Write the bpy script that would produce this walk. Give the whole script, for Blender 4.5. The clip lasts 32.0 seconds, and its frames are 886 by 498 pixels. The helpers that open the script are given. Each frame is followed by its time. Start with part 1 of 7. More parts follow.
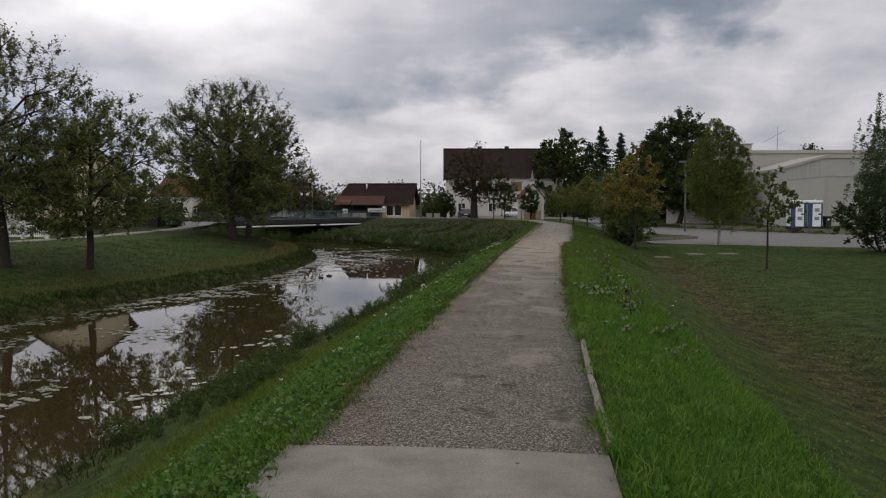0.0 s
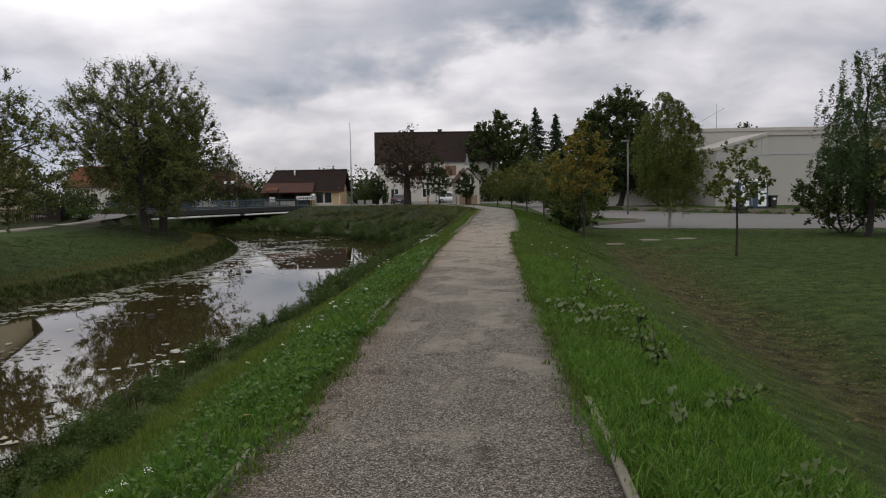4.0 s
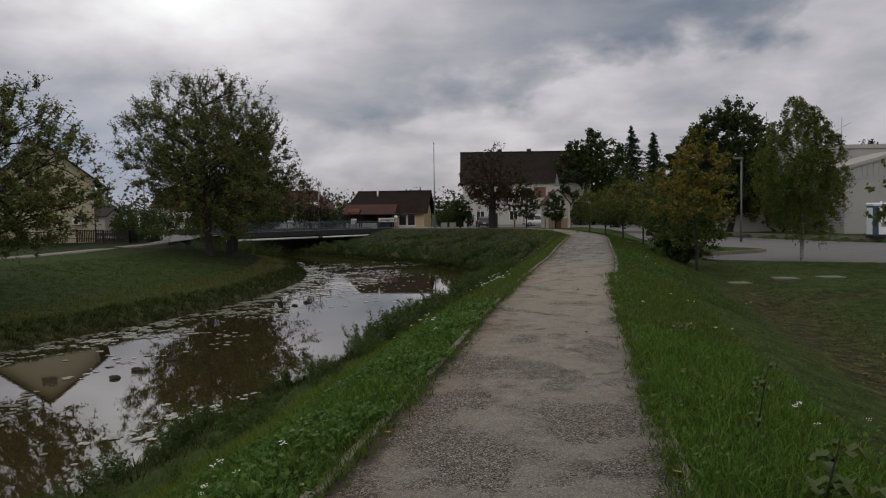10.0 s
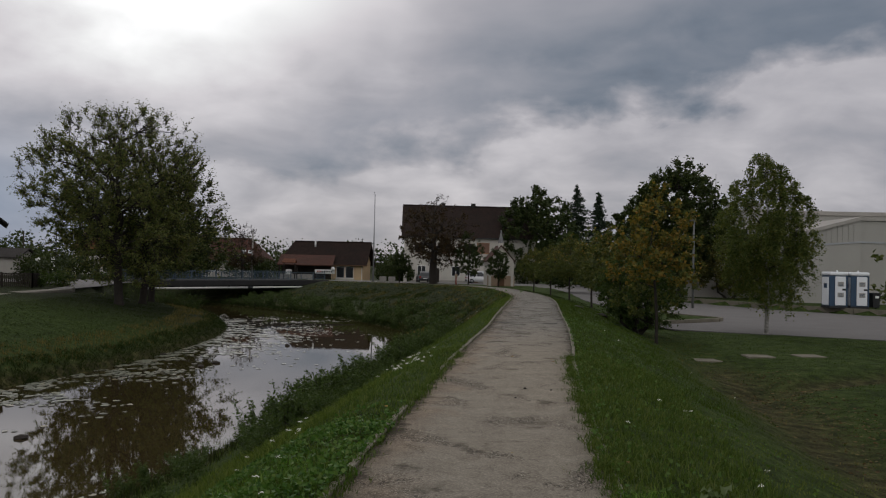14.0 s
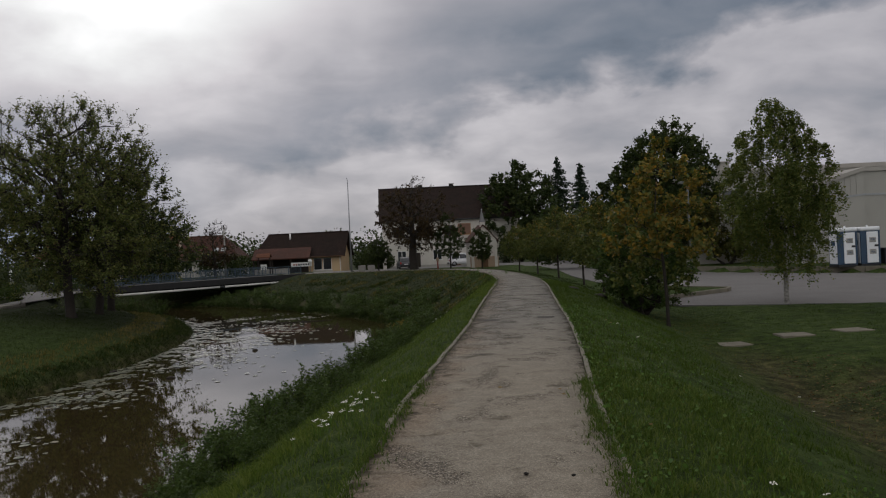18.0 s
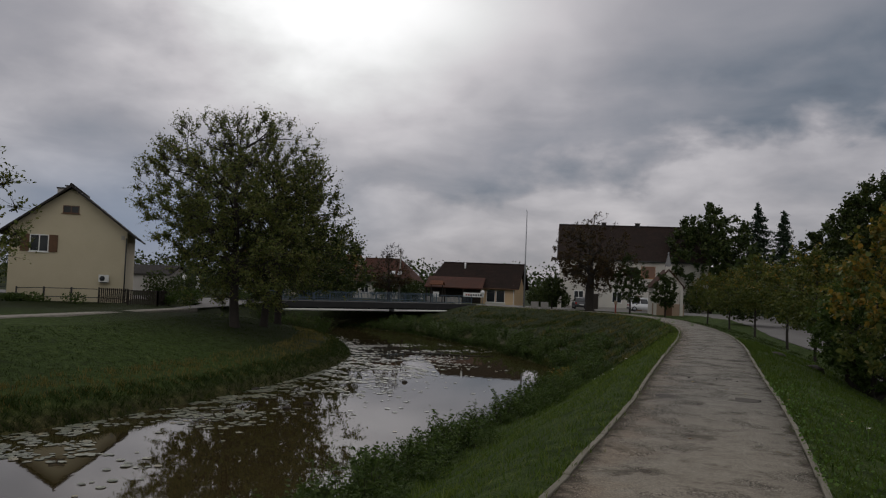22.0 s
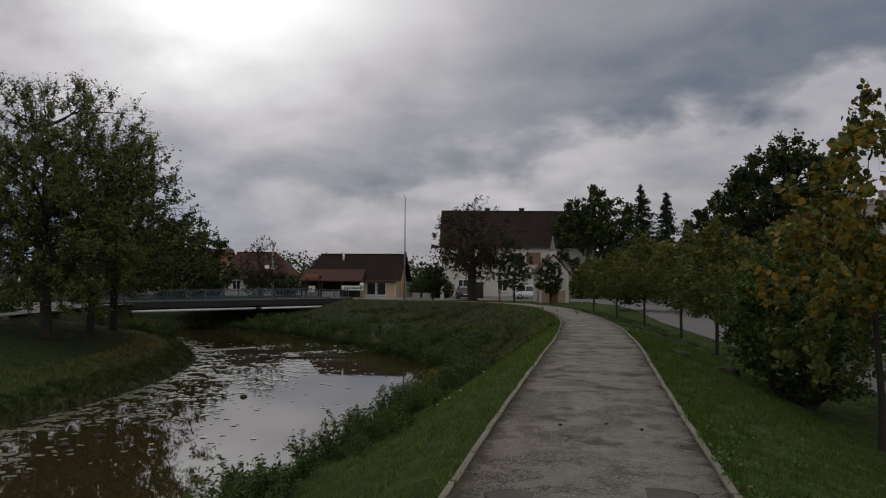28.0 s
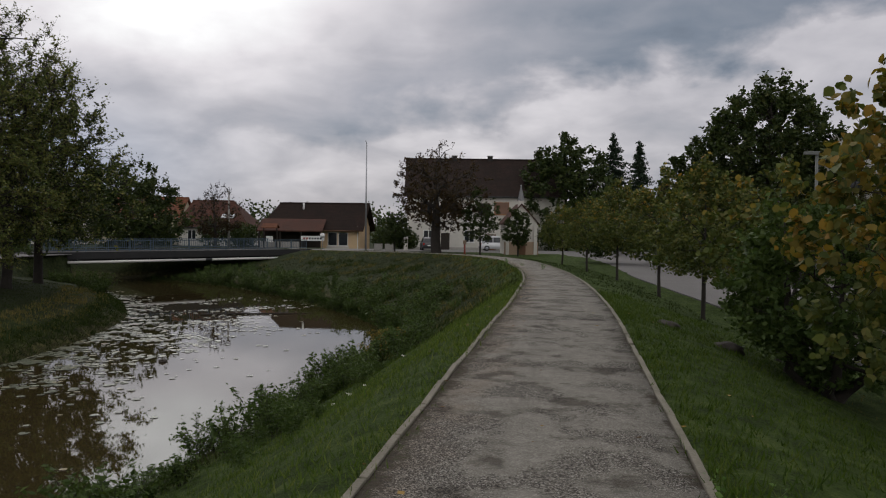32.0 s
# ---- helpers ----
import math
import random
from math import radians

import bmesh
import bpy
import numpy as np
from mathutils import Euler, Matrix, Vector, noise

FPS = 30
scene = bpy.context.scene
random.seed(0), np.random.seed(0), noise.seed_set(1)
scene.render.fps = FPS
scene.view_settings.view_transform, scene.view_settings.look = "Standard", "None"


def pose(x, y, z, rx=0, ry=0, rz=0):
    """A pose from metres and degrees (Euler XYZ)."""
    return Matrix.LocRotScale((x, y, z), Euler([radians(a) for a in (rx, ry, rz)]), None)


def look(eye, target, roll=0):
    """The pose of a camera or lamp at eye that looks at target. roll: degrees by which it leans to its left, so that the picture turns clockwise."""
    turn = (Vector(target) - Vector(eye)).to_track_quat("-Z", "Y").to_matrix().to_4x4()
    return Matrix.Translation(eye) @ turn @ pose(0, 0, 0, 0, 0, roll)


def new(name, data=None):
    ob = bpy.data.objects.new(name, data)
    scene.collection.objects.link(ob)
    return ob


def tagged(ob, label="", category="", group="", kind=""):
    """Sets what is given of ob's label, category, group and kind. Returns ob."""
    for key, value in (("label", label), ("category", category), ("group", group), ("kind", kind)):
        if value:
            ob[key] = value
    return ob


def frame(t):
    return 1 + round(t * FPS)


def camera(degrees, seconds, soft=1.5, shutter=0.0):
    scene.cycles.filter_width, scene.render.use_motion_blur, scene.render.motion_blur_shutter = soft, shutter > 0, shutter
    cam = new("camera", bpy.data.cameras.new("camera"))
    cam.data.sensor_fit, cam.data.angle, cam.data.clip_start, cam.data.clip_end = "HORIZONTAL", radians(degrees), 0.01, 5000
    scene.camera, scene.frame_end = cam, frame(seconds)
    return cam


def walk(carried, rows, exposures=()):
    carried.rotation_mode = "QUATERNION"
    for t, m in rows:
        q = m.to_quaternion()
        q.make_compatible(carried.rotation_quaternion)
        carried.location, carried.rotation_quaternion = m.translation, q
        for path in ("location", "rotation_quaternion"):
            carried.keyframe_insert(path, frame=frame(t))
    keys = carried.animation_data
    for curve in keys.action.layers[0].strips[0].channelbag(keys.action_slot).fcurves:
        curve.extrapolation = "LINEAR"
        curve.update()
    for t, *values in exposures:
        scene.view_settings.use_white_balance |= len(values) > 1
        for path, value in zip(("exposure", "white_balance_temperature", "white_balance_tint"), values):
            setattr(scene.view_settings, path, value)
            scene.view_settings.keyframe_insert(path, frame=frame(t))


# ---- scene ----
cam = camera(57.5, 32.0, soft=1.15)
PATH = [
    (0, (0.177, -0.045, 1.522), (0.173, 1.951, 1.403), -0.0),
    (0.5, (0.259, 0.51, 1.487), (0.312, 2.502, 1.313), -1.1),
    (1, (0.269, 1.066, 1.499), (0.234, 3.062, 1.37), -2.7),
    (1.5, (0.27, 1.635, 1.443), (0.193, 3.626, 1.278), -0.2),
    (2, (0.284, 2.162, 1.462), (0.417, 4.15, 1.284), -1.1),
    (2.5, (0.277, 2.735, 1.468), (0.394, 4.723, 1.285), 0.1),
    (3, (0.293, 3.342, 1.46), (0.479, 5.323, 1.259), -0.3),
    (3.5, (0.375, 3.922, 1.479), (0.541, 5.906, 1.289), -1.3),
    (5.5, (0.577, 6.072, 1.476), (0.631, 8.071, 1.417), 1.8),
    (6, (0.620, 6.565, 1.484), (0.576, 8.56, 1.352), 1.6),
    (6.5, (0.672, 7.192, 1.491), (0.503, 9.18, 1.349), 1.3),
    (7, (0.750, 7.782, 1.503), (0.622, 9.773, 1.368), 0.7),
    (7.5, (0.896, 8.309, 1.509), (0.732, 10.3, 1.415), 0.0),
    (8, (0.989, 8.884, 1.528), (0.917, 10.882, 1.462), 0.1),
    (8.5, (1.131, 9.42, 1.521), (1.032, 11.415, 1.433), -2.1),
    (9, (1.245, 9.948, 1.51), (1.142, 11.945, 1.449), -0.3),
    (9.5, (1.409, 10.411, 1.477), (1.447, 12.41, 1.445), 0.6),
    (10, (1.413, 10.969, 1.476), (1.346, 12.966, 1.378), -0.7),
    (10.5, (1.513, 11.5, 1.461), (1.521, 13.495, 1.317), -1.4),
    (11, (1.618, 12.015, 1.474), (1.602, 14.015, 1.453), -1.3),
    (11.5, (1.664, 12.62, 1.492), (1.658, 14.62, 1.536), -0.4),
    (12, (1.804, 13.101, 1.435), (2.050, 15.086, 1.455), 0.1),
    (12.5, (1.843, 13.709, 1.449), (2.074, 15.696, 1.446), 1.9),
    (13, (1.92, 14.323, 1.473), (2.076, 16.317, 1.444), 1.9),
    (13.5, (1.941, 14.861, 1.484), (1.94, 16.861, 1.494), 0.6),
    (14, (1.928, 15.465, 1.526), (1.999, 17.463, 1.562), 1.3),
    (14.5, (2.04, 15.914, 1.508), (2.081, 17.914, 1.515), 0.0),
    (16.5, (2.34, 18.16, 1.62), (2.454, 20.157, 1.606), -0.8),
    (17, (2.301, 18.753, 1.604), (2.394, 20.75, 1.533), -1.4),
    (17.5, (2.442, 19.26, 1.585), (2.535, 21.258, 1.565), -0.7),
    (18, (2.512, 19.819, 1.596), (2.624, 21.816, 1.589), -2.7),
    (18.5, (2.595, 20.361, 1.554), (2.469, 22.356, 1.518), -0.8),
    (19, (2.693, 20.911, 1.522), (2.659, 22.911, 1.546), 0.7),
    (19.5, (2.799, 21.427, 1.514), (2.747, 23.426, 1.496), 1.2),
    (20, (2.869, 21.977, 1.491), (2.947, 23.976, 1.489), 1.6),
    (20.5, (2.99, 22.551, 1.48), (3.067, 24.549, 1.503), 0.1),
    (21, (3.001, 23.246, 1.499), (2.818, 25.237, 1.556), -0.0),
    (21.5, (2.983, 23.712, 1.557), (2.659, 25.684, 1.639), 2.1),
    (22, (3.052, 24.163, 1.548), (2.718, 26.134, 1.63), 2.3),
    (22.5, (3.064, 24.717, 1.556), (2.774, 26.689, 1.714), 1.5),
    (23, (3.168, 25.268, 1.515), (2.892, 27.249, 1.547), -1.2),
    (23.5, (3.283, 25.822, 1.476), (3.125, 27.814, 1.551), -0.7),
    (24, (3.401, 26.451, 1.456), (3.222, 28.443, 1.515), 0.8),
    (24.5, (3.475, 27.044, 1.434), (3.3, 29.036, 1.443), 1.0),
    (26.5, (3.689, 29.26, 1.593), (3.472, 31.248, 1.626), 0.7),
    (27, (3.907, 29.714, 1.567), (3.784, 31.709, 1.637), 0.7),
    (27.5, (4.01, 30.234, 1.53), (3.976, 32.233, 1.587), -0.2),
    (28, (4.112, 30.764, 1.53), (4.043, 32.761, 1.598), 0.4),
    (28.5, (4.152, 31.337, 1.545), (4.146, 33.336, 1.602), 0.8),
    (29, (4.239, 31.875, 1.549), (4.202, 33.874, 1.579), 0.5),
    (29.5, (4.277, 32.44, 1.572), (4.254, 34.437, 1.669), 1.1),
    (30, (4.38, 32.965, 1.552), (4.337, 34.963, 1.637), 1.5),
    (30.5, (4.43, 33.526, 1.542), (4.351, 35.522, 1.632), 1.9),
    (31, (4.613, 34.026, 1.497), (4.531, 36.024, 1.468), 1.9),
    (31.5, (4.727, 34.57, 1.487), (4.608, 36.565, 1.401), 1.5),
    (32, (4.884, 35.09, 1.488), (4.886, 37.089, 1.435), 0.7),
]
EXPOSURES = [(0, 0.26), (2, 0.30), (3, 0.42), (3.5, 0.44), (6, 0.32), (7, 0.27), (8, 0.1), (9, 0.02), (10, -0.05), (12, -0.03), (13, -0.05), (14, -0.17), (17, -0.18), (20, -0.2), (22, -0.34), (24, -0.32), (27, -0.25), (28, -0.29), (30, -0.28), (31, -0.18), (32, 0.1)]
walk(cam, [(t, look(e, g, r)) for t, e, g, r in PATH], EXPOSURES)


# ---- world, sun ----
class Net:
    """Small helper to write node sums."""
    def __init__(self, tree):
        self.t = tree

    def n(self, kind, **kw):
        node = self.t.nodes.new(kind)
        for k, v in kw.items():
            node.inputs[k].default_value = v
        return node

    def put(self, node, i, v):
        if hasattr(v, "is_output"):
            self.t.links.new(v, node.inputs[i])
        else:
            node.inputs[i].default_value = v

    def m(self, op, a, b=0.0, c=0.0, clamp=False):
        node = self.t.nodes.new("ShaderNodeMath")
        node.operation, node.use_clamp = op, clamp
        for i, v in enumerate((a, b, c)):
            self.put(node, i, v)
        return node.outputs[0]

    def bell(self, x, centre, width):
        u = self.m("DIVIDE", self.m("SUBTRACT", x, centre), width)
        return self.m("EXPONENT", self.m("MULTIPLY", self.m("MULTIPLY", u, u), -1.0))

    def mix(self, f, a, b, blend="MIX"):
        node = self.t.nodes.new("ShaderNodeMix")
        node.data_type, node.blend_type = "RGBA", blend
        for i, v in ((0, f), (6, a), (7, b)):
            self.put(node, i, v)
        return node.outputs[2]

    def noise(self, vec, scale, detail=4.0, rough=0.55, dist=0.0):
        node = self.n("ShaderNodeTexNoise", Scale=scale, Detail=detail, Roughness=rough, Distortion=dist)
        if vec is not None:
            self.t.links.new(vec, node.inputs["Vector"])
        return node.outputs["Fac"]

    def ramp(self, f, stops):
        node = self.t.nodes.new("ShaderNodeValToRGB")
        e = node.color_ramp.elements
        while len(e) < len(stops):
            e.new(0.5)
        for el, (p, c) in zip(e, stops):
            el.position = p
            el.color = (*c, 1) if len(c) == 3 else c
        self.put(node, 0, f)
        return node.outputs[0]

    def link(self, a, b):
        self.t.links.new(a, b)


world = bpy.data.worlds.new("overcast_sky")
scene.world = world
world.use_nodes = True
world.node_tree.nodes.clear()
N = Net(world.node_tree)
coord = N.n("ShaderNodeTexCoord").outputs["Generated"]
sep = N.n("ShaderNodeSeparateXYZ")
N.link(coord, sep.inputs[0])
dx, dy, dz = sep.outputs
az = N.m("MULTIPLY", N.m("ARCTAN2", dx, dy), 57.2958)
el = N.m("MULTIPLY", N.m("ARCSINE", dz), 57.2958)
# two stretched spaces for the clouds: flat layers near the horizon, puffs higher up
layers = N.n("ShaderNodeMapping", Scale=(1.0, 1.0, 2.7))
N.link(coord, layers.inputs[0])
puffs = N.n("ShaderNodeMapping", Scale=(1.0, 1.0, 1.7), Location=(0.4, 0.1, 0.0))
N.link(coord, puffs.inputs[0])
broad = N.m("SUBTRACT", N.noise(puffs.outputs[0], 3.2, 3.0, 0.5, 0.2), 0.5)
curl = N.m("SUBTRACT", N.noise(puffs.outputs[0], 8.0, 7.0, 0.5, 0.15), 0.5)
streak = N.m("SUBTRACT", N.noise(layers.outputs[0], 9.0, 8.0, 0.5, 0.3), 0.5)
veil = N.m("SUBTRACT", N.noise(puffs.outputs[0], 5.0, 4.0, 0.5, 0.6), 0.5)
# lower edge of the long dark bank, rising to the right
line = N.m("ADD", N.m("MULTIPLY_ADD", az, 0.19, 8.0), N.m("MULTIPLY_ADD", curl, 10.0, N.m("MULTIPLY", broad, 4.0)))
over = N.m("SUBTRACT", el, line)
rise = N.m("SMOOTH_MIN", N.m("MULTIPLY_ADD", over, 0.5, 0.35, clamp=True), 1.0, 0.3)
reach = N.m("MAXIMUM", N.m("MULTIPLY_ADD", az, 0.25, 5.0), 2.8)
fade = N.m("EXPONENT", N.m("MULTIPLY", N.m("DIVIDE", N.m("MAXIMUM", over, 0.0), reach), -1.0))
side = N.m("MULTIPLY", N.m("MULTIPLY_ADD", az, 0.012, 0.76, clamp=True), N.bell(az, 14.0, 40.0))
bank = N.m("MULTIPLY", N.m("MULTIPLY", rise, fade), side)
lip = N.m("MULTIPLY", N.bell(over, -1.6, 1.9), N.bell(az, 8.0, 20.0))
# a second, fainter roll of cloud above it
line2 = N.m("ADD", N.m("MULTIPLY_ADD", az, 0.12, 13.2), N.m("MULTIPLY_ADD", curl, 8.0, N.m("MULTIPLY", broad, -6.0)))
over2 = N.m("SUBTRACT", el, line2)
roll = N.m("MULTIPLY", N.m("MULTIPLY_ADD", over2, 0.6, 0.3, clamp=True), N.m("EXPONENT", N.m("MULTIPLY", N.m("MAXIMUM", over2, 0.0), -0.22)))
roll = N.m("MULTIPLY", roll, N.bell(az, 8.0, 17.0))
# the sun's place behind thin cloud, with a torn rim
rim = N.m("ADD", N.m("MULTIPLY", curl, 9.0), N.m("MULTIPLY", broad, 6.0))
glow = N.m("MULTIPLY", N.bell(N.m("ADD", az, rim), -16.0, 12.5), N.bell(N.m("ADD", el, N.m("MULTIPLY", rim, 0.6)), 20.5, 8.0))
left_grey = N.m("MULTIPLY", N.bell(N.m("ADD", az, rim), -33.0, 7.0), N.bell(el, 15.5, 3.5))
tone = N.m("ADD", 0.442, N.m("MULTIPLY", broad, 0.36))
tone = N.m("ADD", tone, N.m("MULTIPLY", N.m("MULTIPLY", streak, 0.66), N.m("MULTIPLY_ADD", el, -0.06, 1.2, clamp=True)))
tone = N.m("ADD", tone, N.m("MULTIPLY", veil, 0.22))
tone = N.m("ADD", tone, N.m("MULTIPLY", curl, 0.24))
tone = N.m("SUBTRACT", tone, N.m("MULTIPLY", bank, 0.33))
tone = N.m("SUBTRACT", tone, N.m("MULTIPLY", roll, 0.10))
tone = N.m("SUBTRACT", tone, N.m("MULTIPLY", left_grey, 0.10))
tone = N.m("ADD", tone, N.m("MULTIPLY", N.bell(az, -30.0, 13.0), 0.07))
tone = N.m("ADD", tone, N.m("MULTIPLY", lip, 0.10))
tone = N.m("ADD", tone, N.m("MULTIPLY", glow, 0.95))
tone = N.m("ADD", tone, N.m("MULTIPLY", N.m("MULTIPLY_ADD", el, 0.02, -0.5, clamp=True), 0.25))
# brightness added to the unseen sky behind the walker, lighting facing fronts
tone = N.m("ADD", tone, N.m("MULTIPLY", N.m("MULTIPLY", dy, -1.4, clamp=True), 0.45))
tone = N.m("MAXIMUM", tone, 0.05)
grey = N.ramp(tone, [(0.0, (0.02, 0.03, 0.05)), (0.2, (0.175, 0.205, 0.255)), (0.45, (0.425, 0.415, 0.45)),
                     (0.7, (0.72, 0.69, 0.715)), (1.0, (1.0, 1.0, 1.0))])
lift = N.m("MAXIMUM", tone, 1.0)
cool = N.m("MAXIMUM", N.m("MULTIPLY", N.bell(el, 2.5, 5.0), N.bell(az, -30.0, 13.0)), N.m("MULTIPLY", N.m("MULTIPLY", bank, N.bell(az, -12.0, 12.0)), 0.45))
grey = N.mix(N.m("MULTIPLY", cool, 0.8), grey, (0.20, 0.27, 0.40, 1))
sky = N.n("ShaderNodeTexSky")
sky.sky_type, sky.sun_disc = "NISHITA", False
sky.sun_elevation, sky.sun_rotation = radians(38), radians(-15)
clear = N.mix(1.0, sky.outputs[0], (0.10, 0.10, 0.10, 1), "MULTIPLY")
clouds = N.mix(0.96, clear, grey)
ground = N.m("MULTIPLY_ADD", el, -0.5, -0.2, clamp=True)
bg = N.n("ShaderNodeBackground")
N.link(N.mix(ground, clouds, (0.06, 0.07, 0.05, 1)), bg.inputs[0])
N.link(lift, bg.inputs[1])
wout = N.n("ShaderNodeOutputWorld")
N.link(bg.outputs[0], wout.inputs[0])

sun = new("sun", bpy.data.lights.new("sun", "SUN"))
sun.data.energy, sun.data.angle, sun.data.color = 0.5, radians(20), (1.0, 0.97, 0.92)
sun.matrix_basis = look((0, 0, 60), (14, -54, 60 - 44))

# ---- materials ----
def material(name):
    m = bpy.data.materials.new(name)
    m.use_nodes = True
    m.node_tree.nodes.clear()
    k = Net(m.node_tree)
    out = k.n("ShaderNodeOutputMaterial")
    bsdf = k.n("ShaderNodeBsdfPrincipled")
    k.link(bsdf.outputs[0], out.inputs[0])
    return m, k, bsdf, out


def plain(name, a, b=None, scale=3.0, rough=0.7, metal=0.0, bump=0.2, grain=40.0, spec=0.4, object_space=False):
    """Two tones at a coarse and a fine scale, with a fine relief."""
    m, k, s, out = material(name)
    b = b or tuple(c * 0.7 for c in a)
    tc = k.n("ShaderNodeTexCoord").outputs["Object"] if object_space else k.n("ShaderNodeNewGeometry").outputs["Position"]
    f = k.m("ADD", k.m("MULTIPLY", k.noise(tc, scale, 4), 0.6), k.m("MULTIPLY", k.noise(tc, grain, 3), 0.4))
    k.link(k.mix(k.m("MULTIPLY_ADD", f, 2.4, -0.7, clamp=True), (*a, 1), (*b, 1)), s.inputs["Base Color"])
    s.inputs["Roughness"].default_value, s.inputs["Metallic"].default_value = rough, metal
    s.inputs["Specular IOR Level"].default_value = spec
    if bump:
        bp = k.n("ShaderNodeBump", Strength=bump, Distance=0.02)
        k.link(k.noise(tc, grain, 4), bp.inputs["Height"])
        k.link(bp.outputs[0], s.inputs["Normal"])
    return m


def leafy(name, tones, trans=0.35, rough=0.55, clump=0.9):
    """Leaves: a tone for each one, light coming through."""
    m, k, s, out = material(name)
    r = k.n("ShaderNodeNewGeometry").outputs["Random Per Island"]
    pos = k.n("ShaderNodeNewGeometry").outputs["Position"]
    f = k.m("ADD", k.m("MULTIPLY", r, 0.75), k.m("MULTIPLY", k.noise(pos, clump, 3), 0.7))
    f = k.m("SUBTRACT", f, 0.22)
    col = k.ramp(f, [(i / max(1, len(tones) - 1), c) for i, c in enumerate(tones)])
    k.link(col, s.inputs["Base Color"])
    s.inputs["Roughness"].default_value = rough
    s.inputs["Specular IOR Level"].default_value = 0.12
    t = k.n("ShaderNodeBsdfTranslucent")
    k.link(k.mix(1.0, col, (1.2, 1.25, 0.6, 1), "MULTIPLY"), t.inputs[0])
    mx = k.n("ShaderNodeMixShader")
    mx.inputs[0].default_value = trans
    k.link(s.outputs[0], mx.inputs[1])
    k.link(t.outputs[0], mx.inputs[2])
    k.link(mx.outputs[0], out.inputs[0])
    return m


M = {}
M["walnut_leaf"] = leafy("walnut_leaf", [(0.046, 0.066, 0.018), (0.088, 0.113, 0.032), (0.128, 0.140, 0.042), (0.185, 0.160, 0.052)], 0.22)
M["linden_leaf"] = leafy("linden_leaf", [(0.0344, 0.0497, 0.0153), (0.0614, 0.0805, 0.023), (0.0959, 0.1102, 0.0327), (0.1628, 0.1437, 0.0431)], 0.3)
M["autumn_leaf"] = leafy("autumn_leaf", [(0.0238, 0.0301, 0.0091), (0.0434, 0.049, 0.014), (0.07, 0.07, 0.0189), (0.119, 0.091, 0.0245)], 0.3)
M["yellow_leaf"] = leafy("yellow_leaf", [(0.0732, 0.0793, 0.0244), (0.1403, 0.122, 0.0342), (0.2196, 0.1586, 0.0366), (0.2684, 0.1403, 0.0305)], 0.35)
M["birch_leaf"] = leafy("birch_leaf", [(0.0418, 0.0678, 0.0185), (0.0724, 0.1016, 0.0264), (0.1184, 0.1356, 0.037), (0.1949, 0.1832, 0.0528)], 0.3)
M["weeping_leaf"] = leafy("weeping_leaf", [(0.0286, 0.0546, 0.0234), (0.052, 0.0858, 0.0364), (0.0845, 0.117, 0.052)], 0.3)
M["dark_leaf"] = leafy("dark_leaf", [(0.0176, 0.0308, 0.011), (0.0308, 0.0462, 0.0154), (0.044, 0.0605, 0.0176), (0.066, 0.0715, 0.022)], 0.2)
M["brown_leaf"] = leafy("brown_leaf", [(0.022, 0.015, 0.009), (0.04, 0.026, 0.013), (0.06, 0.037, 0.018), (0.045, 0.042, 0.015)], 0.25)
M["needle"] = leafy("needle", [(0.0135, 0.0243, 0.0162), (0.0243, 0.0405, 0.0243), (0.0378, 0.054, 0.0297)], 0.1)
M["hedge_leaf"] = leafy("hedge_leaf", [(0.0281, 0.0491, 0.0146), (0.0515, 0.0819, 0.0208), (0.0796, 0.1092, 0.0312)], 0.25)
M["grass_blade"] = leafy("grass_blade", [(0.0299, 0.054, 0.0103), (0.0529, 0.0862, 0.0161), (0.0828, 0.1207, 0.0253), (0.1495, 0.161, 0.0575)], 0.35, 0.7, 3.0)
M["fresh_blade"] = leafy("fresh_blade", [(0.0243, 0.0601, 0.0085), (0.0546, 0.1202, 0.0169), (0.0939, 0.188, 0.0311), (0.197, 0.2706, 0.0706)], 0.4, 0.6, 5.0)
M["lawn_blade"] = leafy("lawn_blade", [(0.0202, 0.0394, 0.0057), (0.038, 0.0669, 0.0097), (0.0595, 0.0917, 0.0154), (0.0892, 0.1081, 0.0285)], 0.35, 0.7, 1.6)
M["slope_blade"] = leafy("slope_blade", [(0.0399, 0.0644, 0.01), (0.0693, 0.1035, 0.017), (0.105, 0.138, 0.028), (0.1575, 0.1725, 0.05)], 0.35, 0.7, 1.2)
M["deep_blade"] = leafy("deep_blade", [(0.0088, 0.019, 0.0044), (0.0175, 0.0329, 0.0073), (0.0307, 0.0482, 0.0109), (0.0549, 0.0658, 0.019)], 0.35, 0.7, 1.2)
M["bank_blade"] = leafy("bank_blade", [(0.0095, 0.0184, 0.0052), (0.0179, 0.0289, 0.0079), (0.029, 0.0394, 0.0118), (0.0502, 0.0525, 0.021)], 0.3, 0.55)
M["broad_leaf"] = leafy("broad_leaf", [(0.0582, 0.0873, 0.0274), (0.0921, 0.1261, 0.0446), (0.131, 0.1649, 0.0648)], 0.25, 0.5)
M["dry_blade"] = leafy("dry_blade", [(0.07, 0.08, 0.02), (0.13, 0.11, 0.04), (0.20, 0.15, 0.06)], 0.3, 0.6)
M["stalk"] = plain("dark_stalk", (0.03, 0.03, 0.016), (0.018, 0.016, 0.010), 9, 0.8, bump=0.2)
M["weed_leaf"] = leafy("weed_leaf", [(0.042, 0.085, 0.018), (0.072, 0.13, 0.03), (0.115, 0.175, 0.05)], 0.3)
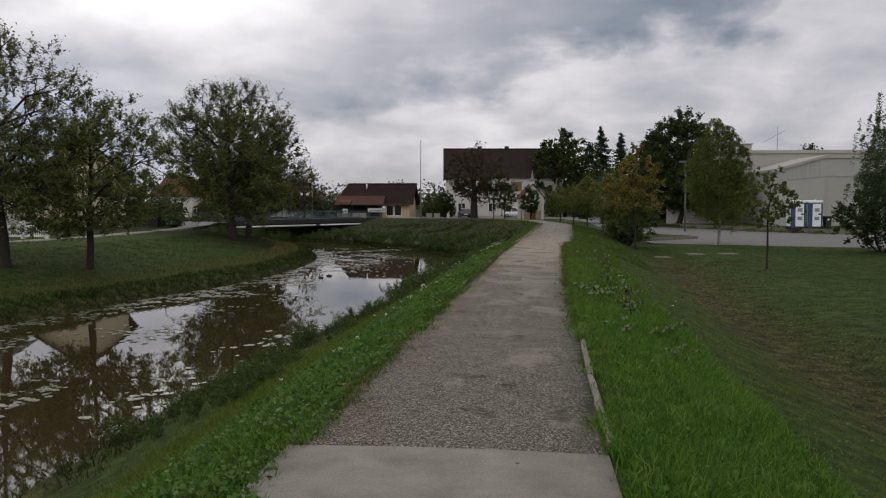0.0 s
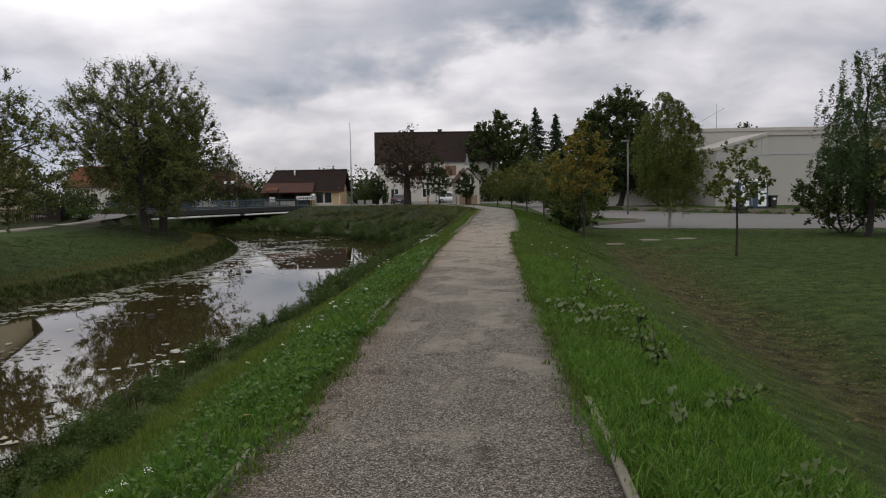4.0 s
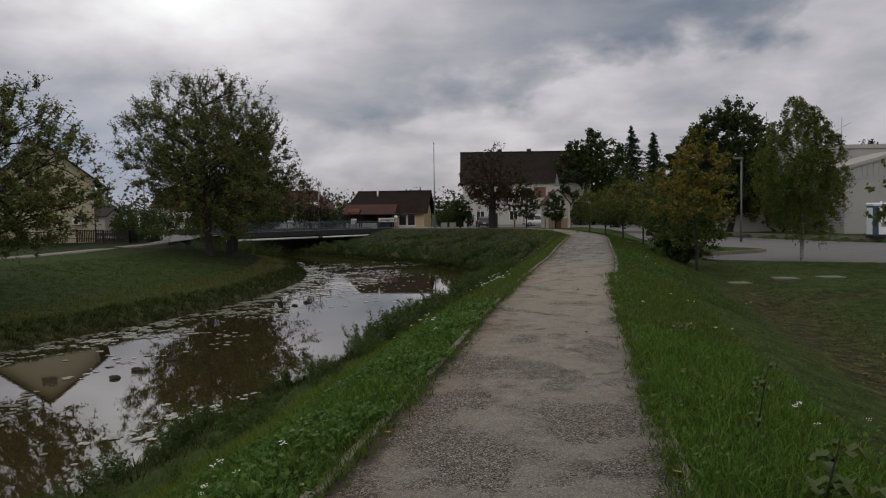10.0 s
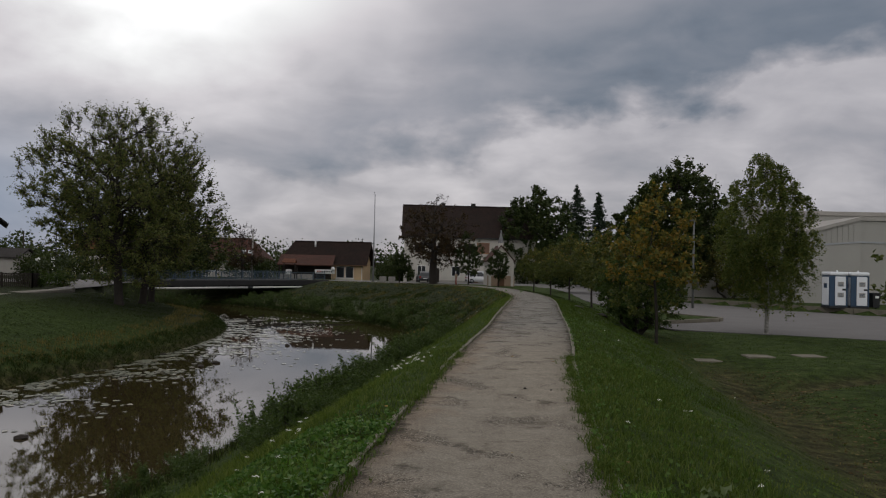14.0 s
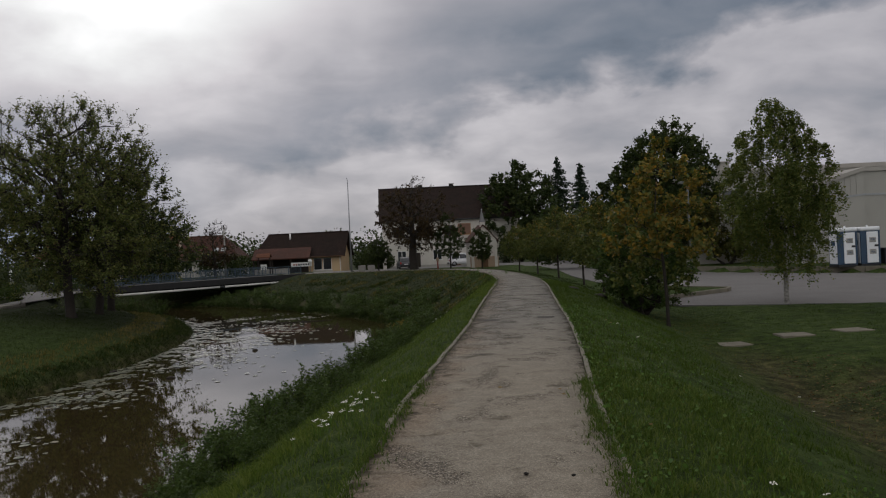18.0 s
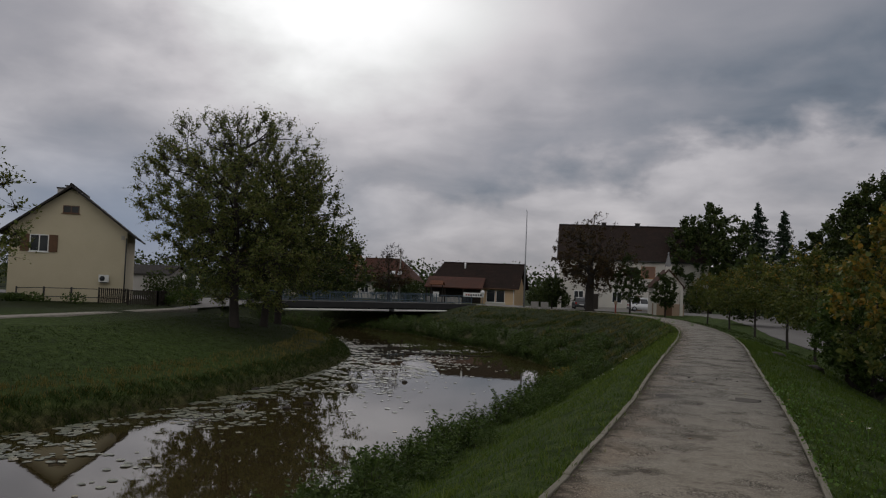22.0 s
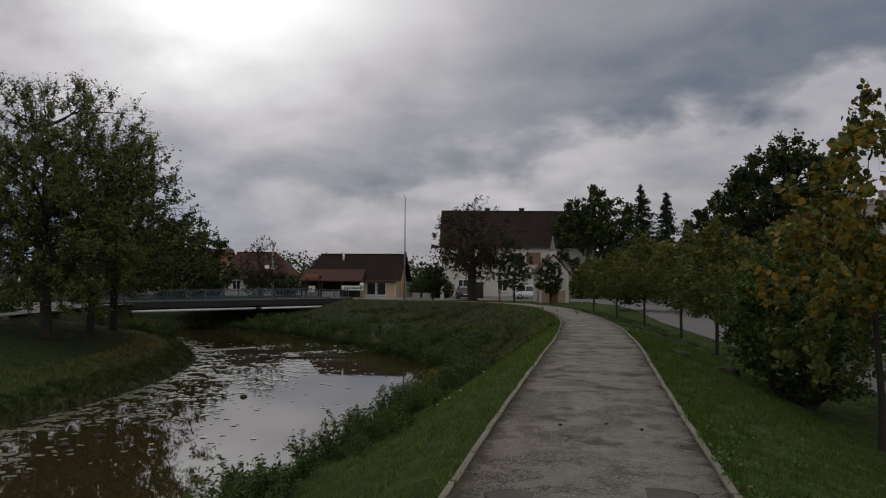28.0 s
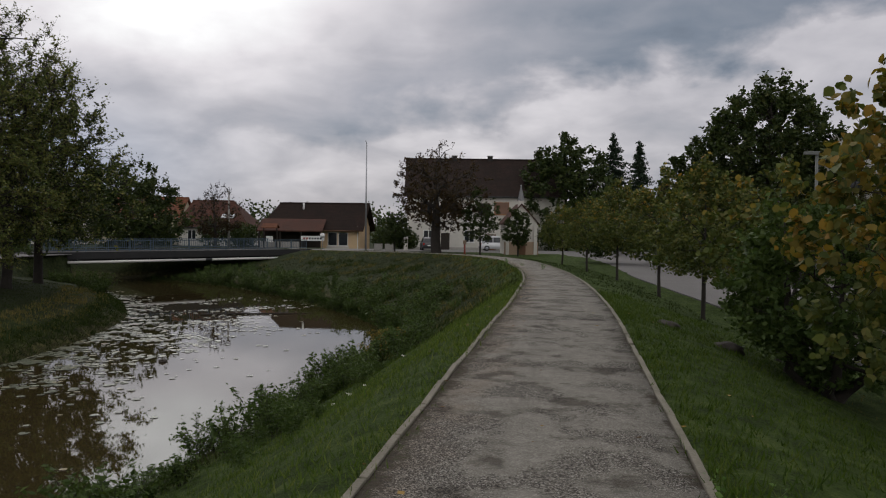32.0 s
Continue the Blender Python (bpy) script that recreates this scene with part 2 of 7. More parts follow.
M["herb_leaf"] = leafy("herb_leaf", [(0.024, 0.060, 0.012), (0.050, 0.110, 0.022), (0.085, 0.155, 0.036), (0.14, 0.19, 0.06)], 0.3, 0.5, 4.0)
M["bark"] = plain("bark", (0.034, 0.027, 0.021), (0.013, 0.011, 0.009), 6, 0.9, bump=0.8, grain=22)
M["birch_bark"] = plain("birch_bark", (0.45, 0.43, 0.40), (0.06, 0.055, 0.05), 5, 0.8, bump=0.4, grain=14)

# ---- plan of the ground ----
PATH_LINE = np.array([(-0.75, -12), (-0.4, -3), (-0.15, 1), (0.1, 4), (0.5, 7.5), (1.06, 11.5), (1.51, 15), (2.02, 18.5), (2.5, 22),
                      (3.35, 27.5), (4.0, 31), (4.75, 35.3), (5.46, 40), (6.24, 45), (7.1, 50.5), (7.9, 56.5), (8.8, 64),
                      (9.45, 72), (9.75, 80), (9.8, 88), (9.0, 95), (7.3, 102), (4.5, 108), (1, 112.2), (-3, 115.6), (-8, 120)], float)
PATH_Z = ([-20, 48, 56, 64, 75, 88, 100, 112, 122], [0, 0, -0.12, -0.32, -0.5, -0.65, -0.78, -0.95, -1.05])
WATER_Z = -3.8
BANK_R = np.array([(-11, -60), (-9.6, -20), (-8.4, 0), (-7.7, 10), (-6.9, 20), (-5.7, 27), (-4.5, 32.5), (-3.1, 40), (-2.1, 46), (-0.6, 53),
                   (0.8, 60), (1.9, 65), (2.3, 70), (1.6, 77), (-0.6, 83), (-5, 91), (-10, 99.5), (-17, 107.5), (-25, 112.5), (-36, 118), (-70, 140)], float)
BANK_L = np.array([(-26, -60), (-23.5, -20), (-22, 0), (-20.8, 20), (-18.8, 34), (-17.4, 38), (-16.1, 43), (-14.3, 48), (-12.8, 53), (-11.7, 60),
                   (-11.3, 70), (-12.4, 78), (-14.3, 84), (-18.5, 92), (-25, 99.5), (-33, 105.5), (-66, 128)], float)


def smooth_line(p, step=0.8):
    """A rounded line through the points."""
    out = []
    for i in range(len(p) - 1):
        a, b, c, d = p[max(i - 1, 0)], p[i], p[i + 1], p[min(i + 2, len(p) - 1)]
        n = max(2, int(np.linalg.norm(c - b) / step))
        for t in np.linspace(0, 1, n, endpoint=False):
            out.append(0.5 * ((2 * b) + (c - a) * t + (2 * a - 5 * b + 4 * c - d) * t * t + (3 * b - a - 3 * c + d) * t ** 3))
    out.append(p[-1])
    return np.array(out)


PATH_S, BANK_RS, BANK_LS = smooth_line(PATH_LINE), smooth_line(BANK_R, 1.5), smooth_line(BANK_L, 1.5)


def line_distance(x, y, line):
    """Distance to a line, side (positive: to its right) and y of the nearest place."""
    best = np.full(x.shape, 1e9)
    side, ny = np.zeros(x.shape), np.zeros(x.shape)
    for (ax, ay), (bx, by) in zip(line[:-1], line[1:]):
        ux, uy = bx - ax, by - ay
        t = np.clip(((x - ax) * ux + (y - ay) * uy) / (ux * ux + uy * uy), 0, 1)
        px, py = ax + t * ux, ay + t * uy
        d = np.hypot(x - px, y - py)
        near = d < best
        best = np.where(near, d, best)
        side = np.where(near, np.sign((x - ax) * uy - (y - ay) * ux), side)
        ny = np.where(near, py, ny)
    return best, side, ny


def inside(x, y, poly):
    c = np.zeros(x.shape, bool)
    for (ax, ay), (bx, by) in zip(poly, np.roll(poly, -1, 0)):
        if ay != by:
            c ^= ((ay > y) != (by > y)) & (x < (bx - ax) * (y - ay) / (by - ay) + ax)
    return c


RIVER = np.concatenate([BANK_LS, BANK_RS[::-1]])
ROAD_RIGHT = np.array([(14.2, 58), (13.0, 53.2), (13.4, 50.6), (16.5, 48.9), (22.6, 46.2), (34, 43), (60, 38), (60, 52), (40, 60), (31.5, 64.3), (27.3, 70), (23.6, 80),
                       (22.6, 92), (23.4, 108), (30, 120), (40, 124), (40, 131), (-6, 131), (-13.5, 126.6), (-9.5, 119.5), (-3, 121), (8, 121), (16, 118.5),
                       (18.3, 109), (17.4, 95), (15.6, 80), (14.9, 69)], float)
ISLAND = np.array([(13.4, 53.4), (17.6, 56.4), (18.1, 57.2), (15.4, 62), (14.8, 64)], float)
ROAD_LEFT = np.array([(-90, 93), (-42, 94.5), (-34, 93.5), (-29.5, 91), (-27.7, 86), (-26.5, 80), (-25.2, 80), (-25.6, 88), (-27.5, 97), (-26.4, 103.3),
                      (-32, 108.2), (-36, 105), (-44, 102.3), (-90, 101)], float)
LEFT_WALK = np.array([(-31, 40), (-29.2, 50), (-27.8, 56.6), (-26.8, 62), (-26.3, 68), (-26.0, 74), (-25.8, 81)], float)


def wob(x, y, s, seed=0.0):
    return (np.sin(x * s + 1.7 * np.sin(y * s * 0.7 + seed)) + np.sin(y * s * 1.3 + 2.1 * np.sin(x * s * 0.6 + 2 + seed))) * 0.5


def height(x, y):
    x, y = np.asarray(x, float), np.asarray(y, float)
    dp, sp, py = line_distance(x, y, PATH_S)
    dl, _, _ = line_distance(x, y, BANK_LS)
    dr, _, _ = line_distance(x, y, BANK_RS)
    wet = inside(x, y, RIVER)
    pz = np.interp(py, *PATH_Z)
    edge = np.maximum(dp - 1.1, 0)
    # outer side of the path: slope, swale, lawn
    foot = np.interp(py, [-20, 44, 58, 120], [-1.38, -1.36, -1.2, -1.12])
    outer = pz + (foot - pz) * np.interp(edge, [0, 0.35, 1.2, 3.6, 4.6], [0, 0.03, 0.22, 0.94, 1.0])
    outer = outer + np.interp(edge, [4.4, 5.8, 9, 14], [0, 0.2, 0.3, 0.27]) * np.interp(py, [36, 46, 60], [1, 0.7, 0.2])
    outer = outer - 0.2 * np.exp(-((y - 0.4545 * x - 29.75) / 0.7) ** 2) * np.interp(x, [8.5, 10, 17, 19], [0, 1, 1, 0])
    # water side of the path
    f = dr / (dr + np.maximum(edge, 1e-6))
    bank = WATER_Z + (pz - WATER_Z) * np.interp(f, [0, 0.05, 0.15, 0.36, 0.58, 0.8, 0.95, 1], [0, 0.06, 0.12, 0.27, 0.51, 0.79, 0.98, 1.0])
    far_bank = np.interp(dr, [0, 1.2, 4, 7, 10], [-3.8, -3.0, -1.9, -1.2, -1.1])
    past = -(x + 27.6) * 0.730 + (y - 102.2) * 0.683 > 7.5
    bank = np.where(past, np.maximum(bank, far_bank), bank)
    right = np.where(sp > 0, outer, bank)
    right = np.where((y > 122) & (dr > 7) & (past | (x > -9)), np.interp(y, [126, 136], [-1.14, -1.52]), right)
    left = np.interp(dl, [0, 0.5, 1.3, 3.5, 8, 11, 14], [-3.8, -3.35, -3.0, -2.65, -1.85, -1.4, -1.2])
    left_side = dl < dr
    beyond = (~wet) & left_side
    z = np.where(beyond, left, right)
    z = np.where(wet, WATER_Z - np.interp(np.minimum(dl, dr), [0, 0.5, 4], [0.0, 0.3, 1.0]), z)
    z = z + 0.035 * wob(x, y, 1.1) * np.clip(edge - 0.3, 0, 1) + 0.07 * wob(x, y, 0.31, 1.0) * np.clip(edge / 3 - 0.3, 0, 1)
    paved = inside(x, y, ROAD_RIGHT) | inside(x, y, ROAD_LEFT)
    z = np.where(paved, -1.16, z)
    verge = (~paved) & (x > 22) & (y > 57) & (y < 118)
    z = np.where(verge, -0.78, z)
    return z


def z_at(x, y):
    return float(height(np.array([x]), np.array([y]))[0])


def mesh_object(name, verts, faces, mat, parent=None, smooth=False):
    me = bpy.data.meshes.new(name)
    me.from_pydata([tuple(v) for v in verts], [], [tuple(int(i) for i in f) for f in faces])
    if smooth:
        me.polygons.foreach_set("use_smooth", [True] * len(me.polygons))
    me.update()
    for mm in (mat if isinstance(mat, (list, tuple)) else [mat]):
        me.materials.append(mm)
    ob = new(name, me)
    if parent is not None:
        ob.parent = parent
    return ob


def axis(parts):
    out = []
    for a, b, s in parts:
        out += list(np.arange(a, b, s))
    return np.array(out + [parts[-1][1]])


gx = axis([(-3000, -600, 400), (-600, -120, 60), (-120, -60, 8), (-60, -28, 1.1), (-28, 20, 0.42), (20, 48, 0.9), (48, 120, 8), (120, 600, 60), (600, 3000, 400)])
gy = axis([(-2500, -300, 400), (-300, -30, 40), (-30, -2, 2.5), (-2, 62, 0.5), (62, 124, 0.7), (124, 170, 3), (170, 400, 25), (400, 3000, 400)])
GX, GY = np.meshgrid(gx, gy)
fx, fy = GX.ravel(), GY.ravel()
near = (fx > -125) & (fx < 125) & (fy > -300) & (fy < 180)
gz = np.interp(fy, [126, 136], [-1.15, -1.52])
gz[near] = height(fx[near], fy[near])
gz[~near] += 0
nx, ny = len(gx), len(gy)
idx = np.arange(nx * ny).reshape(ny, nx)
quads = np.stack([idx[:-1, :-1], idx[:-1, 1:], idx[1:, 1:], idx[1:, :-1]], -1).reshape(-1, 4)


def ground_material():
    m, k, s, out = material("lawn")
    pos = k.n("ShaderNodeNewGeometry").outputs["Position"]
    a = k.noise(pos, 0.35, 5, 0.6)
    b = k.noise(pos, 3.0, 5, 0.6)
    c = k.noise(pos, 30, 4, 0.7)
    green = k.ramp(k.m("ADD", k.m("MULTIPLY", b, 0.5), k.m("MULTIPLY", c, 0.5)),
                   [(0.36, (0.013, 0.021, 0.006)), (0.46, (0.029, 0.048, 0.010)), (0.55, (0.052, 0.080, 0.018)), (0.66, (0.10, 0.118, 0.036))])
    dry = k.ramp(k.m("ADD", k.m("MULTIPLY", b, 0.5), k.m("MULTIPLY", c, 0.5)),
                 [(0.38, (0.012, 0.010, 0.006)), (0.48, (0.042, 0.038, 0.016)), (0.56, (0.082, 0.076, 0.030)), (0.66, (0.165, 0.150, 0.062))])
    sx = k.n("ShaderNodeSeparateXYZ")
    k.link(pos, sx.inputs[0])
    # worn earth in the swale below the slope, and a shallow ditch crossing the lawn
    lateral = k.m("SUBTRACT", sx.outputs[0], k.m("MULTIPLY_ADD", sx.outputs[1], 0.143, -0.4))
    lateral = k.m("SUBTRACT", lateral, k.m("MULTIPLY", k.m("MAXIMUM", k.m("SUBTRACT", sx.outputs[1], 25.0), 0.0), 0.06))
    shift = k.m("MULTIPLY", k.m("SUBTRACT", k.noise(pos, 0.8, 4), 0.5), 1.6)
    swale = k.bell(k.m("ADD", lateral, shift), 4.75, 0.85)
    swale = k.m("MULTIPLY", swale, k.m("MULTIPLY_ADD", sx.outputs[1], -0.25, 10.2, clamp=True))
    swale = k.m("MULTIPLY", swale, k.m("MULTIPLY_ADD", sx.outputs[1], 0.06, 0.25, clamp=True))
    across = k.m("SUBTRACT", sx.outputs[1], k.m("MULTIPLY_ADD", sx.outputs[0], 0.4545, 29.75))
    ditch = k.m("MULTIPLY", k.bell(k.m("ADD", across, k.m("MULTIPLY", shift, 0.6)), 0.0, 0.55), k.bell(sx.outputs[0], 13.5, 5.0))
    low = k.m("MAXIMUM", swale, ditch)
    wet = k.m("MULTIPLY_ADD", sx.outputs[2], -2.2, -6.8, clamp=True)
    # darker green ground beyond y 62, left of x 9
    far_mask = k.m("MULTIPLY", k.m("MULTIPLY_ADD", sx.outputs[1], 0.1, -6.2, clamp=True), k.m("MULTIPLY_ADD", sx.outputs[0], -0.4, 3.6, clamp=True))
    f = k.m("ADD", k.m("MULTIPLY_ADD", a, 3.5, -2.6, clamp=True), k.m("MULTIPLY", k.m("MAXIMUM", low, wet), k.m("MULTIPLY_ADD", b, 3.0, -0.35, clamp=True)), clamp=True)
    dark_green = k.ramp(k.noise(pos, 6.0, 5, 0.7), [(0.35, (0.009, 0.012, 0.005)), (0.52, (0.020, 0.026, 0.010)), (0.68, (0.046, 0.046, 0.018))])
    green = k.mix(k.m("MULTIPLY", far_mask, 0.85), green, dark_green)
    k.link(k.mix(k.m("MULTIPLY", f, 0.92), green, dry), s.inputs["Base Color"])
    s.inputs["Roughness"].default_value = 0.95
    s.inputs["Specular IOR Level"].default_value = 0.1
    bp = k.n("ShaderNodeBump", Strength=0.9, Distance=0.06)
    k.link(k.m("ADD", c, k.noise(pos, 9, 4)), bp.inputs["Height"])
    k.link(bp.outputs[0], s.inputs["Normal"])
    return m


M["lawn"] = ground_material()
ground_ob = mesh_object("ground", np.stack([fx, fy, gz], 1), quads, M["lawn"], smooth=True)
tagged(ground_ob, "mown green lawn and grassy river banks with dry patches", "ground", kind="structure")


def water_material():
    m, k, s, out = material("river_water")
    pos = k.n("ShaderNodeNewGeometry").outputs["Position"]
    k.link(k.mix(k.noise(pos, 0.2, 3), (0.029, 0.022, 0.009, 1), (0.045, 0.034, 0.014, 1)), s.inputs["Base Color"])
    s.inputs["Roughness"].default_value = 0.02
    s.inputs["IOR"].default_value = 1.55
    s.inputs["Specular IOR Level"].default_value = 0.8
    bp = k.n("ShaderNodeBump", Strength=0.05, Distance=0.02)
    mp = k.n("ShaderNodeMapping", Scale=(1, 0.45, 1))
    k.link(pos, mp.inputs[0])
    k.link(k.noise(mp.outputs[0], 2.2, 3), bp.inputs["Height"])
    k.link(bp.outputs[0], s.inputs["Normal"])
    return m


M["water"] = water_material()
wv = [(-75, -62, WATER_Z), (8, -62, WATER_Z), (8, 150, WATER_Z), (-75, 150, WATER_Z)]
tagged(mesh_object("water", wv, [(0, 1, 2, 3)], M["water"]), "still brown river water mirroring the sky", "river", kind="structure")

# ---- paving ----
def path_material():
    m, k, s, out = material("worn_chip_paving")
    pos = k.n("ShaderNodeNewGeometry").outputs["Position"]
    sx = k.n("ShaderNodeSeparateXYZ")
    k.link(pos, sx.inputs[0])
    uv = k.n("ShaderNodeSeparateXYZ")
    k.link(k.n("ShaderNodeTexCoord").outputs["UV"], uv.inputs[0])
    # small stone chips, a tone for each
    jitter = k.n("ShaderNodeVectorMath")
    jitter.operation = "MULTIPLY_ADD"
    wobble = k.n("ShaderNodeTexNoise", Scale=60.0, Detail=2.0)
    k.link(pos, wobble.inputs["Vector"])
    k.link(wobble.outputs["Color"], jitter.inputs[0])
    jitter.inputs[1].default_value = (0.02, 0.02, 0.02)
    k.link(pos, jitter.inputs[2])
    vor = k.n("ShaderNodeTexVoronoi", Scale=120.0)
    k.link(jitter.outputs[0], vor.inputs["Vector"])
    sc = k.n("ShaderNodeSeparateColor")
    k.link(vor.outputs["Color"], sc.inputs[0])
    gap = k.m("MULTIPLY_ADD", vor.outputs["Distance"], -1.5, 1.5, clamp=True)
    chips = k.ramp(sc.outputs[0], [(0.0, (0.032, 0.026, 0.020)), (0.38, (0.102, 0.087, 0.067)), (0.72, (0.228, 0.201, 0.160)), (1.0, (0.48, 0.44, 0.37))])
    chips = k.mix(1.0, chips, k.ramp(gap, [(0.2, (0.22, 0.22, 0.22)), (0.7, (1, 1, 1))]), "MULTIPLY")
    grain = k.m("ADD", k.m("MULTIPLY", k.noise(pos, 70, 5, 0.85), 0.65), k.m("MULTIPLY", k.noise(pos, 5, 4, 0.7), 0.35))
    binder = k.ramp(grain, [(0.36, (0.15, 0.133, 0.104)), (0.5, (0.275, 0.25, 0.202)), (0.66, (0.42, 0.386, 0.318))])
    worn = k.mix(0.38, binder, chips)
    # where the chips have gone the pale binder shows, in torn patches
    torn = k.m("MULTIPLY", k.m("SUBTRACT", k.noise(pos, 22, 5, 0.75), 0.5), 0.34)
    mp = k.n("ShaderNodeMapping", Rotation=(0, 0, 0.13), Scale=(1.35, 0.95, 1))
    k.link(pos, mp.inputs[0])
    patch = k.m("ADD", k.noise(mp.outputs[0], 1.1, 4, 0.55, 0.4), torn)
    rise = k.m("MINIMUM", k.m("MULTIPLY_ADD", sx.outputs[1], 0.014, -0.225), 0.10)
    fall = k.m("MULTIPLY", k.m("MULTIPLY_ADD", sx.outputs[1], 0.12, -3.6, clamp=True), -0.075)
    bias = k.m("ADD", k.m("ADD", rise, fall), k.m("MULTIPLY", uv.outputs[0], 0.05))
    f = k.m("MULTIPLY_ADD", k.m("ADD", patch, bias), 12.0, -5.6, clamp=True)
    mixed = k.mix(f, chips, worn)
    # darker damp blots
    mp2 = k.n("ShaderNodeMapping", Rotation=(0, 0, 0.13), Location=(3.0, 1.0, 0), Scale=(1.1, 1.0, 1))
    k.link(pos, mp2.inputs[0])
    blot = k.m("ADD", k.noise(mp2.outputs[0], 1.9, 5, 0.6, 0.2), k.m("MULTIPLY", torn, 0.7))
    further = k.m("MULTIPLY", k.m("MULTIPLY_ADD", sx.outputs[1], 0.06, -1.6, clamp=True), 0.06)
    damp = k.m("MULTIPLY_ADD", k.m("ADD", blot, further), 9.0, -5.3, clamp=True)
    mixed = k.mix(damp, mixed, k.mix(1.0, mixed, (0.42, 0.40, 0.37, 1), "MULTIPLY"))
    # brown earth washed over the water side of the paving
    wash = k.m("MULTIPLY_ADD", k.m("ADD", k.m("MULTIPLY", uv.outputs[0], -1.0), k.m("MULTIPLY", k.m("SUBTRACT", k.noise(pos, 1.3, 4, 0.6), 0.5), 1.6)), 2.6, -1.2, clamp=True)
    mixed = k.mix(k.m("MULTIPLY", wash, 0.38), mixed, k.mix(1.0, mixed, (0.95, 0.74, 0.58, 1), "MULTIPLY"))
    # paler between y 15 and 30, slightly bluer and darker further on
    pale_mid = k.m("MULTIPLY", k.m("MULTIPLY_ADD", sx.outputs[1], 0.1, -1.5, clamp=True), k.m("MULTIPLY_ADD", k.noise(pos, 0.6, 3), 0.9, 0.35, clamp=True))
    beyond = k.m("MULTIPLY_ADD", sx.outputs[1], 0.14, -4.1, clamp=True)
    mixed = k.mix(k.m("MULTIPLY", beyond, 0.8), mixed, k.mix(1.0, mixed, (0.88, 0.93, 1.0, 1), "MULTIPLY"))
    pale_mid = k.m("MULTIPLY", pale_mid, k.m("MULTIPLY_ADD", beyond, -0.75, 1.0))
    mixed = k.mix(k.m("MULTIPLY", pale_mid, 0.8), mixed, k.mix(1.0, mixed, (1.4, 1.34, 1.27, 1), "MULTIPLY"))
    # earth and moss creep in from both sides
    edge = k.m("MAXIMUM", k.m("SUBTRACT", uv.outputs[0], 0.07), k.m("MULTIPLY", uv.outputs[0], -1.0))
    creep = k.m("ADD", edge, k.m("MULTIPLY", k.m("SUBTRACT", k.noise(pos, 3.0, 5, 0.7), 0.5), 0.7))
    creep = k.m("MULTIPLY_ADD", k.m("ADD", creep, torn), 9.0, -7.5, clamp=True)
    soil = k.ramp(k.noise(pos, 14, 4, 0.7), [(0.35, (0.034, 0.025, 0.015)), (0.52, (0.066, 0.050, 0.031)), (0.66, (0.045, 0.058, 0.018))])
    k.link(k.mix(k.m("MULTIPLY", creep, 0.9), mixed, soil), s.inputs["Base Color"])
    s.inputs["Roughness"].default_value = 0.88
    s.inputs["Specular IOR Level"].default_value = 0.25
    bp = k.n("ShaderNodeBump", Strength=1.0, Distance=0.012)
    k.link(k.m("ADD", k.m("MULTIPLY", vor.outputs["Distance"], -0.9), k.m("MULTIPLY", f, 0.25)), bp.inputs["Height"])
    k.link(bp.outputs[0], s.inputs["Normal"])
    return m


M["path"] = path_material()
M["concrete"] = plain("pale_concrete", (0.29, 0.264, 0.226), (0.14, 0.127, 0.105), 3.5, 0.9, bump=0.8, grain=80)
M["kerb"] = plain("weathered_kerb", (0.22, 0.198, 0.155), (0.10, 0.092, 0.066), 2.2, 0.9, bump=0.5, grain=45)
M["asphalt"] = plain("grey_asphalt", (0.155, 0.148, 0.142), (0.11, 0.105, 0.10), 0.6, 0.9, bump=0.4, grain=60)


def ribbon(name, line, half, lift, mat, z0=None, thick=0.06, wave=0.0, left=None):
    """A strip laid along a line, with side faces."""
    t = np.gradient(line, axis=0)
    t /= np.linalg.norm(t, axis=1)[:, None]
    nrm = np.stack([t[:, 1], -t[:, 0]], 1)
    v, f = [], []
    cols = 5
    for i, (p, n) in enumerate(zip(line, nrm)):
        z = np.interp(p[1], *PATH_Z) if z0 is None else z0
        for j in range(cols):
            u = -1 + 2 * j / (cols - 1)
            w = half * u * (1 + (wave * math.sin(i * 2.1 + u) * math.sin(i * 0.7) if abs(u) == 1 else 0))
            if left is not None:
                w += (half - float(np.interp(p[1], *left))) * (1 - u) / 2
            v.append((p[0] + n[0] * w, p[1] + n[1] * w, z + lift + 0.015 * (1 - u * u)))
        for w in (-half if left is None else -float(np.interp(p[1], *left)), half):
            v.append((p[0] + n[0] * w, p[1] + n[1] * w, z + lift - thick))
    c = cols + 2
    for i in range(len(line) - 1):
        a, b = i * c, (i + 1) * c
        for j in range(cols - 1):
            f.append((a + j, a + j + 1, b + j + 1, b + j))
        f.append((a, b, b + cols, a + cols))
        f.append((a + cols - 1, a + cols + 1, b + cols + 1, b + cols - 1))
    ob = mesh_object(name, v, f, mat, smooth=True)
    # across and along the strip, in metres
    across = [half * (-1 + 2 * j / (cols - 1)) for j in range(cols)] + [-half, half]
    layer = ob.data.uv_layers.new(name="across")
    for loop in ob.data.loops:
        layer.data[loop.index].uv = (across[loop.vertex_index % c], loop.vertex_index // c * 0.4)
    return ob


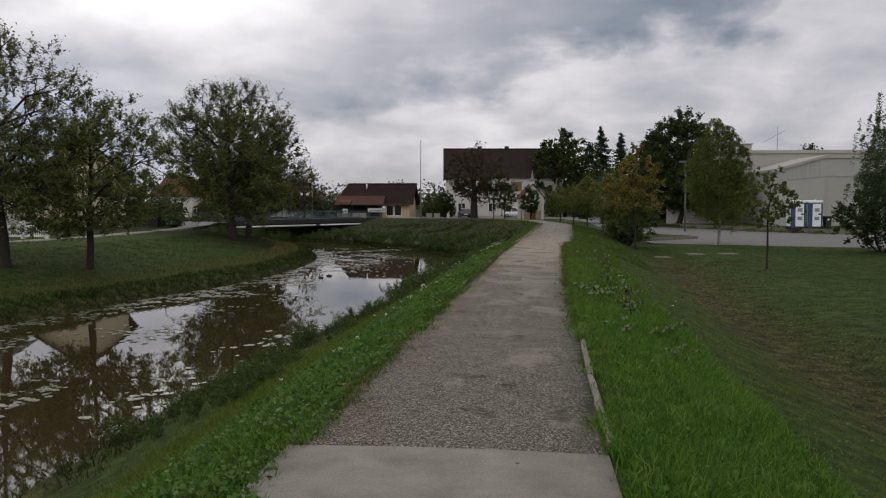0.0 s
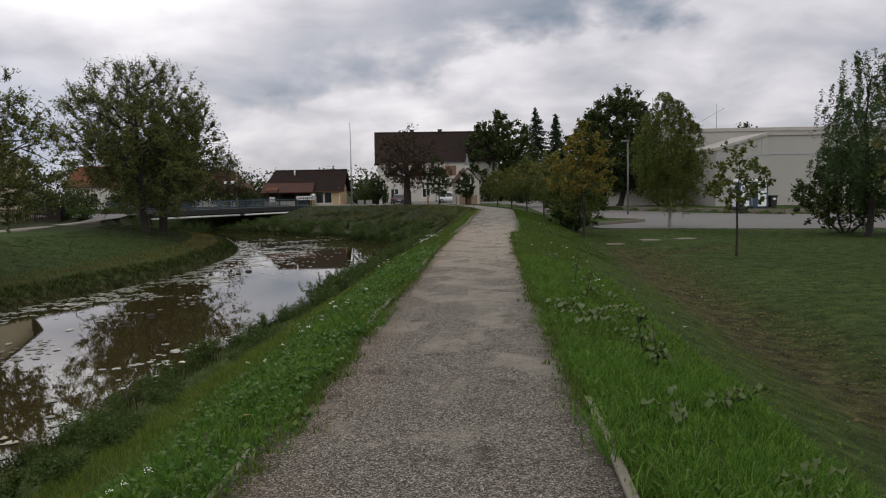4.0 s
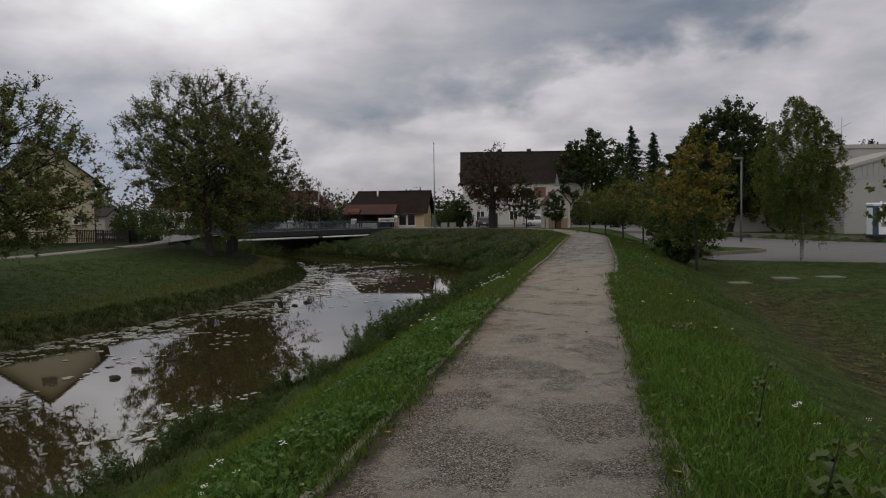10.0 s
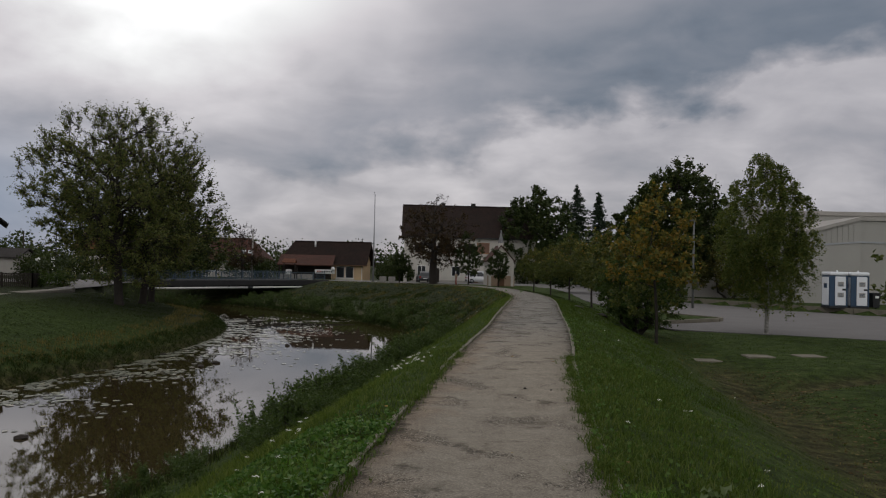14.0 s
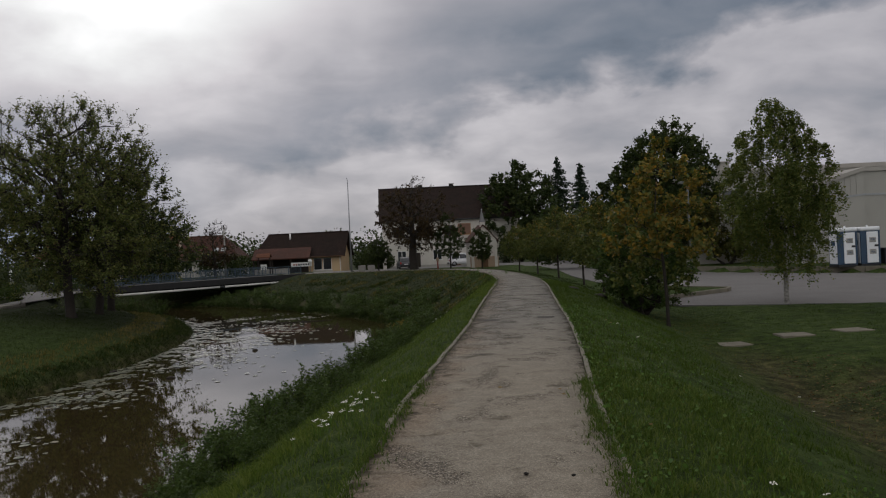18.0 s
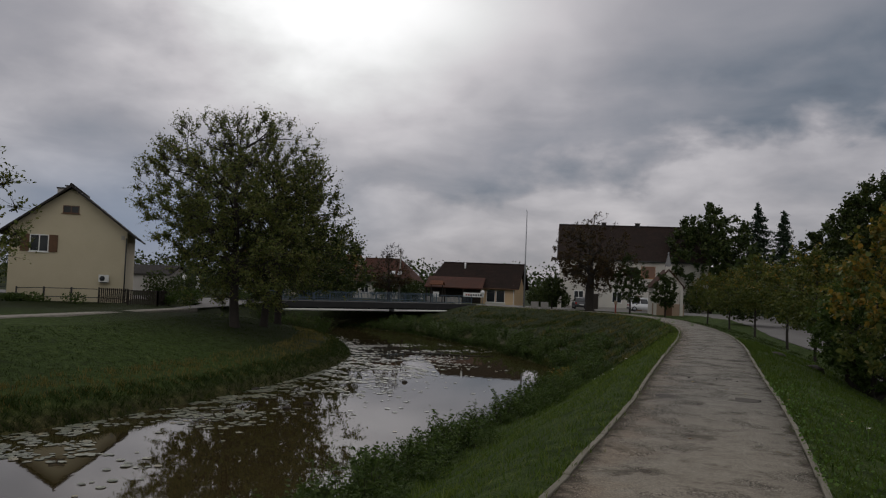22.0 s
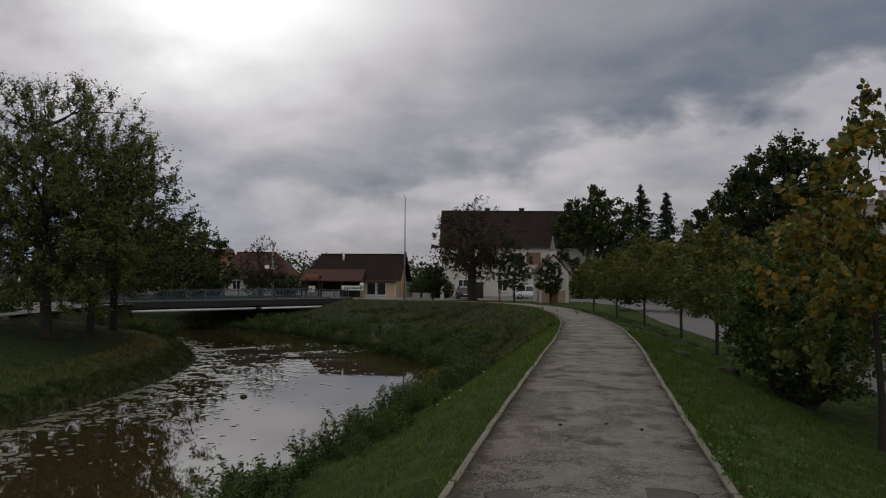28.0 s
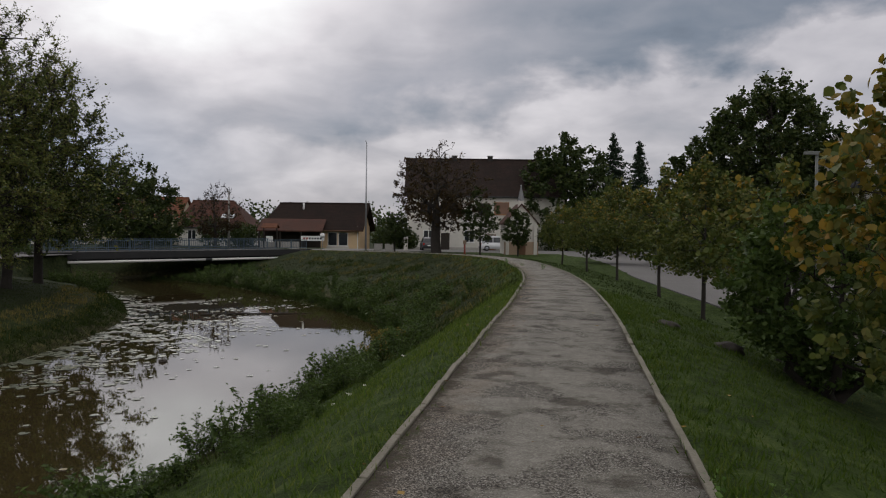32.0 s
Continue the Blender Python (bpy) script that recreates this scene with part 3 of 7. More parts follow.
LEFT_EDGE = ([7.0, 11.0, 15.0, 26.0, 31.0], [0.97, 0.97, 0.87, 0.87, 0.94])
seg = smooth_line(PATH_LINE, 0.4)
k0 = int(np.argmax(seg[:, 1] > 5.2))
k1 = int(np.argmax(seg[:, 1] > 4.3))
xj = float(np.interp(4.72, seg[:, 1], seg[:, 0]))
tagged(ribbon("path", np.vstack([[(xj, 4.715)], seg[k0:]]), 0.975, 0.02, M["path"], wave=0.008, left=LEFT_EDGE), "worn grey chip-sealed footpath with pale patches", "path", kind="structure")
tagged(ribbon("pavement", np.vstack([seg[:k1], [(xj, 4.725)]]), 0.975, 0.028, M["concrete"], left=LEFT_EDGE), "smooth pale concrete slab at the path start", "path", kind="structure")


def flat(name, poly, z, mat, label, cat, thick=0.05):
    bm = bmesh.new()
    vs = [bm.verts.new((x, y, z)) for x, y in poly]
    f = bm.faces.new(vs)
    r = bmesh.ops.extrude_face_region(bm, geom=[f])
    bmesh.ops.translate(bm, vec=(0, 0, -thick), verts=[e for e in r["geom"] if isinstance(e, bmesh.types.BMVert)])
    bmesh.ops.recalc_face_normals(bm, faces=bm.faces)
    bmesh.ops.triangulate(bm, faces=bm.faces)
    me = bpy.data.meshes.new(name)
    bm.to_mesh(me)
    bm.free()
    me.materials.append(mat)
    return tagged(new(name, me), label, cat, kind="structure")


flat("road", ROAD_RIGHT, -1.13, M["asphalt"], "pale grey asphalt road and parking area", "road")
flat("road", ROAD_LEFT, -1.13, M["asphalt"], "grey asphalt village road by the bridge", "road")
flat("traffic_island", ISLAND, -1.0, M["lawn"], "low grassed traffic island with a kerb", "island", 0.14)
wl = smooth_line(LEFT_WALK, 1.0)
tagged(ribbon("pavement", wl, 0.75, 0.05, M["concrete"], z0=-1.22, thick=0.25), "narrow pale footway along the far bank", "footpath", kind="structure")

# ---- trees ----
def tube(points, radii, sides=7):
    v, f = [], []
    for i, (p, r) in enumerate(zip(points, radii)):
        d = points[min(i + 1, len(points) - 1)] - points[max(i - 1, 0)]
        d = d / (np.linalg.norm(d) + 1e-9)
        a = np.cross(d, (0.31, 0.95, 0.1) if abs(d[2]) > 0.7 else (0, 0, 1.0))
        a /= np.linalg.norm(a)
        b = np.cross(d, a)
        for j in range(sides):
            w = 2 * math.pi * j / sides
            v.append(p + r * (a * math.cos(w) + b * math.sin(w)))
    for i in range(len(points) - 1):
        for j in range(sides):
            k = (j + 1) % sides
            f.append((i * sides + j, i * sides + k, (i + 1) * sides + k, (i + 1) * sides + j))
    v.append(points[-1])
    n = len(v) - 1
    for j in range(sides):
        f.append(((len(points) - 1) * sides + j, (len(points) - 1) * sides + (j + 1) % sides, n))
    return v, f


def joined(tubes):
    v, f = [], []
    for a, b in tubes:
        o = len(v)
        v += a
        f += [tuple(i + o for i in q) for q in b]
    return v, f


def leaves(centres, size, rng, droop=0.25, ratio=0.62, rounded=False):
    """Small leaves folded along the rib, round the given places."""
    n = len(centres)
    d = rng.normal(size=(n, 3))
    d[:, 2] = d[:, 2] * 0.6 - droop
    d /= np.linalg.norm(d, axis=1)[:, None]
    s = rng.normal(size=(n, 3))
    s -= d * (s * d).sum(1)[:, None]
    s /= np.linalg.norm(s, axis=1)[:, None]
    up = np.cross(d, s)
    ln = size * rng.uniform(0.6, 1.3, n)[:, None]
    w = ln * ratio * 0.55
    c = centres
    fold = up * ln * 0.12
    if rounded:
        v = np.stack([c - d * ln * 0.5, c - d * ln * 0.3 + s * w * 0.85 + fold * 0.7, c + d * ln * 0.05 + s * w + fold, c + d * ln * 0.55,
                      c + d * ln * 0.05 - s * w + fold, c - d * ln * 0.3 - s * w * 0.85 + fold * 0.7], 1).reshape(-1, 3)
        i = np.arange(n)[:, None] * 6
        return v, np.concatenate([i + np.array(q) for q in ((0, 1, 2), (0, 2, 3), (0, 3, 4), (0, 4, 5))])
    v = np.stack([c - d * ln * 0.5, c - d * ln * 0.02 + s * w + fold, c + d * ln * 0.55, c - d * ln * 0.02 - s * w + fold], 1).reshape(-1, 3)
    i = np.arange(n)[:, None] * 4
    f = np.concatenate([i + np.array([0, 1, 2]), i + np.array([0, 2, 3])])
    return v, f


def raw_mesh(name, v, f, mat, slots=None):
    """Many equal faces at once."""
    v, f = np.asarray(v, np.float32), np.asarray(f, np.int32)
    me = bpy.data.meshes.new(name)
    me.vertices.add(len(v))
    me.vertices.foreach_set("co", v.ravel())
    k = f.shape[1]
    me.loops.add(f.size)
    me.loops.foreach_set("vertex_index", f.ravel())
    me.polygons.add(len(f))
    me.polygons.foreach_set("loop_start", np.arange(0, f.size, k, dtype=np.int32))
    for mm in (mat if isinstance(mat, (list, tuple)) else [mat]):
        me.materials.append(mm)
    if slots is not None:
        me.polygons.foreach_set("material_index", np.asarray(slots, np.int32))
    me.update(calc_edges=True)
    return me


def clusters(p, k, rng):
    """Splits places into k neighbouring groups."""
    k = max(1, min(k, len(p)))
    c = p[rng.choice(len(p), k, replace=False)]
    for _ in range(7):
        who = ((p[:, None] - c[None]) ** 2).sum(-1).argmin(1)
        c = np.array([p[who == i].mean(0) if (who == i).any() else c[i] for i in range(k)])
    return who, c


def on_line(pts, t):
    """The place at a share t of a line of points."""
    u = t * (len(pts) - 1)
    i = min(int(u), len(pts) - 2)
    return pts[i] + (pts[i + 1] - pts[i]) * (u - i)


def tree(name, x, y, top, radius, low, leaf_mat, label, leaf=0.2, clumps=70, per=60, trunk=0.2, stems=1, seed=1, bark="bark",
         squash=1.0, off=(0, 0), spread=0.55, droop=0.25, category="tree", group="", shell=0.45, base=None, tint=None, hang=0.0, lean=0.0,
         shoot=0.35, thin=0.0, ratio=0.62, loose=0.42, keep=1.0, point=0.1, rounded=False, twig=0.016, wide=0.42, lumpy=0.16, dense=3.0):
    """Trunk, limbs, branches and twigs that fork out to the crown's places, with leafy shoots at the twigs' ends.
    top, low: heights of the crown over the foot; wide: how far up it is widest."""
    rng = np.random.default_rng(seed)
    root = new(name)
    zb = z_at(x, y) if base is None else base
    root.location = (x, y, zb - 0.05)
    tagged(root, label, category, group)
    reach = 0.36 * spread * radius
    top, radius = top - 0.6 * reach, radius - 0.6 * reach
    n = int(clumps * dense)
    u = rng.normal(size=(n, 3))
    u /= np.linalg.norm(u, axis=1)[:, None]
    waves = rng.normal(scale=2.6, size=(4, 3))
    lump = 1 + lumpy * np.sin(u @ waves.T + rng.uniform(0, 6.28, 4)).mean(1) * 2
    p = u * (rng.uniform(shell ** 3, 1.0, n) ** (1 / 3) * lump)[:, None]
    zw = low + wide * (top - low)
    middle = np.array([off[0], off[1], zw])
    cen = np.stack([p[:, 0] * radius, p[:, 1] * radius * squash, np.where(p[:, 2] > 0, p[:, 2] * (top - zw), p[:, 2] * (zw - low))], 1)
    taper = np.clip(1.0 - point * np.maximum(p[:, 2], 0) ** 2, 0.15, 1)
    cen[:, :2] *= taper[:, None]
    cen += middle
    cen[:, 2] = np.maximum(cen[:, 2], low * 0.8)
    # wood
    fork = low + (top - low) * (0.16 if stems == 1 else 0.05)
    stemtubes, limbs, twigs, heads = [], [], [], []
    for i in range(stems):
        a = 2 * math.pi * i / max(stems, 1) + 0.7
        sp = 0.0 if stems == 1 else radius * 0.18
        p0 = np.array([math.cos(a) * sp * 0.5, math.sin(a) * sp * 0.5, 0.0])
        p2 = np.array([off[0] * 0.5 + math.cos(a) * sp * 2 + lean, off[1] * 0.5 + math.sin(a) * sp * 2, fork])
        p3 = np.array([off[0] + math.cos(a) * sp * 2.4 + lean, off[1] + math.sin(a) * sp * 2.4, low + (top - low) * 0.88])
        p1 = p0 * 0.6 + p2 * 0.4 + rng.normal(scale=trunk * 0.35, size=3)
        p1[2] = fork * 0.45
        pts = np.array([p0, p0 + (p1 - p0) * 0.18, p1, p2, (p2 + p3) / 2 + rng.normal(scale=0.06 * radius, size=3), p3])
        stemtubes.append(tube(pts, [trunk * 1.4, trunk * 1.08, trunk, trunk * 0.82, trunk * 0.4, trunk * 0.08], 9))
        heads.append(pts)
    who, mids = clusters(cen, int(np.clip(n / 26, 4, 26)), rng)
    for i, c in enumerate(mids):
        mine = cen[who == i]
        if not len(mine):
            continue
        pts = heads[i % stems]
        flat_ = np.hypot(c[0] - pts[3][0], c[1] - pts[3][1])
        z = np.clip(c[2] - 0.55 * flat_, fork, pts[5][2])
        lo = np.array([np.interp(z, pts[:, 2], pts[:, j]) for j in range(3)])
        rad = trunk * np.clip(0.30 + 0.12 * rng.normal(), 0.2, 0.45)
        bow = (lo + c) / 2 + np.array([0, 0, 0.08 * flat_]) + rng.normal(scale=0.05 * radius, size=3)
        limb = np.array([lo, (lo + bow) / 2 + rng.normal(scale=0.02 * radius, size=3), bow, (bow + c) / 2 + rng.normal(scale=0.03 * radius, size=3), c])
        limbs.append(tube(limb, [rad, rad * 0.85, rad * 0.62, rad * 0.4, rad * 0.14], 6))
        sub, ends = clusters(mine, len(mine) // 6 + 1, rng)
        for j, e in enumerate(ends):
            some = mine[sub == j]
            if not len(some):
                continue
            st = on_line(limb, rng.uniform(0.4, 0.95))
            m = (st + e) / 2 + rng.normal(scale=0.035 * radius, size=3)
            m[2] += 0.03 * radius
            limbs.append(tube(np.array([st, m, e]), [rad * 0.36, rad * 0.26, rad * 0.09], 4))
            for q in some:
                s0 = m + (e - m) * rng.uniform(0.2, 1.0)
                twigs.append(tube(np.array([s0 * 0.98 + q * 0.02, q]), [rad * 0.12, rad * 0.04], 3))
    v, f = joined(stemtubes)
    mesh_object("trunk", v, f, M[bark], root, True)
    v, f = joined(limbs)
    tagged(mesh_object("branchwork", v, f, M["bark"], root, True), kind="stuff")
    v, f = joined(twigs)
    tagged(mesh_object("twigwork", v, f, M["bark"], root, True), kind="stuff")
    # leafy shoots
    shoots = max(2, int(round(clumps * per / 12 / n)))
    pick = np.repeat(np.arange(n), shoots)
    pick = pick[rng.uniform(size=len(pick)) < np.repeat(np.clip(rng.normal(0.85, 0.3, n), 0.3, 1), shoots)]
    outw = cen - (middle - np.array([0, 0, 0.4 * (zw - low)]))
    outw /= np.linalg.norm(outw, axis=1)[:, None] + 1e-6
    way = outw[pick] * 0.7 + rng.normal(size=(len(pick), 3)) * 0.6
    way[:, 2] += shoot
    way /= np.linalg.norm(way, axis=1)[:, None]
    start = cen[pick] - way * reach * 0.3
    long = reach * rng.uniform(0.5, 1.5, len(pick))
    t = rng.uniform(0.1, 1.0, (len(pick), 12)) ** 0.8
    pts = start[:, None] + way[:, None] * (long[:, None] * t)[..., None]
    pts[..., 2] -= (hang + 0.12 * reach) * t * t
    pts += rng.normal(scale=leaf * loose, size=pts.shape)
    pts = pts.reshape(-1, 3)
    if thin:
        # bare ends of shoots show where the upper crown has lost leaves
        side = np.cross(way, (0.3, 0.2, 0.93))
        side *= (twig / np.linalg.norm(side, axis=1))[:, None]
        end = start + way * long[:, None]
        end[:, 2] -= hang + 0.12 * reach
        other_side = np.cross(side, way)
        tv = np.stack([start + side, start - side * 0.5 + other_side * 0.9, start - side * 0.5 - other_side * 0.9, end], 1).reshape(-1, 3)
        ti = np.arange(len(start))[:, None] * 4
        tf = np.concatenate([ti + np.array([0, 1, 3]), ti + np.array([1, 2, 3]), ti + np.array([2, 0, 3])])
        ob = new("fine_branchwork", raw_mesh("fine_branchwork", tv, tf, M["bark"]))
        ob.parent = root
        tagged(ob, kind="stuff")
        pts = pts[rng.uniform(size=len(pts)) > thin * np.clip((pts[:, 2] - zw + 0.2 * (top - zw)) / (top - zw), 0, 1)]
    pts[:, 2] = np.maximum(pts[:, 2], 0.25)
    if keep < 1:
        pts = pts[rng.uniform(size=len(pts)) < keep]
    v, f = leaves(pts, leaf, rng, droop, ratio, rounded)
    mats, slots = M[leaf_mat], None
    if tint:
        other, height_from, share = tint
        high = (pts[:, 2] > height_from) & (rng.uniform(size=len(pts)) < share)
        mats, slots = [M[leaf_mat], M[other]], np.tile(high, 4 if rounded else 2).astype(int)
    ob = new("crown", raw_mesh("crown", v, f, mats, slots))
    ob.parent = root
    return root

tree("walnut_tree", -19.4, 75.0, 14.8, 6.95, 2.3, "walnut_leaf", "tall walnut tree with thinning olive leaves on the bank", 0.155, 260, 450, 0.30, seed=11, off=(-0.45, 0.5), spread=0.42, group="bank walnuts", shell=0.3, shoot=0.45, thin=0.55, ratio=0.5, keep=0.92, lumpy=0.22, wide=0.52)
# two rear crowns: shade put into about half their leaves as darker colour
tree("walnut_tree", -19.4, 80.0, 14.6, 7.2, 1.8, "walnut_leaf", "walnut tree behind another with thinning olive leaves", 0.2, 170, 240, 0.27, seed=12, tint=("dark_leaf", 0.0, 0.5), spread=0.42, group="bank walnuts", shell=0.3, shoot=0.45, thin=0.45, ratio=0.5, keep=0.92)
tree("walnut_tree", -20.7, 86.2, 11.0, 5.0, 1.8, "walnut_leaf", "smaller walnut tree near the bridge", 0.2, 100, 280, 0.27, seed=13, tint=("dark_leaf", 0.0, 0.6), spread=0.42, group="bank walnuts", shell=0.3, shoot=0.45, thin=0.45, ratio=0.5, keep=0.92)
tree("walnut_tree", -20.4, 46.6, 10.8, 5.6, 1.7, "walnut_leaf", "forked walnut tree with sparse leaves by the river", 0.15, 190, 360, 0.2, seed=14, spread=0.42, group="bank walnuts", shell=0.3, shoot=0.45, thin=0.5, ratio=0.5, off=(0.1, 0), keep=0.8)
tree("walnut_tree", -23.4, 43.2, 13.2, 6.2, 2.0, "walnut_leaf", "tall walnut tree with sparse leaves by the footway", 0.15, 190, 360, 0.25, seed=15, spread=0.42, group="bank walnuts", shell=0.3, shoot=0.45, thin=0.5, ratio=0.5, off=(-0.6, 0), keep=0.8)
tree("linden_tree", 10.5, 43.6, 5.3, 1.8, 1.4, "linden_leaf", "young linden with yellowing top beside the path", 0.11, 85, 92, 0.055, seed=21, rounded=True, ratio=0.78, droop=0.7, spread=0.5, point=0.55, off=(-0.15, 0), wide=0.45, shell=0.1, lumpy=0.3, tint=("yellow_leaf", 2.1, 0.62))
tree("linden_tree", 11.4, 50.6, 4.2, 1.35, 0.9, "linden_leaf", "small linden half hidden behind the shrub", 0.115, 42, 70, 0.05, seed=28, rounded=True, ratio=0.78, droop=0.6, spread=0.55, point=0.6, group="path lindens", tint=("yellow_leaf", 2.6, 0.25))
tree("shrub", 10.9, 47.6, 3.5, 1.95, 0.3, "hedge_leaf", "dark many-stemmed shrub at the foot of the bank", 0.095, 130, 220, 0.09, stems=5, seed=22, spread=0.5, category="shrub")
tree("birch_tree", 16.9, 49.2, 8.35, 2.2, 1.9, "birch_leaf", "slender birch with drooping twigs on the lawn", 0.09, 220, 350, 0.085, seed=23, bark="birch_bark", spread=0.5, hang=0.55, shell=0.15, shoot=0.6, ratio=0.5, loose=0.5, point=0.55, wide=0.38)
tree("linden_sapling", 12.9, 31.8, 4.2, 1.35, 1.7, "linden_leaf", "linden sapling with a thin bare trunk on the lawn", 0.105, 40, 72, 0.04, seed=24, rounded=True, ratio=0.75, spread=0.5, category="tree", keep=0.82)
tree("birch_tree", 22.8, 39.8, 8.6, 2.75, 1.6, "weeping_leaf", "dense weeping birch beside the parking area", 0.115, 150, 300, 0.15, seed=25, spread=0.4, hang=1.3, shell=0.25, shoot=0.8, ratio=0.45)
tree("shrub", 23.0, 42.0, 4.6, 2.4, 0.3, "dark_leaf", "dark conical evergreen shrub beneath the weeping birch", 0.13, 110, 150, 0.07, stems=4, seed=27, spread=0.5, category="shrub", shell=0.3)
tree("linden_tree", 19.5, 29.0, 8.0, 3.1, 1.2, "linden_leaf", "leafy yellow-green linden on the lawn", 0.16, 100, 100, 0.13, seed=26, rounded=True, ratio=0.75, droop=0.6, spread=0.45, tint=("yellow_leaf", 2.0, 0.12))
for i, (tx, ty, tt) in enumerate([(12.1, 57.3, 4.5), (12.9, 64.8, 4.9), (12.95, 72.2, 4.6), (12.95, 80.0, 4.5), (13.2, 91.0, 4.4)]):
    tree("linden_tree", tx, ty, tt, 1.75, 1.25, "linden_leaf", "small linden in a row beside the path", 0.13, 80, 96, 0.06, seed=30 + i, spread=0.55, point=0.7, group="path lindens", keep=0.85, tint=("yellow_leaf", 2.8, 0.15))
tree("chestnut_tree", 4.3, 112.0, 10.6, 4.6, 2.4, "brown_leaf", "old chestnut with browned leaves and thick trunk", 0.2, 150, 110, 0.46, seed=41, spread=0.42, shell=0.25, thin=0.6)
tree("linden_tree", 8.5, 112.5, 6.7, 2.1, 1.3, "dark_leaf", "small dark linden by the bend of the path", 0.18, 70, 110, 0.09, seed=42, spread=0.5, group="path lindens")
tree("linden_tree", 11.95, 110.5, 4.6, 1.55, 0.9, "dark_leaf", "small dark linden before the chapel", 0.18, 60, 110, 0.08, seed=43, spread=0.5, group="path lindens")
tree("linden_tree", 0.2, 114.8, 4.0, 1.5, 0.7, "dark_leaf", "low dark tree beside the flagpole", 0.18, 60, 110, 0.08, seed=44, spread=0.5)
tree("oak_tree", 24.1, 82.5, 12.0, 4.4, 1.2, "dark_leaf", "tall dark oak beyond the parking area", 0.25, 260, 230, 0.35, seed=45, shell=0.3, spread=0.42, keep=0.9)
tree("oak_tree", 23.2, 93.0, 9.6, 3.0, 0.8, "dark_leaf", "dark leafy tree beside the taller oak", 0.3, 80, 140, 0.2, seed=46, shell=0.3, spread=0.45, keep=0.9)
tree("oak_tree", 30.5, 90.0, 8.5, 3.2, 0.8, "dark_leaf", "dark leafy tree near the hall", 0.3, 70, 90, 0.2, seed=47, spread=0.45, keep=0.9)
tree("maple_tree", 20.8, 140.0, 15.0, 6.0, 0.8, "dark_leaf", "broad dark maple beside the large house", 0.42, 200, 190, 0.35, seed=48, shell=0.3, spread=0.42, keep=0.9)
for tx, tt, tr in ((52.1, 10.3, 2.5), (68.0, 10.1, 2.8)):
    tree("oak_tree", tx, 116.0, tt, tr, 4.5, "dark_leaf", "round dark treetop rising behind the hall roof", 0.4, 70, 70, 0.25, seed=int(tx), spread=0.5, shell=0.2)
tree("bare_tree", -23.2, 135.0, 8.2, 3.1, 1.8, "brown_leaf", "nearly bare tree behind the bridge railing", 0.2, 90, 130, 0.2, seed=49, spread=0.5, thin=0.97, keep=0.45, twig=0.035, wide=0.3)
tree("hazel_tree", -30.0, 125.5, 9.3, 6.2, 0.3, "dark_leaf", "dense dark tree behind the bridge", 0.3, 150, 210, 0.2, stems=3, seed=50, spread=0.45)

tree("hazel_tree", 27.4, 79.6, 5.3, 2.9, 0.3, "autumn_leaf", "leafy olive bush tree before the hall", 0.18, 80, 140, 0.1, stems=3, seed=51, spread=0.5)


def conifer(x, y, h, r, seed, label):
    rng = np.random.default_rng(seed)
    root = new("spruce_tree")
    root.location = (x, y, z_at(x, y) - 0.05)
    tagged(root, label, "tree", "spruces")
    v, f = tube(np.array([(0, 0, 0), (0, 0, h * 0.5), (0, 0, h)], float), [0.22, 0.13, 0.02], 8)
    mesh_object("trunk", v, f, M["bark"], root, True)
    pts = []
    for z in np.arange(h * 0.1, h, 0.46):
        rad = r * (1 - z / h) ** 0.9 + 0.1
        for b in range(9):
            a = rng.uniform(0, 6.283)
            q = rng.uniform(0.4, 1.2) * rad
            n = int(26 * q) + 5
            t = rng.uniform(0.1, 1, n)
            pts.append(np.stack([np.cos(a) * q * t, np.sin(a) * q * t, z + 0.2 * rng.normal() - 0.35 * q * t + 0.16 * q * t * t], 1) + rng.normal(scale=0.12, size=(n, 3)))
    v, f = leaves(np.concatenate(pts), 0.36, rng, 0.5, 0.35)
    ob = new("crown", raw_mesh("crown", v, f, M["needle"]))
    ob.parent = root


conifer(29.0, 150.0, 16.6, 6.4, 61, "tall dark spruce behind the lindens")
conifer(32.7, 150.0, 15.8, 5.0, 62, "slim dark spruce behind the lindens")

# ---- helpers for built things ----
def part(name, bm, mat, parent, label="", smooth=False):
    me = bpy.data.meshes.new(name)
    bmesh.ops.recalc_face_normals(bm, faces=bm.faces)
    bm.to_mesh(me)
    bm.free()
    for mm in (mat if isinstance(mat, (list, tuple)) else [mat]):
        me.materials.append(mm)
    if smooth:
        me.polygons.foreach_set("use_smooth", [True] * len(me.polygons))
    ob = new(name, me)
    ob.parent = parent
    if label:
        tagged(ob, label)
    return ob


def box(bm, x0, x1, y0, y1, z0, z1, bevel=0.0):
    m = Matrix.Translation(((x0 + x1) / 2, (y0 + y1) / 2, (z0 + z1) / 2)) @ Matrix.Diagonal((abs(x1 - x0), abs(y1 - y0), abs(z1 - z0), 1))
    r = bmesh.ops.create_cube(bm, size=1, matrix=m)
    if bevel:
        es = list({e for v in r["verts"] for e in v.link_edges})
        bmesh.ops.bevel(bm, geom=es, offset=bevel, segments=2, affect="EDGES", profile=0.6)
    return bm


def boxed(name, parent, x0, x1, y0, y1, z0, z1, mat, bevel=0.01, label=""):
    return part(name, box(bmesh.new(), x0, x1, y0, y1, z0, z1, bevel), mat, parent, label)


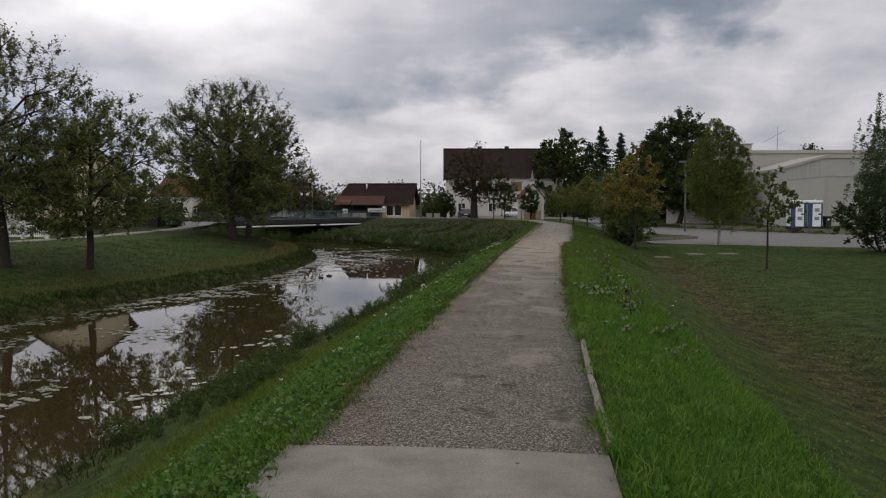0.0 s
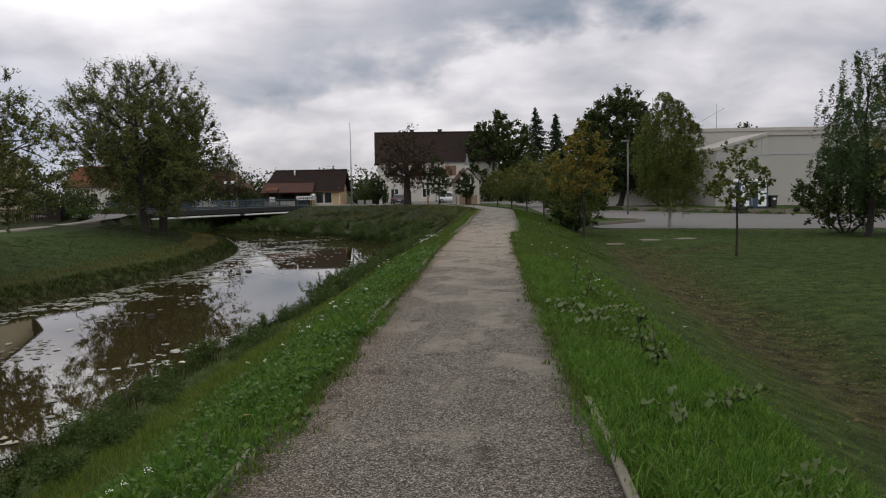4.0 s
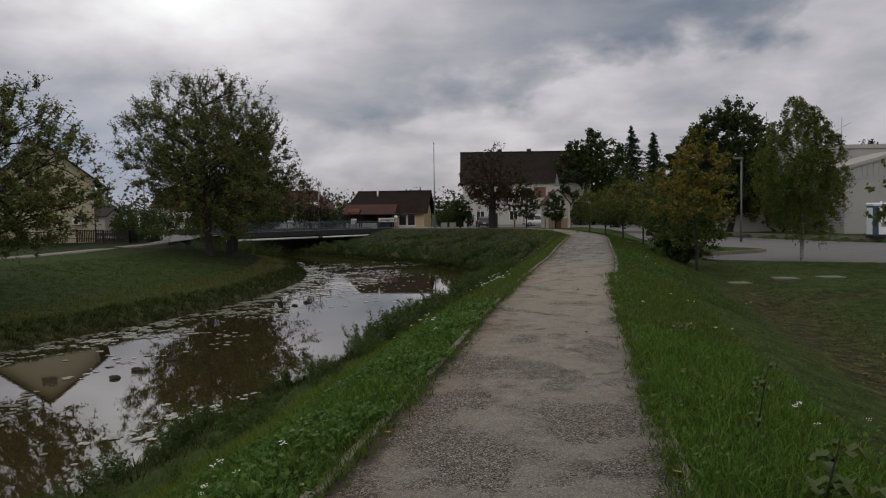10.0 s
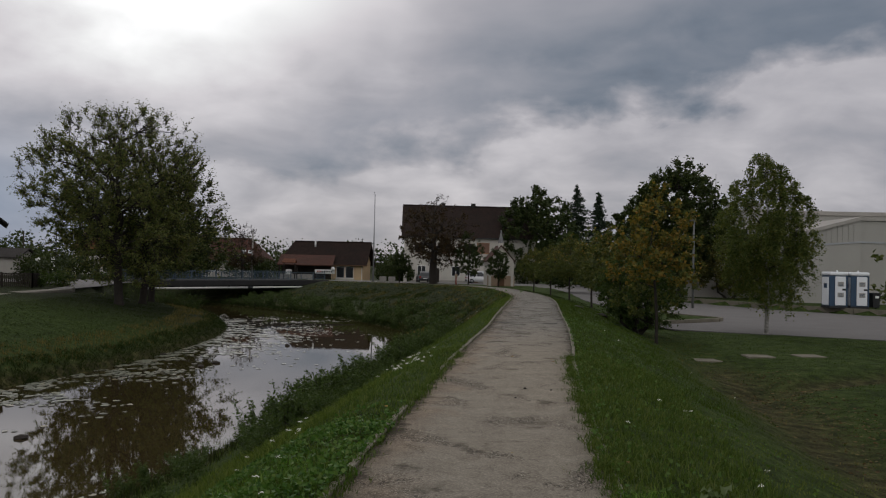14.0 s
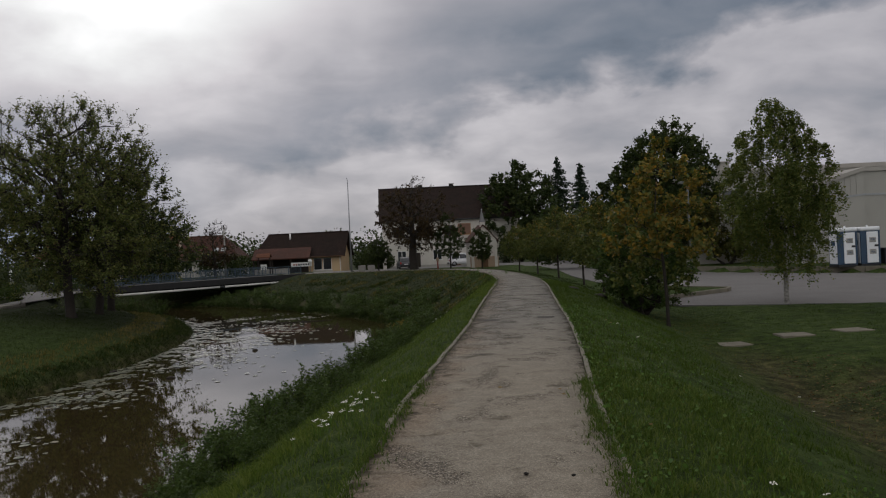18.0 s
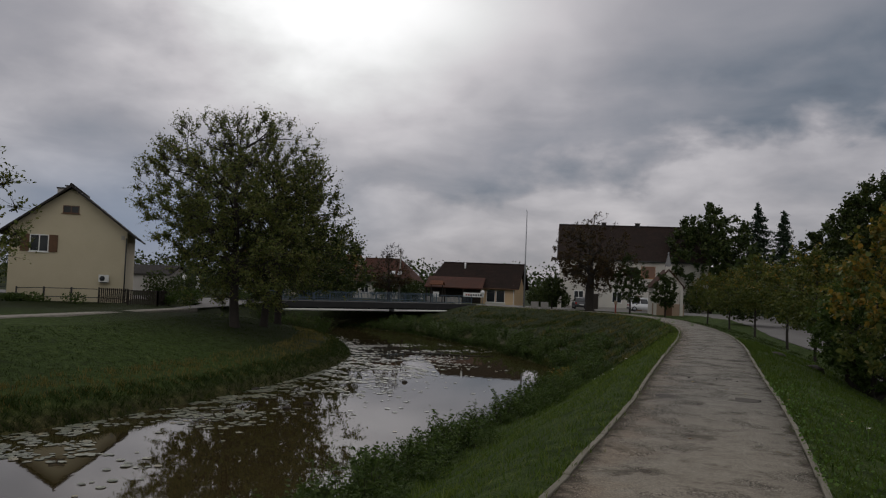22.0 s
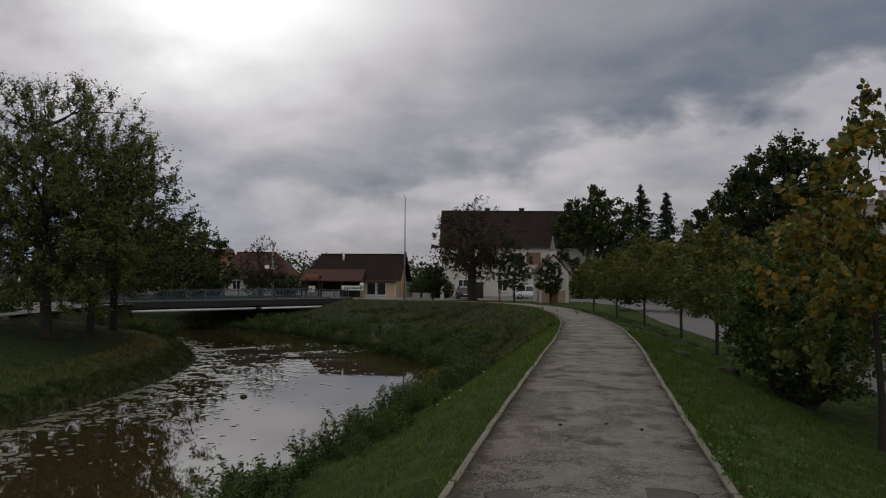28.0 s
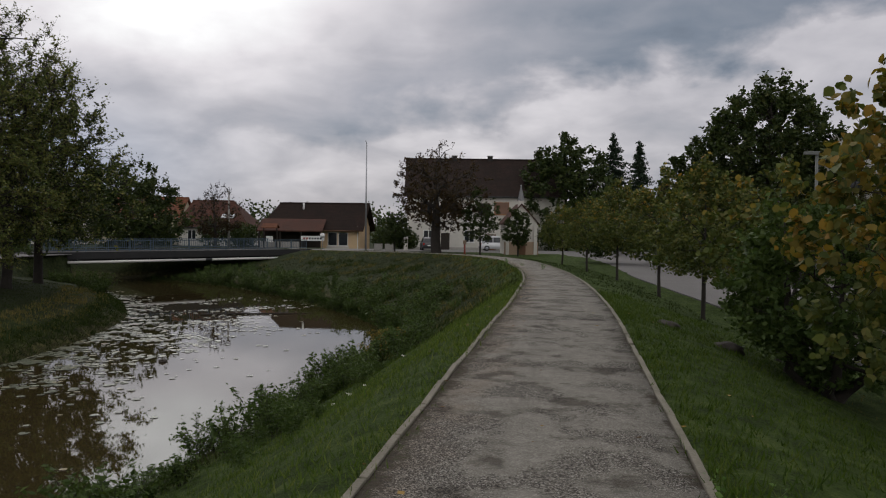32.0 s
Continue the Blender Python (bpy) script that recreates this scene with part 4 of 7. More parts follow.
def rod(name, parent, a, b, r, mat, sides=10, r2=None, label=""):
    bm = bmesh.new()
    a, b = Vector(a), Vector(b)
    d = b - a
    q = d.to_track_quat("Z", "Y").to_matrix().to_4x4()
    bmesh.ops.create_cone(bm, cap_ends=True, segments=sides, radius1=r, radius2=r if r2 is None else r2, depth=d.length,
                          matrix=Matrix.Translation((a + b) / 2) @ q)
    return part(name, bm, mat, parent, label, True)


def prism(bm, outline, y0, y1):
    """Pulls an outline in x, z along y."""
    a = [bm.verts.new((x, y0, z)) for x, z in outline]
    b = [bm.verts.new((x, y1, z)) for x, z in outline]
    bm.faces.new(a)
    bm.faces.new(b[::-1])
    for i in range(len(outline)):
        j = (i + 1) % len(outline)
        bm.faces.new((a[i], b[i], b[j], a[j]))
    return bm


def thing(name, x, y, z, label, category, rz=0.0, group="", kind=""):
    root = new(name)
    root.matrix_basis = pose(x, y, z, 0, 0, rz)
    return tagged(root, label, category, group, kind)


def window(parent, x, z, w, h, y, frame_mat, pane_mat, bars=1, shutter=None, out=-1, name="window", sill=True):
    """A window in a wall whose outer face lies at y; out: the way it looks along y."""
    t = 0.07
    o = out
    fr = bmesh.new()
    y0, y1 = y + o * 0.03, y - o * 0.12
    for a, b, c, d in ((x - w / 2, x + w / 2, z + h / 2 - t, z + h / 2), (x - w / 2, x + w / 2, z - h / 2, z - h / 2 + t),
                       (x - w / 2, x - w / 2 + t, z - h / 2 + t, z + h / 2 - t), (x + w / 2 - t, x + w / 2, z - h / 2 + t, z + h / 2 - t)):
        box(fr, a, b, y0, y1, c, d)
    for i in range(bars):
        bx = x - w / 2 + w * (i + 1) / (bars + 1)
        box(fr, bx - t / 2, bx + t / 2, y0, y1, z - h / 2 + t, z + h / 2 - t)
    win = part(name, fr, frame_mat, parent)
    n = bars + 1
    for i in range(n):
        bm = box(bmesh.new(), x - w / 2 + w * i / n + t * 0.4, x - w / 2 + w * (i + 1) / n - t * 0.4, y + o * 0.004, y - o * 0.06, z - h / 2 + t * 0.8, z + h / 2 - t * 0.8)
        part("pane", bm, pane_mat, win)
    if sill:
        part("sill", box(bmesh.new(), x - w / 2 - 0.08, x + w / 2 + 0.08, y + o * 0.12, y - o * 0.02, z - h / 2 - 0.06, z - h / 2, 0.01), frame_mat, win)
    if shutter:
        for sx in (-1, 1):
            part("shutter", box(bmesh.new(), x + sx * (w / 2 + 0.02), x + sx * (w / 2 + w * 0.48), y + o * 0.07, y + o * 0.02, z - h / 2, z + h / 2, 0.012), shutter, win, "brown wooden shutter")
    return win


def roof_slab(parent, pts, mat, thick=0.16, name="roof"):
    """A tilted slab over four corners."""
    bm = bmesh.new()
    a = [bm.verts.new(p) for p in pts]
    b = [bm.verts.new((p[0], p[1], p[2] - thick)) for p in pts]
    bm.faces.new(a)
    bm.faces.new(b[::-1])
    n = len(pts)
    for i in range(n):
        j = (i + 1) % n
        bm.faces.new((a[i], b[i], b[j], a[j]))
    return part(name, bm, mat, parent)


def gable_house(root, w, d, eave, ridge, over, wall_mat, roof_mat, along="x", hip_l=0.0, hip_r=0.0, trim=None):
    """Walls with gables and a roof of two slopes; the ridge runs along x (or y). Front looks to -y."""
    if along == "x":
        W, D = w, d
        T = Matrix.Identity(4)
    else:
        W, D = d, w
        T = Matrix.Rotation(math.pi / 2, 4, "Z")
    hl, hr = hip_l, hip_r
    bm = bmesh.new()
    rise = (ridge - eave)
    outline = [(-D / 2, 0), (D / 2, 0), (D / 2, eave), (0, ridge - 0.12), (-D / 2, eave)]
    if hl or hr:
        outline = [(-D / 2, 0), (D / 2, 0), (D / 2, eave), (-D / 2, eave)]
    prism(bm, outline, -W / 2, W / 2)
    bmesh.ops.rotate(bm, verts=bm.verts, matrix=Matrix.Rotation(-math.pi / 2, 3, "Z"))
    bm.transform(T)
    part("wall", bm, wall_mat, root)
    s = rise / (D / 2)
    ez = eave - s * over + 0.1
    rz = ridge + 0.1
    x0, x1 = -W / 2 - over, W / 2 + over
    for sy in (-1, 1):
        ey = sy * (D / 2 + over)
        pts = [(x0, ey, ez), (x1, ey, ez), (x1 - hr, 0, rz), (x0 + hl, 0, rz)]
        roof_slab(root, [tuple(T @ Vector(p)) for p in pts], roof_mat)
    for sx, h in ((-1, hl), (1, hr)):
        if h:
            X = x0 if sx < 0 else x1
            pts = [(X, -D / 2 - over, ez), (X, D / 2 + over, ez), (X - sx * h, 0, rz)]
            roof_slab(root, [tuple(T @ Vector(p)) for p in pts], roof_mat)
    if trim is not None:
        for sy in (-1, 1):
            ey = sy * (D / 2 + over + 0.06)
            a, b = T @ Vector((x0, ey, ez - 0.12)), T @ Vector((x1, ey, ez - 0.12))
            rod("gutter", root, a, b, 0.07, trim, 8)
        # ridge tiles
        rod("ridge_cap", root, T @ Vector((x0 + hl, 0, rz + 0.02)), T @ Vector((x1 - hr, 0, rz + 0.02)), 0.11, roof_mat, 8)


def roof_tiles(name, a, b, c, rows=0.33, cols=0.25, bump=0.6):
    """Roof tiles: rows along the slope with a tone for each."""
    m, k, s, out = material(name)
    tc = k.n("ShaderNodeTexCoord").outputs["Object"]
    mp = k.n("ShaderNodeMapping", Rotation=(0, 0, 0))
    k.link(tc, mp.inputs[0])
    br = k.n("ShaderNodeTexBrick", Scale=1.0)
    br.inputs["Brick Width"].default_value, br.inputs["Row Height"].default_value = cols, rows * 0.75
    br.inputs["Mortar Size"].default_value = 0.02
    br.inputs["Color1"].default_value, br.inputs["Color2"].default_value, br.inputs["Mortar"].default_value = (*a, 1), (*b, 1), tuple(v * 0.4 for v in a) + (1,)
    k.link(tc, br.inputs["Vector"])
    n = k.noise(tc, 0.7, 5, 0.65)
    k.link(k.mix(k.m("MULTIPLY_ADD", n, 2.6, -1.0, clamp=True), br.outputs["Color"], (*c, 1)), s.inputs["Base Color"])
    s.inputs["Roughness"].default_value = 0.9
    s.inputs["Specular IOR Level"].default_value = 0.12
    bp = k.n("ShaderNodeBump", Strength=bump, Distance=0.04)
    k.link(br.outputs["Fac"], bp.inputs["Height"])
    bp.invert = True
    k.link(bp.outputs[0], s.inputs["Normal"])
    return m


M["roof_brown"] = roof_tiles("brown_tiles", (0.036, 0.022, 0.018), (0.025, 0.017, 0.014), (0.016, 0.013, 0.011))
M["roof_red"] = roof_tiles("red_tiles", (0.095, 0.042, 0.030), (0.075, 0.035, 0.026), (0.05, 0.03, 0.024))
M["roof_orange"] = roof_tiles("orange_tiles", (0.19, 0.075, 0.04), (0.145, 0.06, 0.033), (0.09, 0.046, 0.032))
M["roof_dark"] = roof_tiles("dark_tiles", (0.05, 0.045, 0.042), (0.04, 0.036, 0.034), (0.03, 0.028, 0.026))
M["plaster_white"] = plain("white_plaster", (0.58, 0.55, 0.50), (0.46, 0.435, 0.39), 0.8, 0.9, bump=0.15, grain=25)
M["plaster_cream"] = plain("cream_plaster", (0.52, 0.46, 0.33), (0.45, 0.39, 0.27), 0.5, 0.9, bump=0.15, grain=25)
M["plaster_yellow"] = plain("ochre_plaster", (0.62, 0.45, 0.27), (0.54, 0.39, 0.235), 0.6, 0.9, bump=0.15, grain=25)
M["plaster_grey"] = plain("grey_plaster", (0.38, 0.36, 0.33), (0.28, 0.265, 0.24), 0.6, 0.9, bump=0.15, grain=25)
M["hall_panel"] = plain("pale_metal_cladding", (0.35, 0.34, 0.31), (0.30, 0.29, 0.265), 0.4, 0.6, bump=0.08, grain=18)
M["white_paint"] = plain("white_paint", (0.75, 0.75, 0.73), (0.62, 0.62, 0.60), 1.5, 0.5, bump=0.05)
M["pipe_white"] = plain("pale_pipe_cladding", (0.66, 0.65, 0.62), (0.52, 0.51, 0.48), 0.7, 0.5, bump=0.1)
M["wood_brown"] = plain("brown_wood", (0.13, 0.065, 0.03), (0.08, 0.04, 0.02), 3, 0.7, bump=0.3)
M["wood_orange"] = plain("orange_wood", (0.34, 0.17, 0.07), (0.26, 0.12, 0.05), 3, 0.7, bump=0.3)
M["wood_dark"] = plain("dark_wood", (0.035, 0.027, 0.02), (0.02, 0.016, 0.012), 3, 0.85, bump=0.4)
M["metal_dark"] = plain("dark_metal", (0.035, 0.037, 0.04), (0.025, 0.026, 0.028), 2, 0.5, 0.3, bump=0.05)
M["metal_blue"] = plain("blue_painted_steel", (0.065, 0.10, 0.13), (0.045, 0.07, 0.095), 2, 0.5, 0.0, bump=0.05)
M["galv"] = plain("galvanised_steel", (0.35, 0.36, 0.37), (0.27, 0.28, 0.29), 3, 0.45, 0.7, bump=0.05)
M["lamp_grey"] = plain("weathered_lamp_paint", (0.13, 0.135, 0.125), (0.085, 0.09, 0.085), 3, 0.6, bump=0.05)
M["pole_concrete"] = plain("pole_concrete", (0.30, 0.285, 0.26), (0.21, 0.20, 0.18), 2, 0.9, bump=0.2)
M["spire_grey"] = plain("spire_sheet", (0.20, 0.20, 0.20), (0.13, 0.13, 0.135), 3, 0.6, bump=0.1)
M["deck"] = plain("dark_bridge_concrete", (0.03, 0.03, 0.03), (0.018, 0.018, 0.019), 1.2, 0.9, bump=0.3)
M["plastic_blue"] = plain("dark_blue_plastic", (0.025, 0.06, 0.11), (0.02, 0.045, 0.085), 2, 0.4, bump=0.03)
M["plastic_white"] = plain("white_plastic", (0.74, 0.76, 0.77), (0.66, 0.68, 0.70), 1.2, 0.4, bump=0.03)
M["black_plastic"] = plain("black_plastic", (0.015, 0.016, 0.018), (0.010, 0.011, 0.012), 2, 0.5, bump=0.05)
M["tyre"] = plain("tyre_rubber", (0.02, 0.02, 0.021), (0.012, 0.012, 0.013), 8, 0.85, bump=0.2)
M["red_paint"] = plain("faded_red_paint", (0.32, 0.06, 0.04), (0.22, 0.05, 0.035), 4, 0.6, bump=0.1)
M["buff_plaster"] = plain("buff_plaster", (0.36, 0.26, 0.18), (0.28, 0.20, 0.14), 1.0, 0.85, bump=0.1)


def glass(name, tint):
    m, k, s, out = material(name)
    pos = k.n("ShaderNodeNewGeometry").outputs["Position"]
    k.link(k.mix(k.noise(pos, 0.8, 3), (*tint, 1), tuple(t * 1.7 for t in tint) + (1,)), s.inputs["Base Color"])
    s.inputs["Roughness"].default_value = 0.08
    s.inputs["Specular IOR Level"].default_value = 0.6
    return m


def car_paint(name, col):
    m, k, s, out = material(name)
    pos = k.n("ShaderNodeTexCoord").outputs["Object"]
    k.link(k.mix(k.noise(pos, 2.0, 3), (*col, 1), tuple(c * 0.85 for c in col) + (1,)), s.inputs["Base Color"])
    s.inputs["Roughness"].default_value = 0.3
    s.inputs["Coat Weight"].default_value = 0.6
    return m


M["pane"] = glass("dark_window_glass", (0.015, 0.017, 0.02))
M["blind"] = plain("closed_roller_blind", (0.20, 0.115, 0.08), (0.165, 0.092, 0.062), 2, 0.7, bump=0.1)
M["car_white"] = car_paint("silver_white_car_paint", (0.62, 0.63, 0.64))
M["car_black"] = car_paint("black_car_paint", (0.02, 0.02, 0.023))
M["lens_red"] = plain("red_tail_light", (0.35, 0.02, 0.015), (0.25, 0.015, 0.01), 6, 0.25, bump=0.0)
M["lens_clear"] = plain("clear_head_light", (0.6, 0.62, 0.64), (0.5, 0.52, 0.54), 6, 0.2, bump=0.0)

# ---- buildings ----
FAR = -1.5
h = thing("house", 10.4, 144.2, FAR, "large white two-storey house with a steep brown tiled roof", "house")
gable_house(h, 20.0, 12.4, 7.3, 12.1, 0.45, M["plaster_white"], M["roof_brown"], "x", trim=M["metal_dark"])
for wx in (-7.6, -3.9, -0.2):
    window(h, wx, 5.4, 1.5, 1.5, -6.2, M["wood_brown"], M["pane"], 1)
window(h, 2.0, 5.5, 1.9, 1.6, -6.2, M["wood_orange"], M["blind"], 0)
window(h, -7.3, 1.9, 1.3, 1.5, -6.2, M["white_paint"], M["pane"], 1)
window(h, 3.2, 1.9, 1.3, 1.5, -6.2, M["wood_brown"], M["pane"], 1)
window(h, -2.1, 1.9, 1.3, 1.5, -6.2, M["white_paint"], M["pane"], 1)
boxed("door", h, -5.7, -4.6, -6.32, -6.1, 0, 2.3, M["wood_dark"], 0.02)
boxed("door", h, 0.3, 1.3, -6.32, -6.1, 0, 2.2, M["wood_brown"], 0.02)
for cx in (-4.0, 0.8):
    ch = boxed("chimney", h, cx - 0.33, cx + 0.33, -0.3, 0.3, 11.4, 12.62, M["roof_dark"], 0.02)
    boxed("chimney_cap", ch, cx - 0.4, cx + 0.4, -0.38, 0.38, 12.62, 12.7, M["pole_concrete"], 0.01)
boxed("plinth", h, -10.05, 10.05, -6.26, -6.2, 0, 0.5, M["plaster_grey"], 0.0)

h = thing("chapel", 12.55, 116.8, -1.16, "small white chapel with a red roof and pointed bell turret", "chapel", 3)
h.scale = (0.84, 0.84, 0.89)
gable_house(h, 3.7, 5.0, 3.7, 5.65, 0.25, M["plaster_white"], M["roof_red"], "y")
tur = boxed("turret", h, -0.33, 0.33, -2.23, -1.57, 5.0, 6.1, M["plaster_white"], 0.02)
part("spire", bmesh.ops.create_cone(sb := bmesh.new(), cap_ends=True, segments=8, radius1=0.42, radius2=0.03, depth=1.7, matrix=Matrix.Translation((0, -1.9, 6.9))) and sb, M["spire_grey"], tur, "grey sheet-metal spire")
part("ball", bmesh.ops.create_uvsphere(sb := bmesh.new(), u_segments=10, v_segments=8, radius=0.1, matrix=Matrix.Translation((0, -1.9, 7.72))) and sb, M["galv"], tur)
boxed("porch_base", h, -2.0, 2.0, -2.66, -2.52, 0, 1.5, M["buff_plaster"], 0.02, "buff plastered lower front wall")
for sx in (-1.65, 1.65):
    boxed("corner_pillar", h, sx - 0.2, sx + 0.2, -2.75, -2.5, 0, 3.4, M["plaster_white"], 0.02)
boxed("door", h, -0.5, 0.5, -2.72, -2.6, 0.02, 2.1, M["wood_brown"], 0.02)

h = thing("shop", -11.6, 142.7, FAR, "ochre single-storey shop with a brown tiled roof", "shop", -6)
gable_house(h, 12.4, 7.0, 3.0, 5.9, 0.7, M["plaster_yellow"], M["roof_brown"], "x", hip_l=1.6, trim=M["wood_brown"])
prism_bm = bmesh.new()
for v in ((6.15, -3.5, 2.95), (6.15, 3.5, 2.95), (6.15, 0, 5.75)):
    prism_bm.verts.new(v)
    prism_bm.verts.new((5.95, v[1], v[2]))
vv = list(prism_bm.verts)
prism_bm.faces.new((vv[0], vv[2], vv[4]))
prism_bm.faces.new((vv[5], vv[3], vv[1]))
part("gable_wall", prism_bm, M["plaster_yellow"], h)
window(h, 2.75, 1.35, 1.25, 1.75, -3.5, M["white_paint"], M["pane"], 0)
window(h, 4.15, 1.35, 1.25, 1.75, -3.5, M["white_paint"], M["pane"], 0)
boxed("window_parapet", h, 2.0, 4.9, -3.62, -3.5, 0, 0.45, M["plaster_white"], 0.01)
rod("roof_vent", h, (-1.8, -0.9, 4.9), (-1.8, -0.9, 6.05), 0.13, M["white_paint"])
boxed("lamp_box", h, 4.9, 5.3, -3.7, -3.5, 2.65, 2.85, M["metal_dark"], 0.02)
boxed("downpipe", h, 6.0, 6.1, -3.65, -3.55, 0, 3.0, M["white_paint"], 0.02)

h = thing("porch", -14.0, 138.2, FAR, "timber porch with a red-brown roof against the shop", "porch")
roof_slab(h, [(-4.3, -2.4, 2.4), (3.9, -2.4, 2.4), (3.9, 1.1, 3.9), (-4.3, 1.1, 3.9)], M["roof_red"], 0.14)
for px in (-4.0, -1.4, 1.2, 3.6):
    boxed("post", h, px - 0.09, px + 0.09, -2.3, -2.12, 0, 2.35, M["wood_dark"], 0.01)
# the porch's dark inside is put into this panel's colour
boxed("dark_backing", h, -4.1, 3.7, 0.9, 1.02, 0, 3.2, M["wood_dark"], 0.0)
boxed("low_wall", h, -4.0, 1.0, -2.28, -2.14, 0, 1.0, M["plaster_grey"], 0.01)

h = thing("signboard", -11.2, 135.3, FAR, "long white shop signboard with dark lettering on posts", "sign")
boxed("board", h, -1.45, 1.45, -0.05, 0.05, 1.15, 1.75, M["white_paint"], 0.01)
for i in range(7):
    boxed("lettering", h, -1.15 + i * 0.34, -0.92 + i * 0.34, -0.056, -0.052, 1.33, 1.56, M["red_paint"] if i < 2 else M["metal_dark"], 0.0)
for px in (-1.2, 1.2):
    rod("post", h, (px, 0, 0), (px, 0, 1.2), 0.04, M["metal_dark"])

h = thing("traffic_mirror", -9.95, 135.0, FAR, "round white traffic mirror on a steel post", "mirror")
rod("post", h, (0, 0, 0), (0, 0, 1.9), 0.04, M["galv"])
rod("disc", h, (0, -0.06, 1.85), (0, 0.0, 1.85), 0.3, M["white_paint"], 20)

h = thing("notice_shelter", -16.3, 134.5, FAR, "small roadside shelter with an orange tiled roof", "shelter")
roof_slab(h, [(-1.0, -0.8, 2.75), (1.0, -0.8, 2.75), (0.9, 0.1, 3.25), (-0.9, 0.1, 3.25)], M["roof_orange"], 0.1)
roof_slab(h, [(-1.0, 0.9, 2.75), (1.0, 0.9, 2.75), (0.9, 0.1, 3.25), (-0.9, 0.1, 3.25)], M["roof_orange"], 0.1)
for px in (-0.8, 0.8):
    boxed("post", h, px - 0.07, px + 0.07, 0.0, 0.14, 0, 2.8, M["wood_dark"], 0.01)
boxed("board", h, -0.5, 0.35, -0.05, 0.0, 0.95, 1.7, M["white_paint"], 0.01)

h = thing("house", -27.6, 154.0, FAR, "white house with a russet hipped roof and roof windows", "house")
gable_house(h, 9.5, 9.0, 3.0, 6.4, 0.5, M["plaster_white"], M["roof_red"], "x", hip_l=1.0, hip_r=3.4, trim=M["metal_dark"])
for wx in (-3.0, -0.8, 1.6):
    window(h, wx, 1.6, 1.2, 1.3, -4.5, M["white_paint"], M["pane"], 1)
for wx in (1.2, 2.3):
    bm = box(bmesh.new(), wx - 0.35, wx + 0.35, -0.06, 0.06, -0.4, 0.4, 0.01)
    bm.transform(Matrix.Translation((0, -3.2, 4.25)) @ Matrix.Rotation(radians(-53), 4, "X"))
    part("roof_window", bm, M["lens_clear"], h)
h = thing("house", -49.8, 152.5, FAR, "small pale house with a bright orange roof", "house")
gable_house(h, 7.4, 7.5, 4.2, 7.3, 0.4, M["plaster_white"], M["roof_orange"], "x", hip_l=1.4, hip_r=1.4, trim=M["metal_dark"])
window(h, -1.8, 2.0, 1.2, 1.4, -3.75, M["wood_brown"], M["pane"], 1)
window(h, 1.2, 2.0, 1.2, 1.4, -3.75, M["wood_brown"], M["pane"], 1)
h = thing("house", -40.0, 157.0, FAR, "long house with an orange tiled roof behind trees", "house")
gable_house(h, 12.5, 8.5, 4.0, 6.9, 0.4, M["plaster_cream"], M["roof_orange"], "x", trim=M["metal_dark"])
window(h, -3.5, 2.0, 1.2, 1.4, -4.25, M["white_paint"], M["pane"], 1)
window(h, 3.0, 2.0, 1.2, 1.4, -4.25, M["white_paint"], M["pane"], 1)
h = thing("shed", -52.0, 122.0, -1.2, "low dark shed with a flat gable roof", "shed")
gable_house(h, 7.5, 5.0, 2.4, 3.4, 0.4, M["plaster_grey"], M["roof_dark"], "x")

h = thing("house", -38.9, 86.45, -1.15, "cream two-storey house with its plain gable to the river", "house", 27)
gable_house(h, 8.5, 10.0, 5.75, 9.05, 0.75, M["plaster_cream"], M["roof_dark"], "y", trim=M["metal_dark"])
window(h, 0.0, 7.25, 1.2, 0.62, -5.0, M["wood_brown"], M["pane"], 1)
window(h, -2.15, 4.5, 1.35, 1.35, -5.0, M["white_paint"], M["pane"], 1, shutter=M["wood_brown"])
for cx, cy in ((-0.9, 0.6), (-1.9, 3.0)):
    ch = boxed("chimney", h, cx - 0.3, cx + 0.3, cy - 0.3, cy + 0.3, 7.6, 9.55, M["plaster_grey"], 0.02)
    boxed("chimney_cap", ch, cx - 0.38, cx + 0.38, cy - 0.38, cy + 0.38, 9.55, 9.65, M["metal_dark"], 0.01)
rod("downpipe", h, (4.2, -5.06, 0), (4.2, -5.06, 5.2), 0.05, M["metal_dark"])
ac = boxed("air_conditioner", h, 2.3, 3.05, -5.36, -5.04, 1.62, 2.2, M["white_paint"], 0.03, "white outdoor air-conditioner unit")
rod("fan_guard", ac, (2.58, -5.38, 1.9), (2.58, -5.35, 1.9), 0.2, M["metal_dark"], 18)
boxed("bracket", ac, 2.4, 2.95, -5.3, -5.0, 1.56, 1.61, M["metal_dark"], 0.0)
boxed("junction_box", h, 3.8, 4.05, -5.1, -5.0, 5.05, 5.4, M["plaster_grey"], 0.02)

# hall behind the parking area
h = thing("hall", 34.6, 74.0, -0.8, "white flat-roofed hall with a slanting parapet and pale cladding", "hall", -4)
bm = prism(bmesh.new(), [(-4.3, 0), (0.3, 0), (0.3, 6.25), (-4.3, 4.98)], 0, 9)
part("wall", bm, M["hall_panel"], h)
bm = prism(bmesh.new(), [(0.32, 0), (16, 0), (16, 6.2), (0.32, 6.2)], 0.4, 9)
part("wall", bm, M["hall_panel"], h)
bm = prism(bmesh.new(), [(-4.4, 4.94), (0.36, 6.26), (0.36, 6.52), (-4.4, 5.2)], -0.16, 9.1)
part("parapet", bm, M["plaster_grey"], h)
bm = prism(bmesh.new(), [(0.37, 6.22), (16.1, 6.22), (16.1, 6.5), (0.37, 6.5)], 0.26, 9.1)
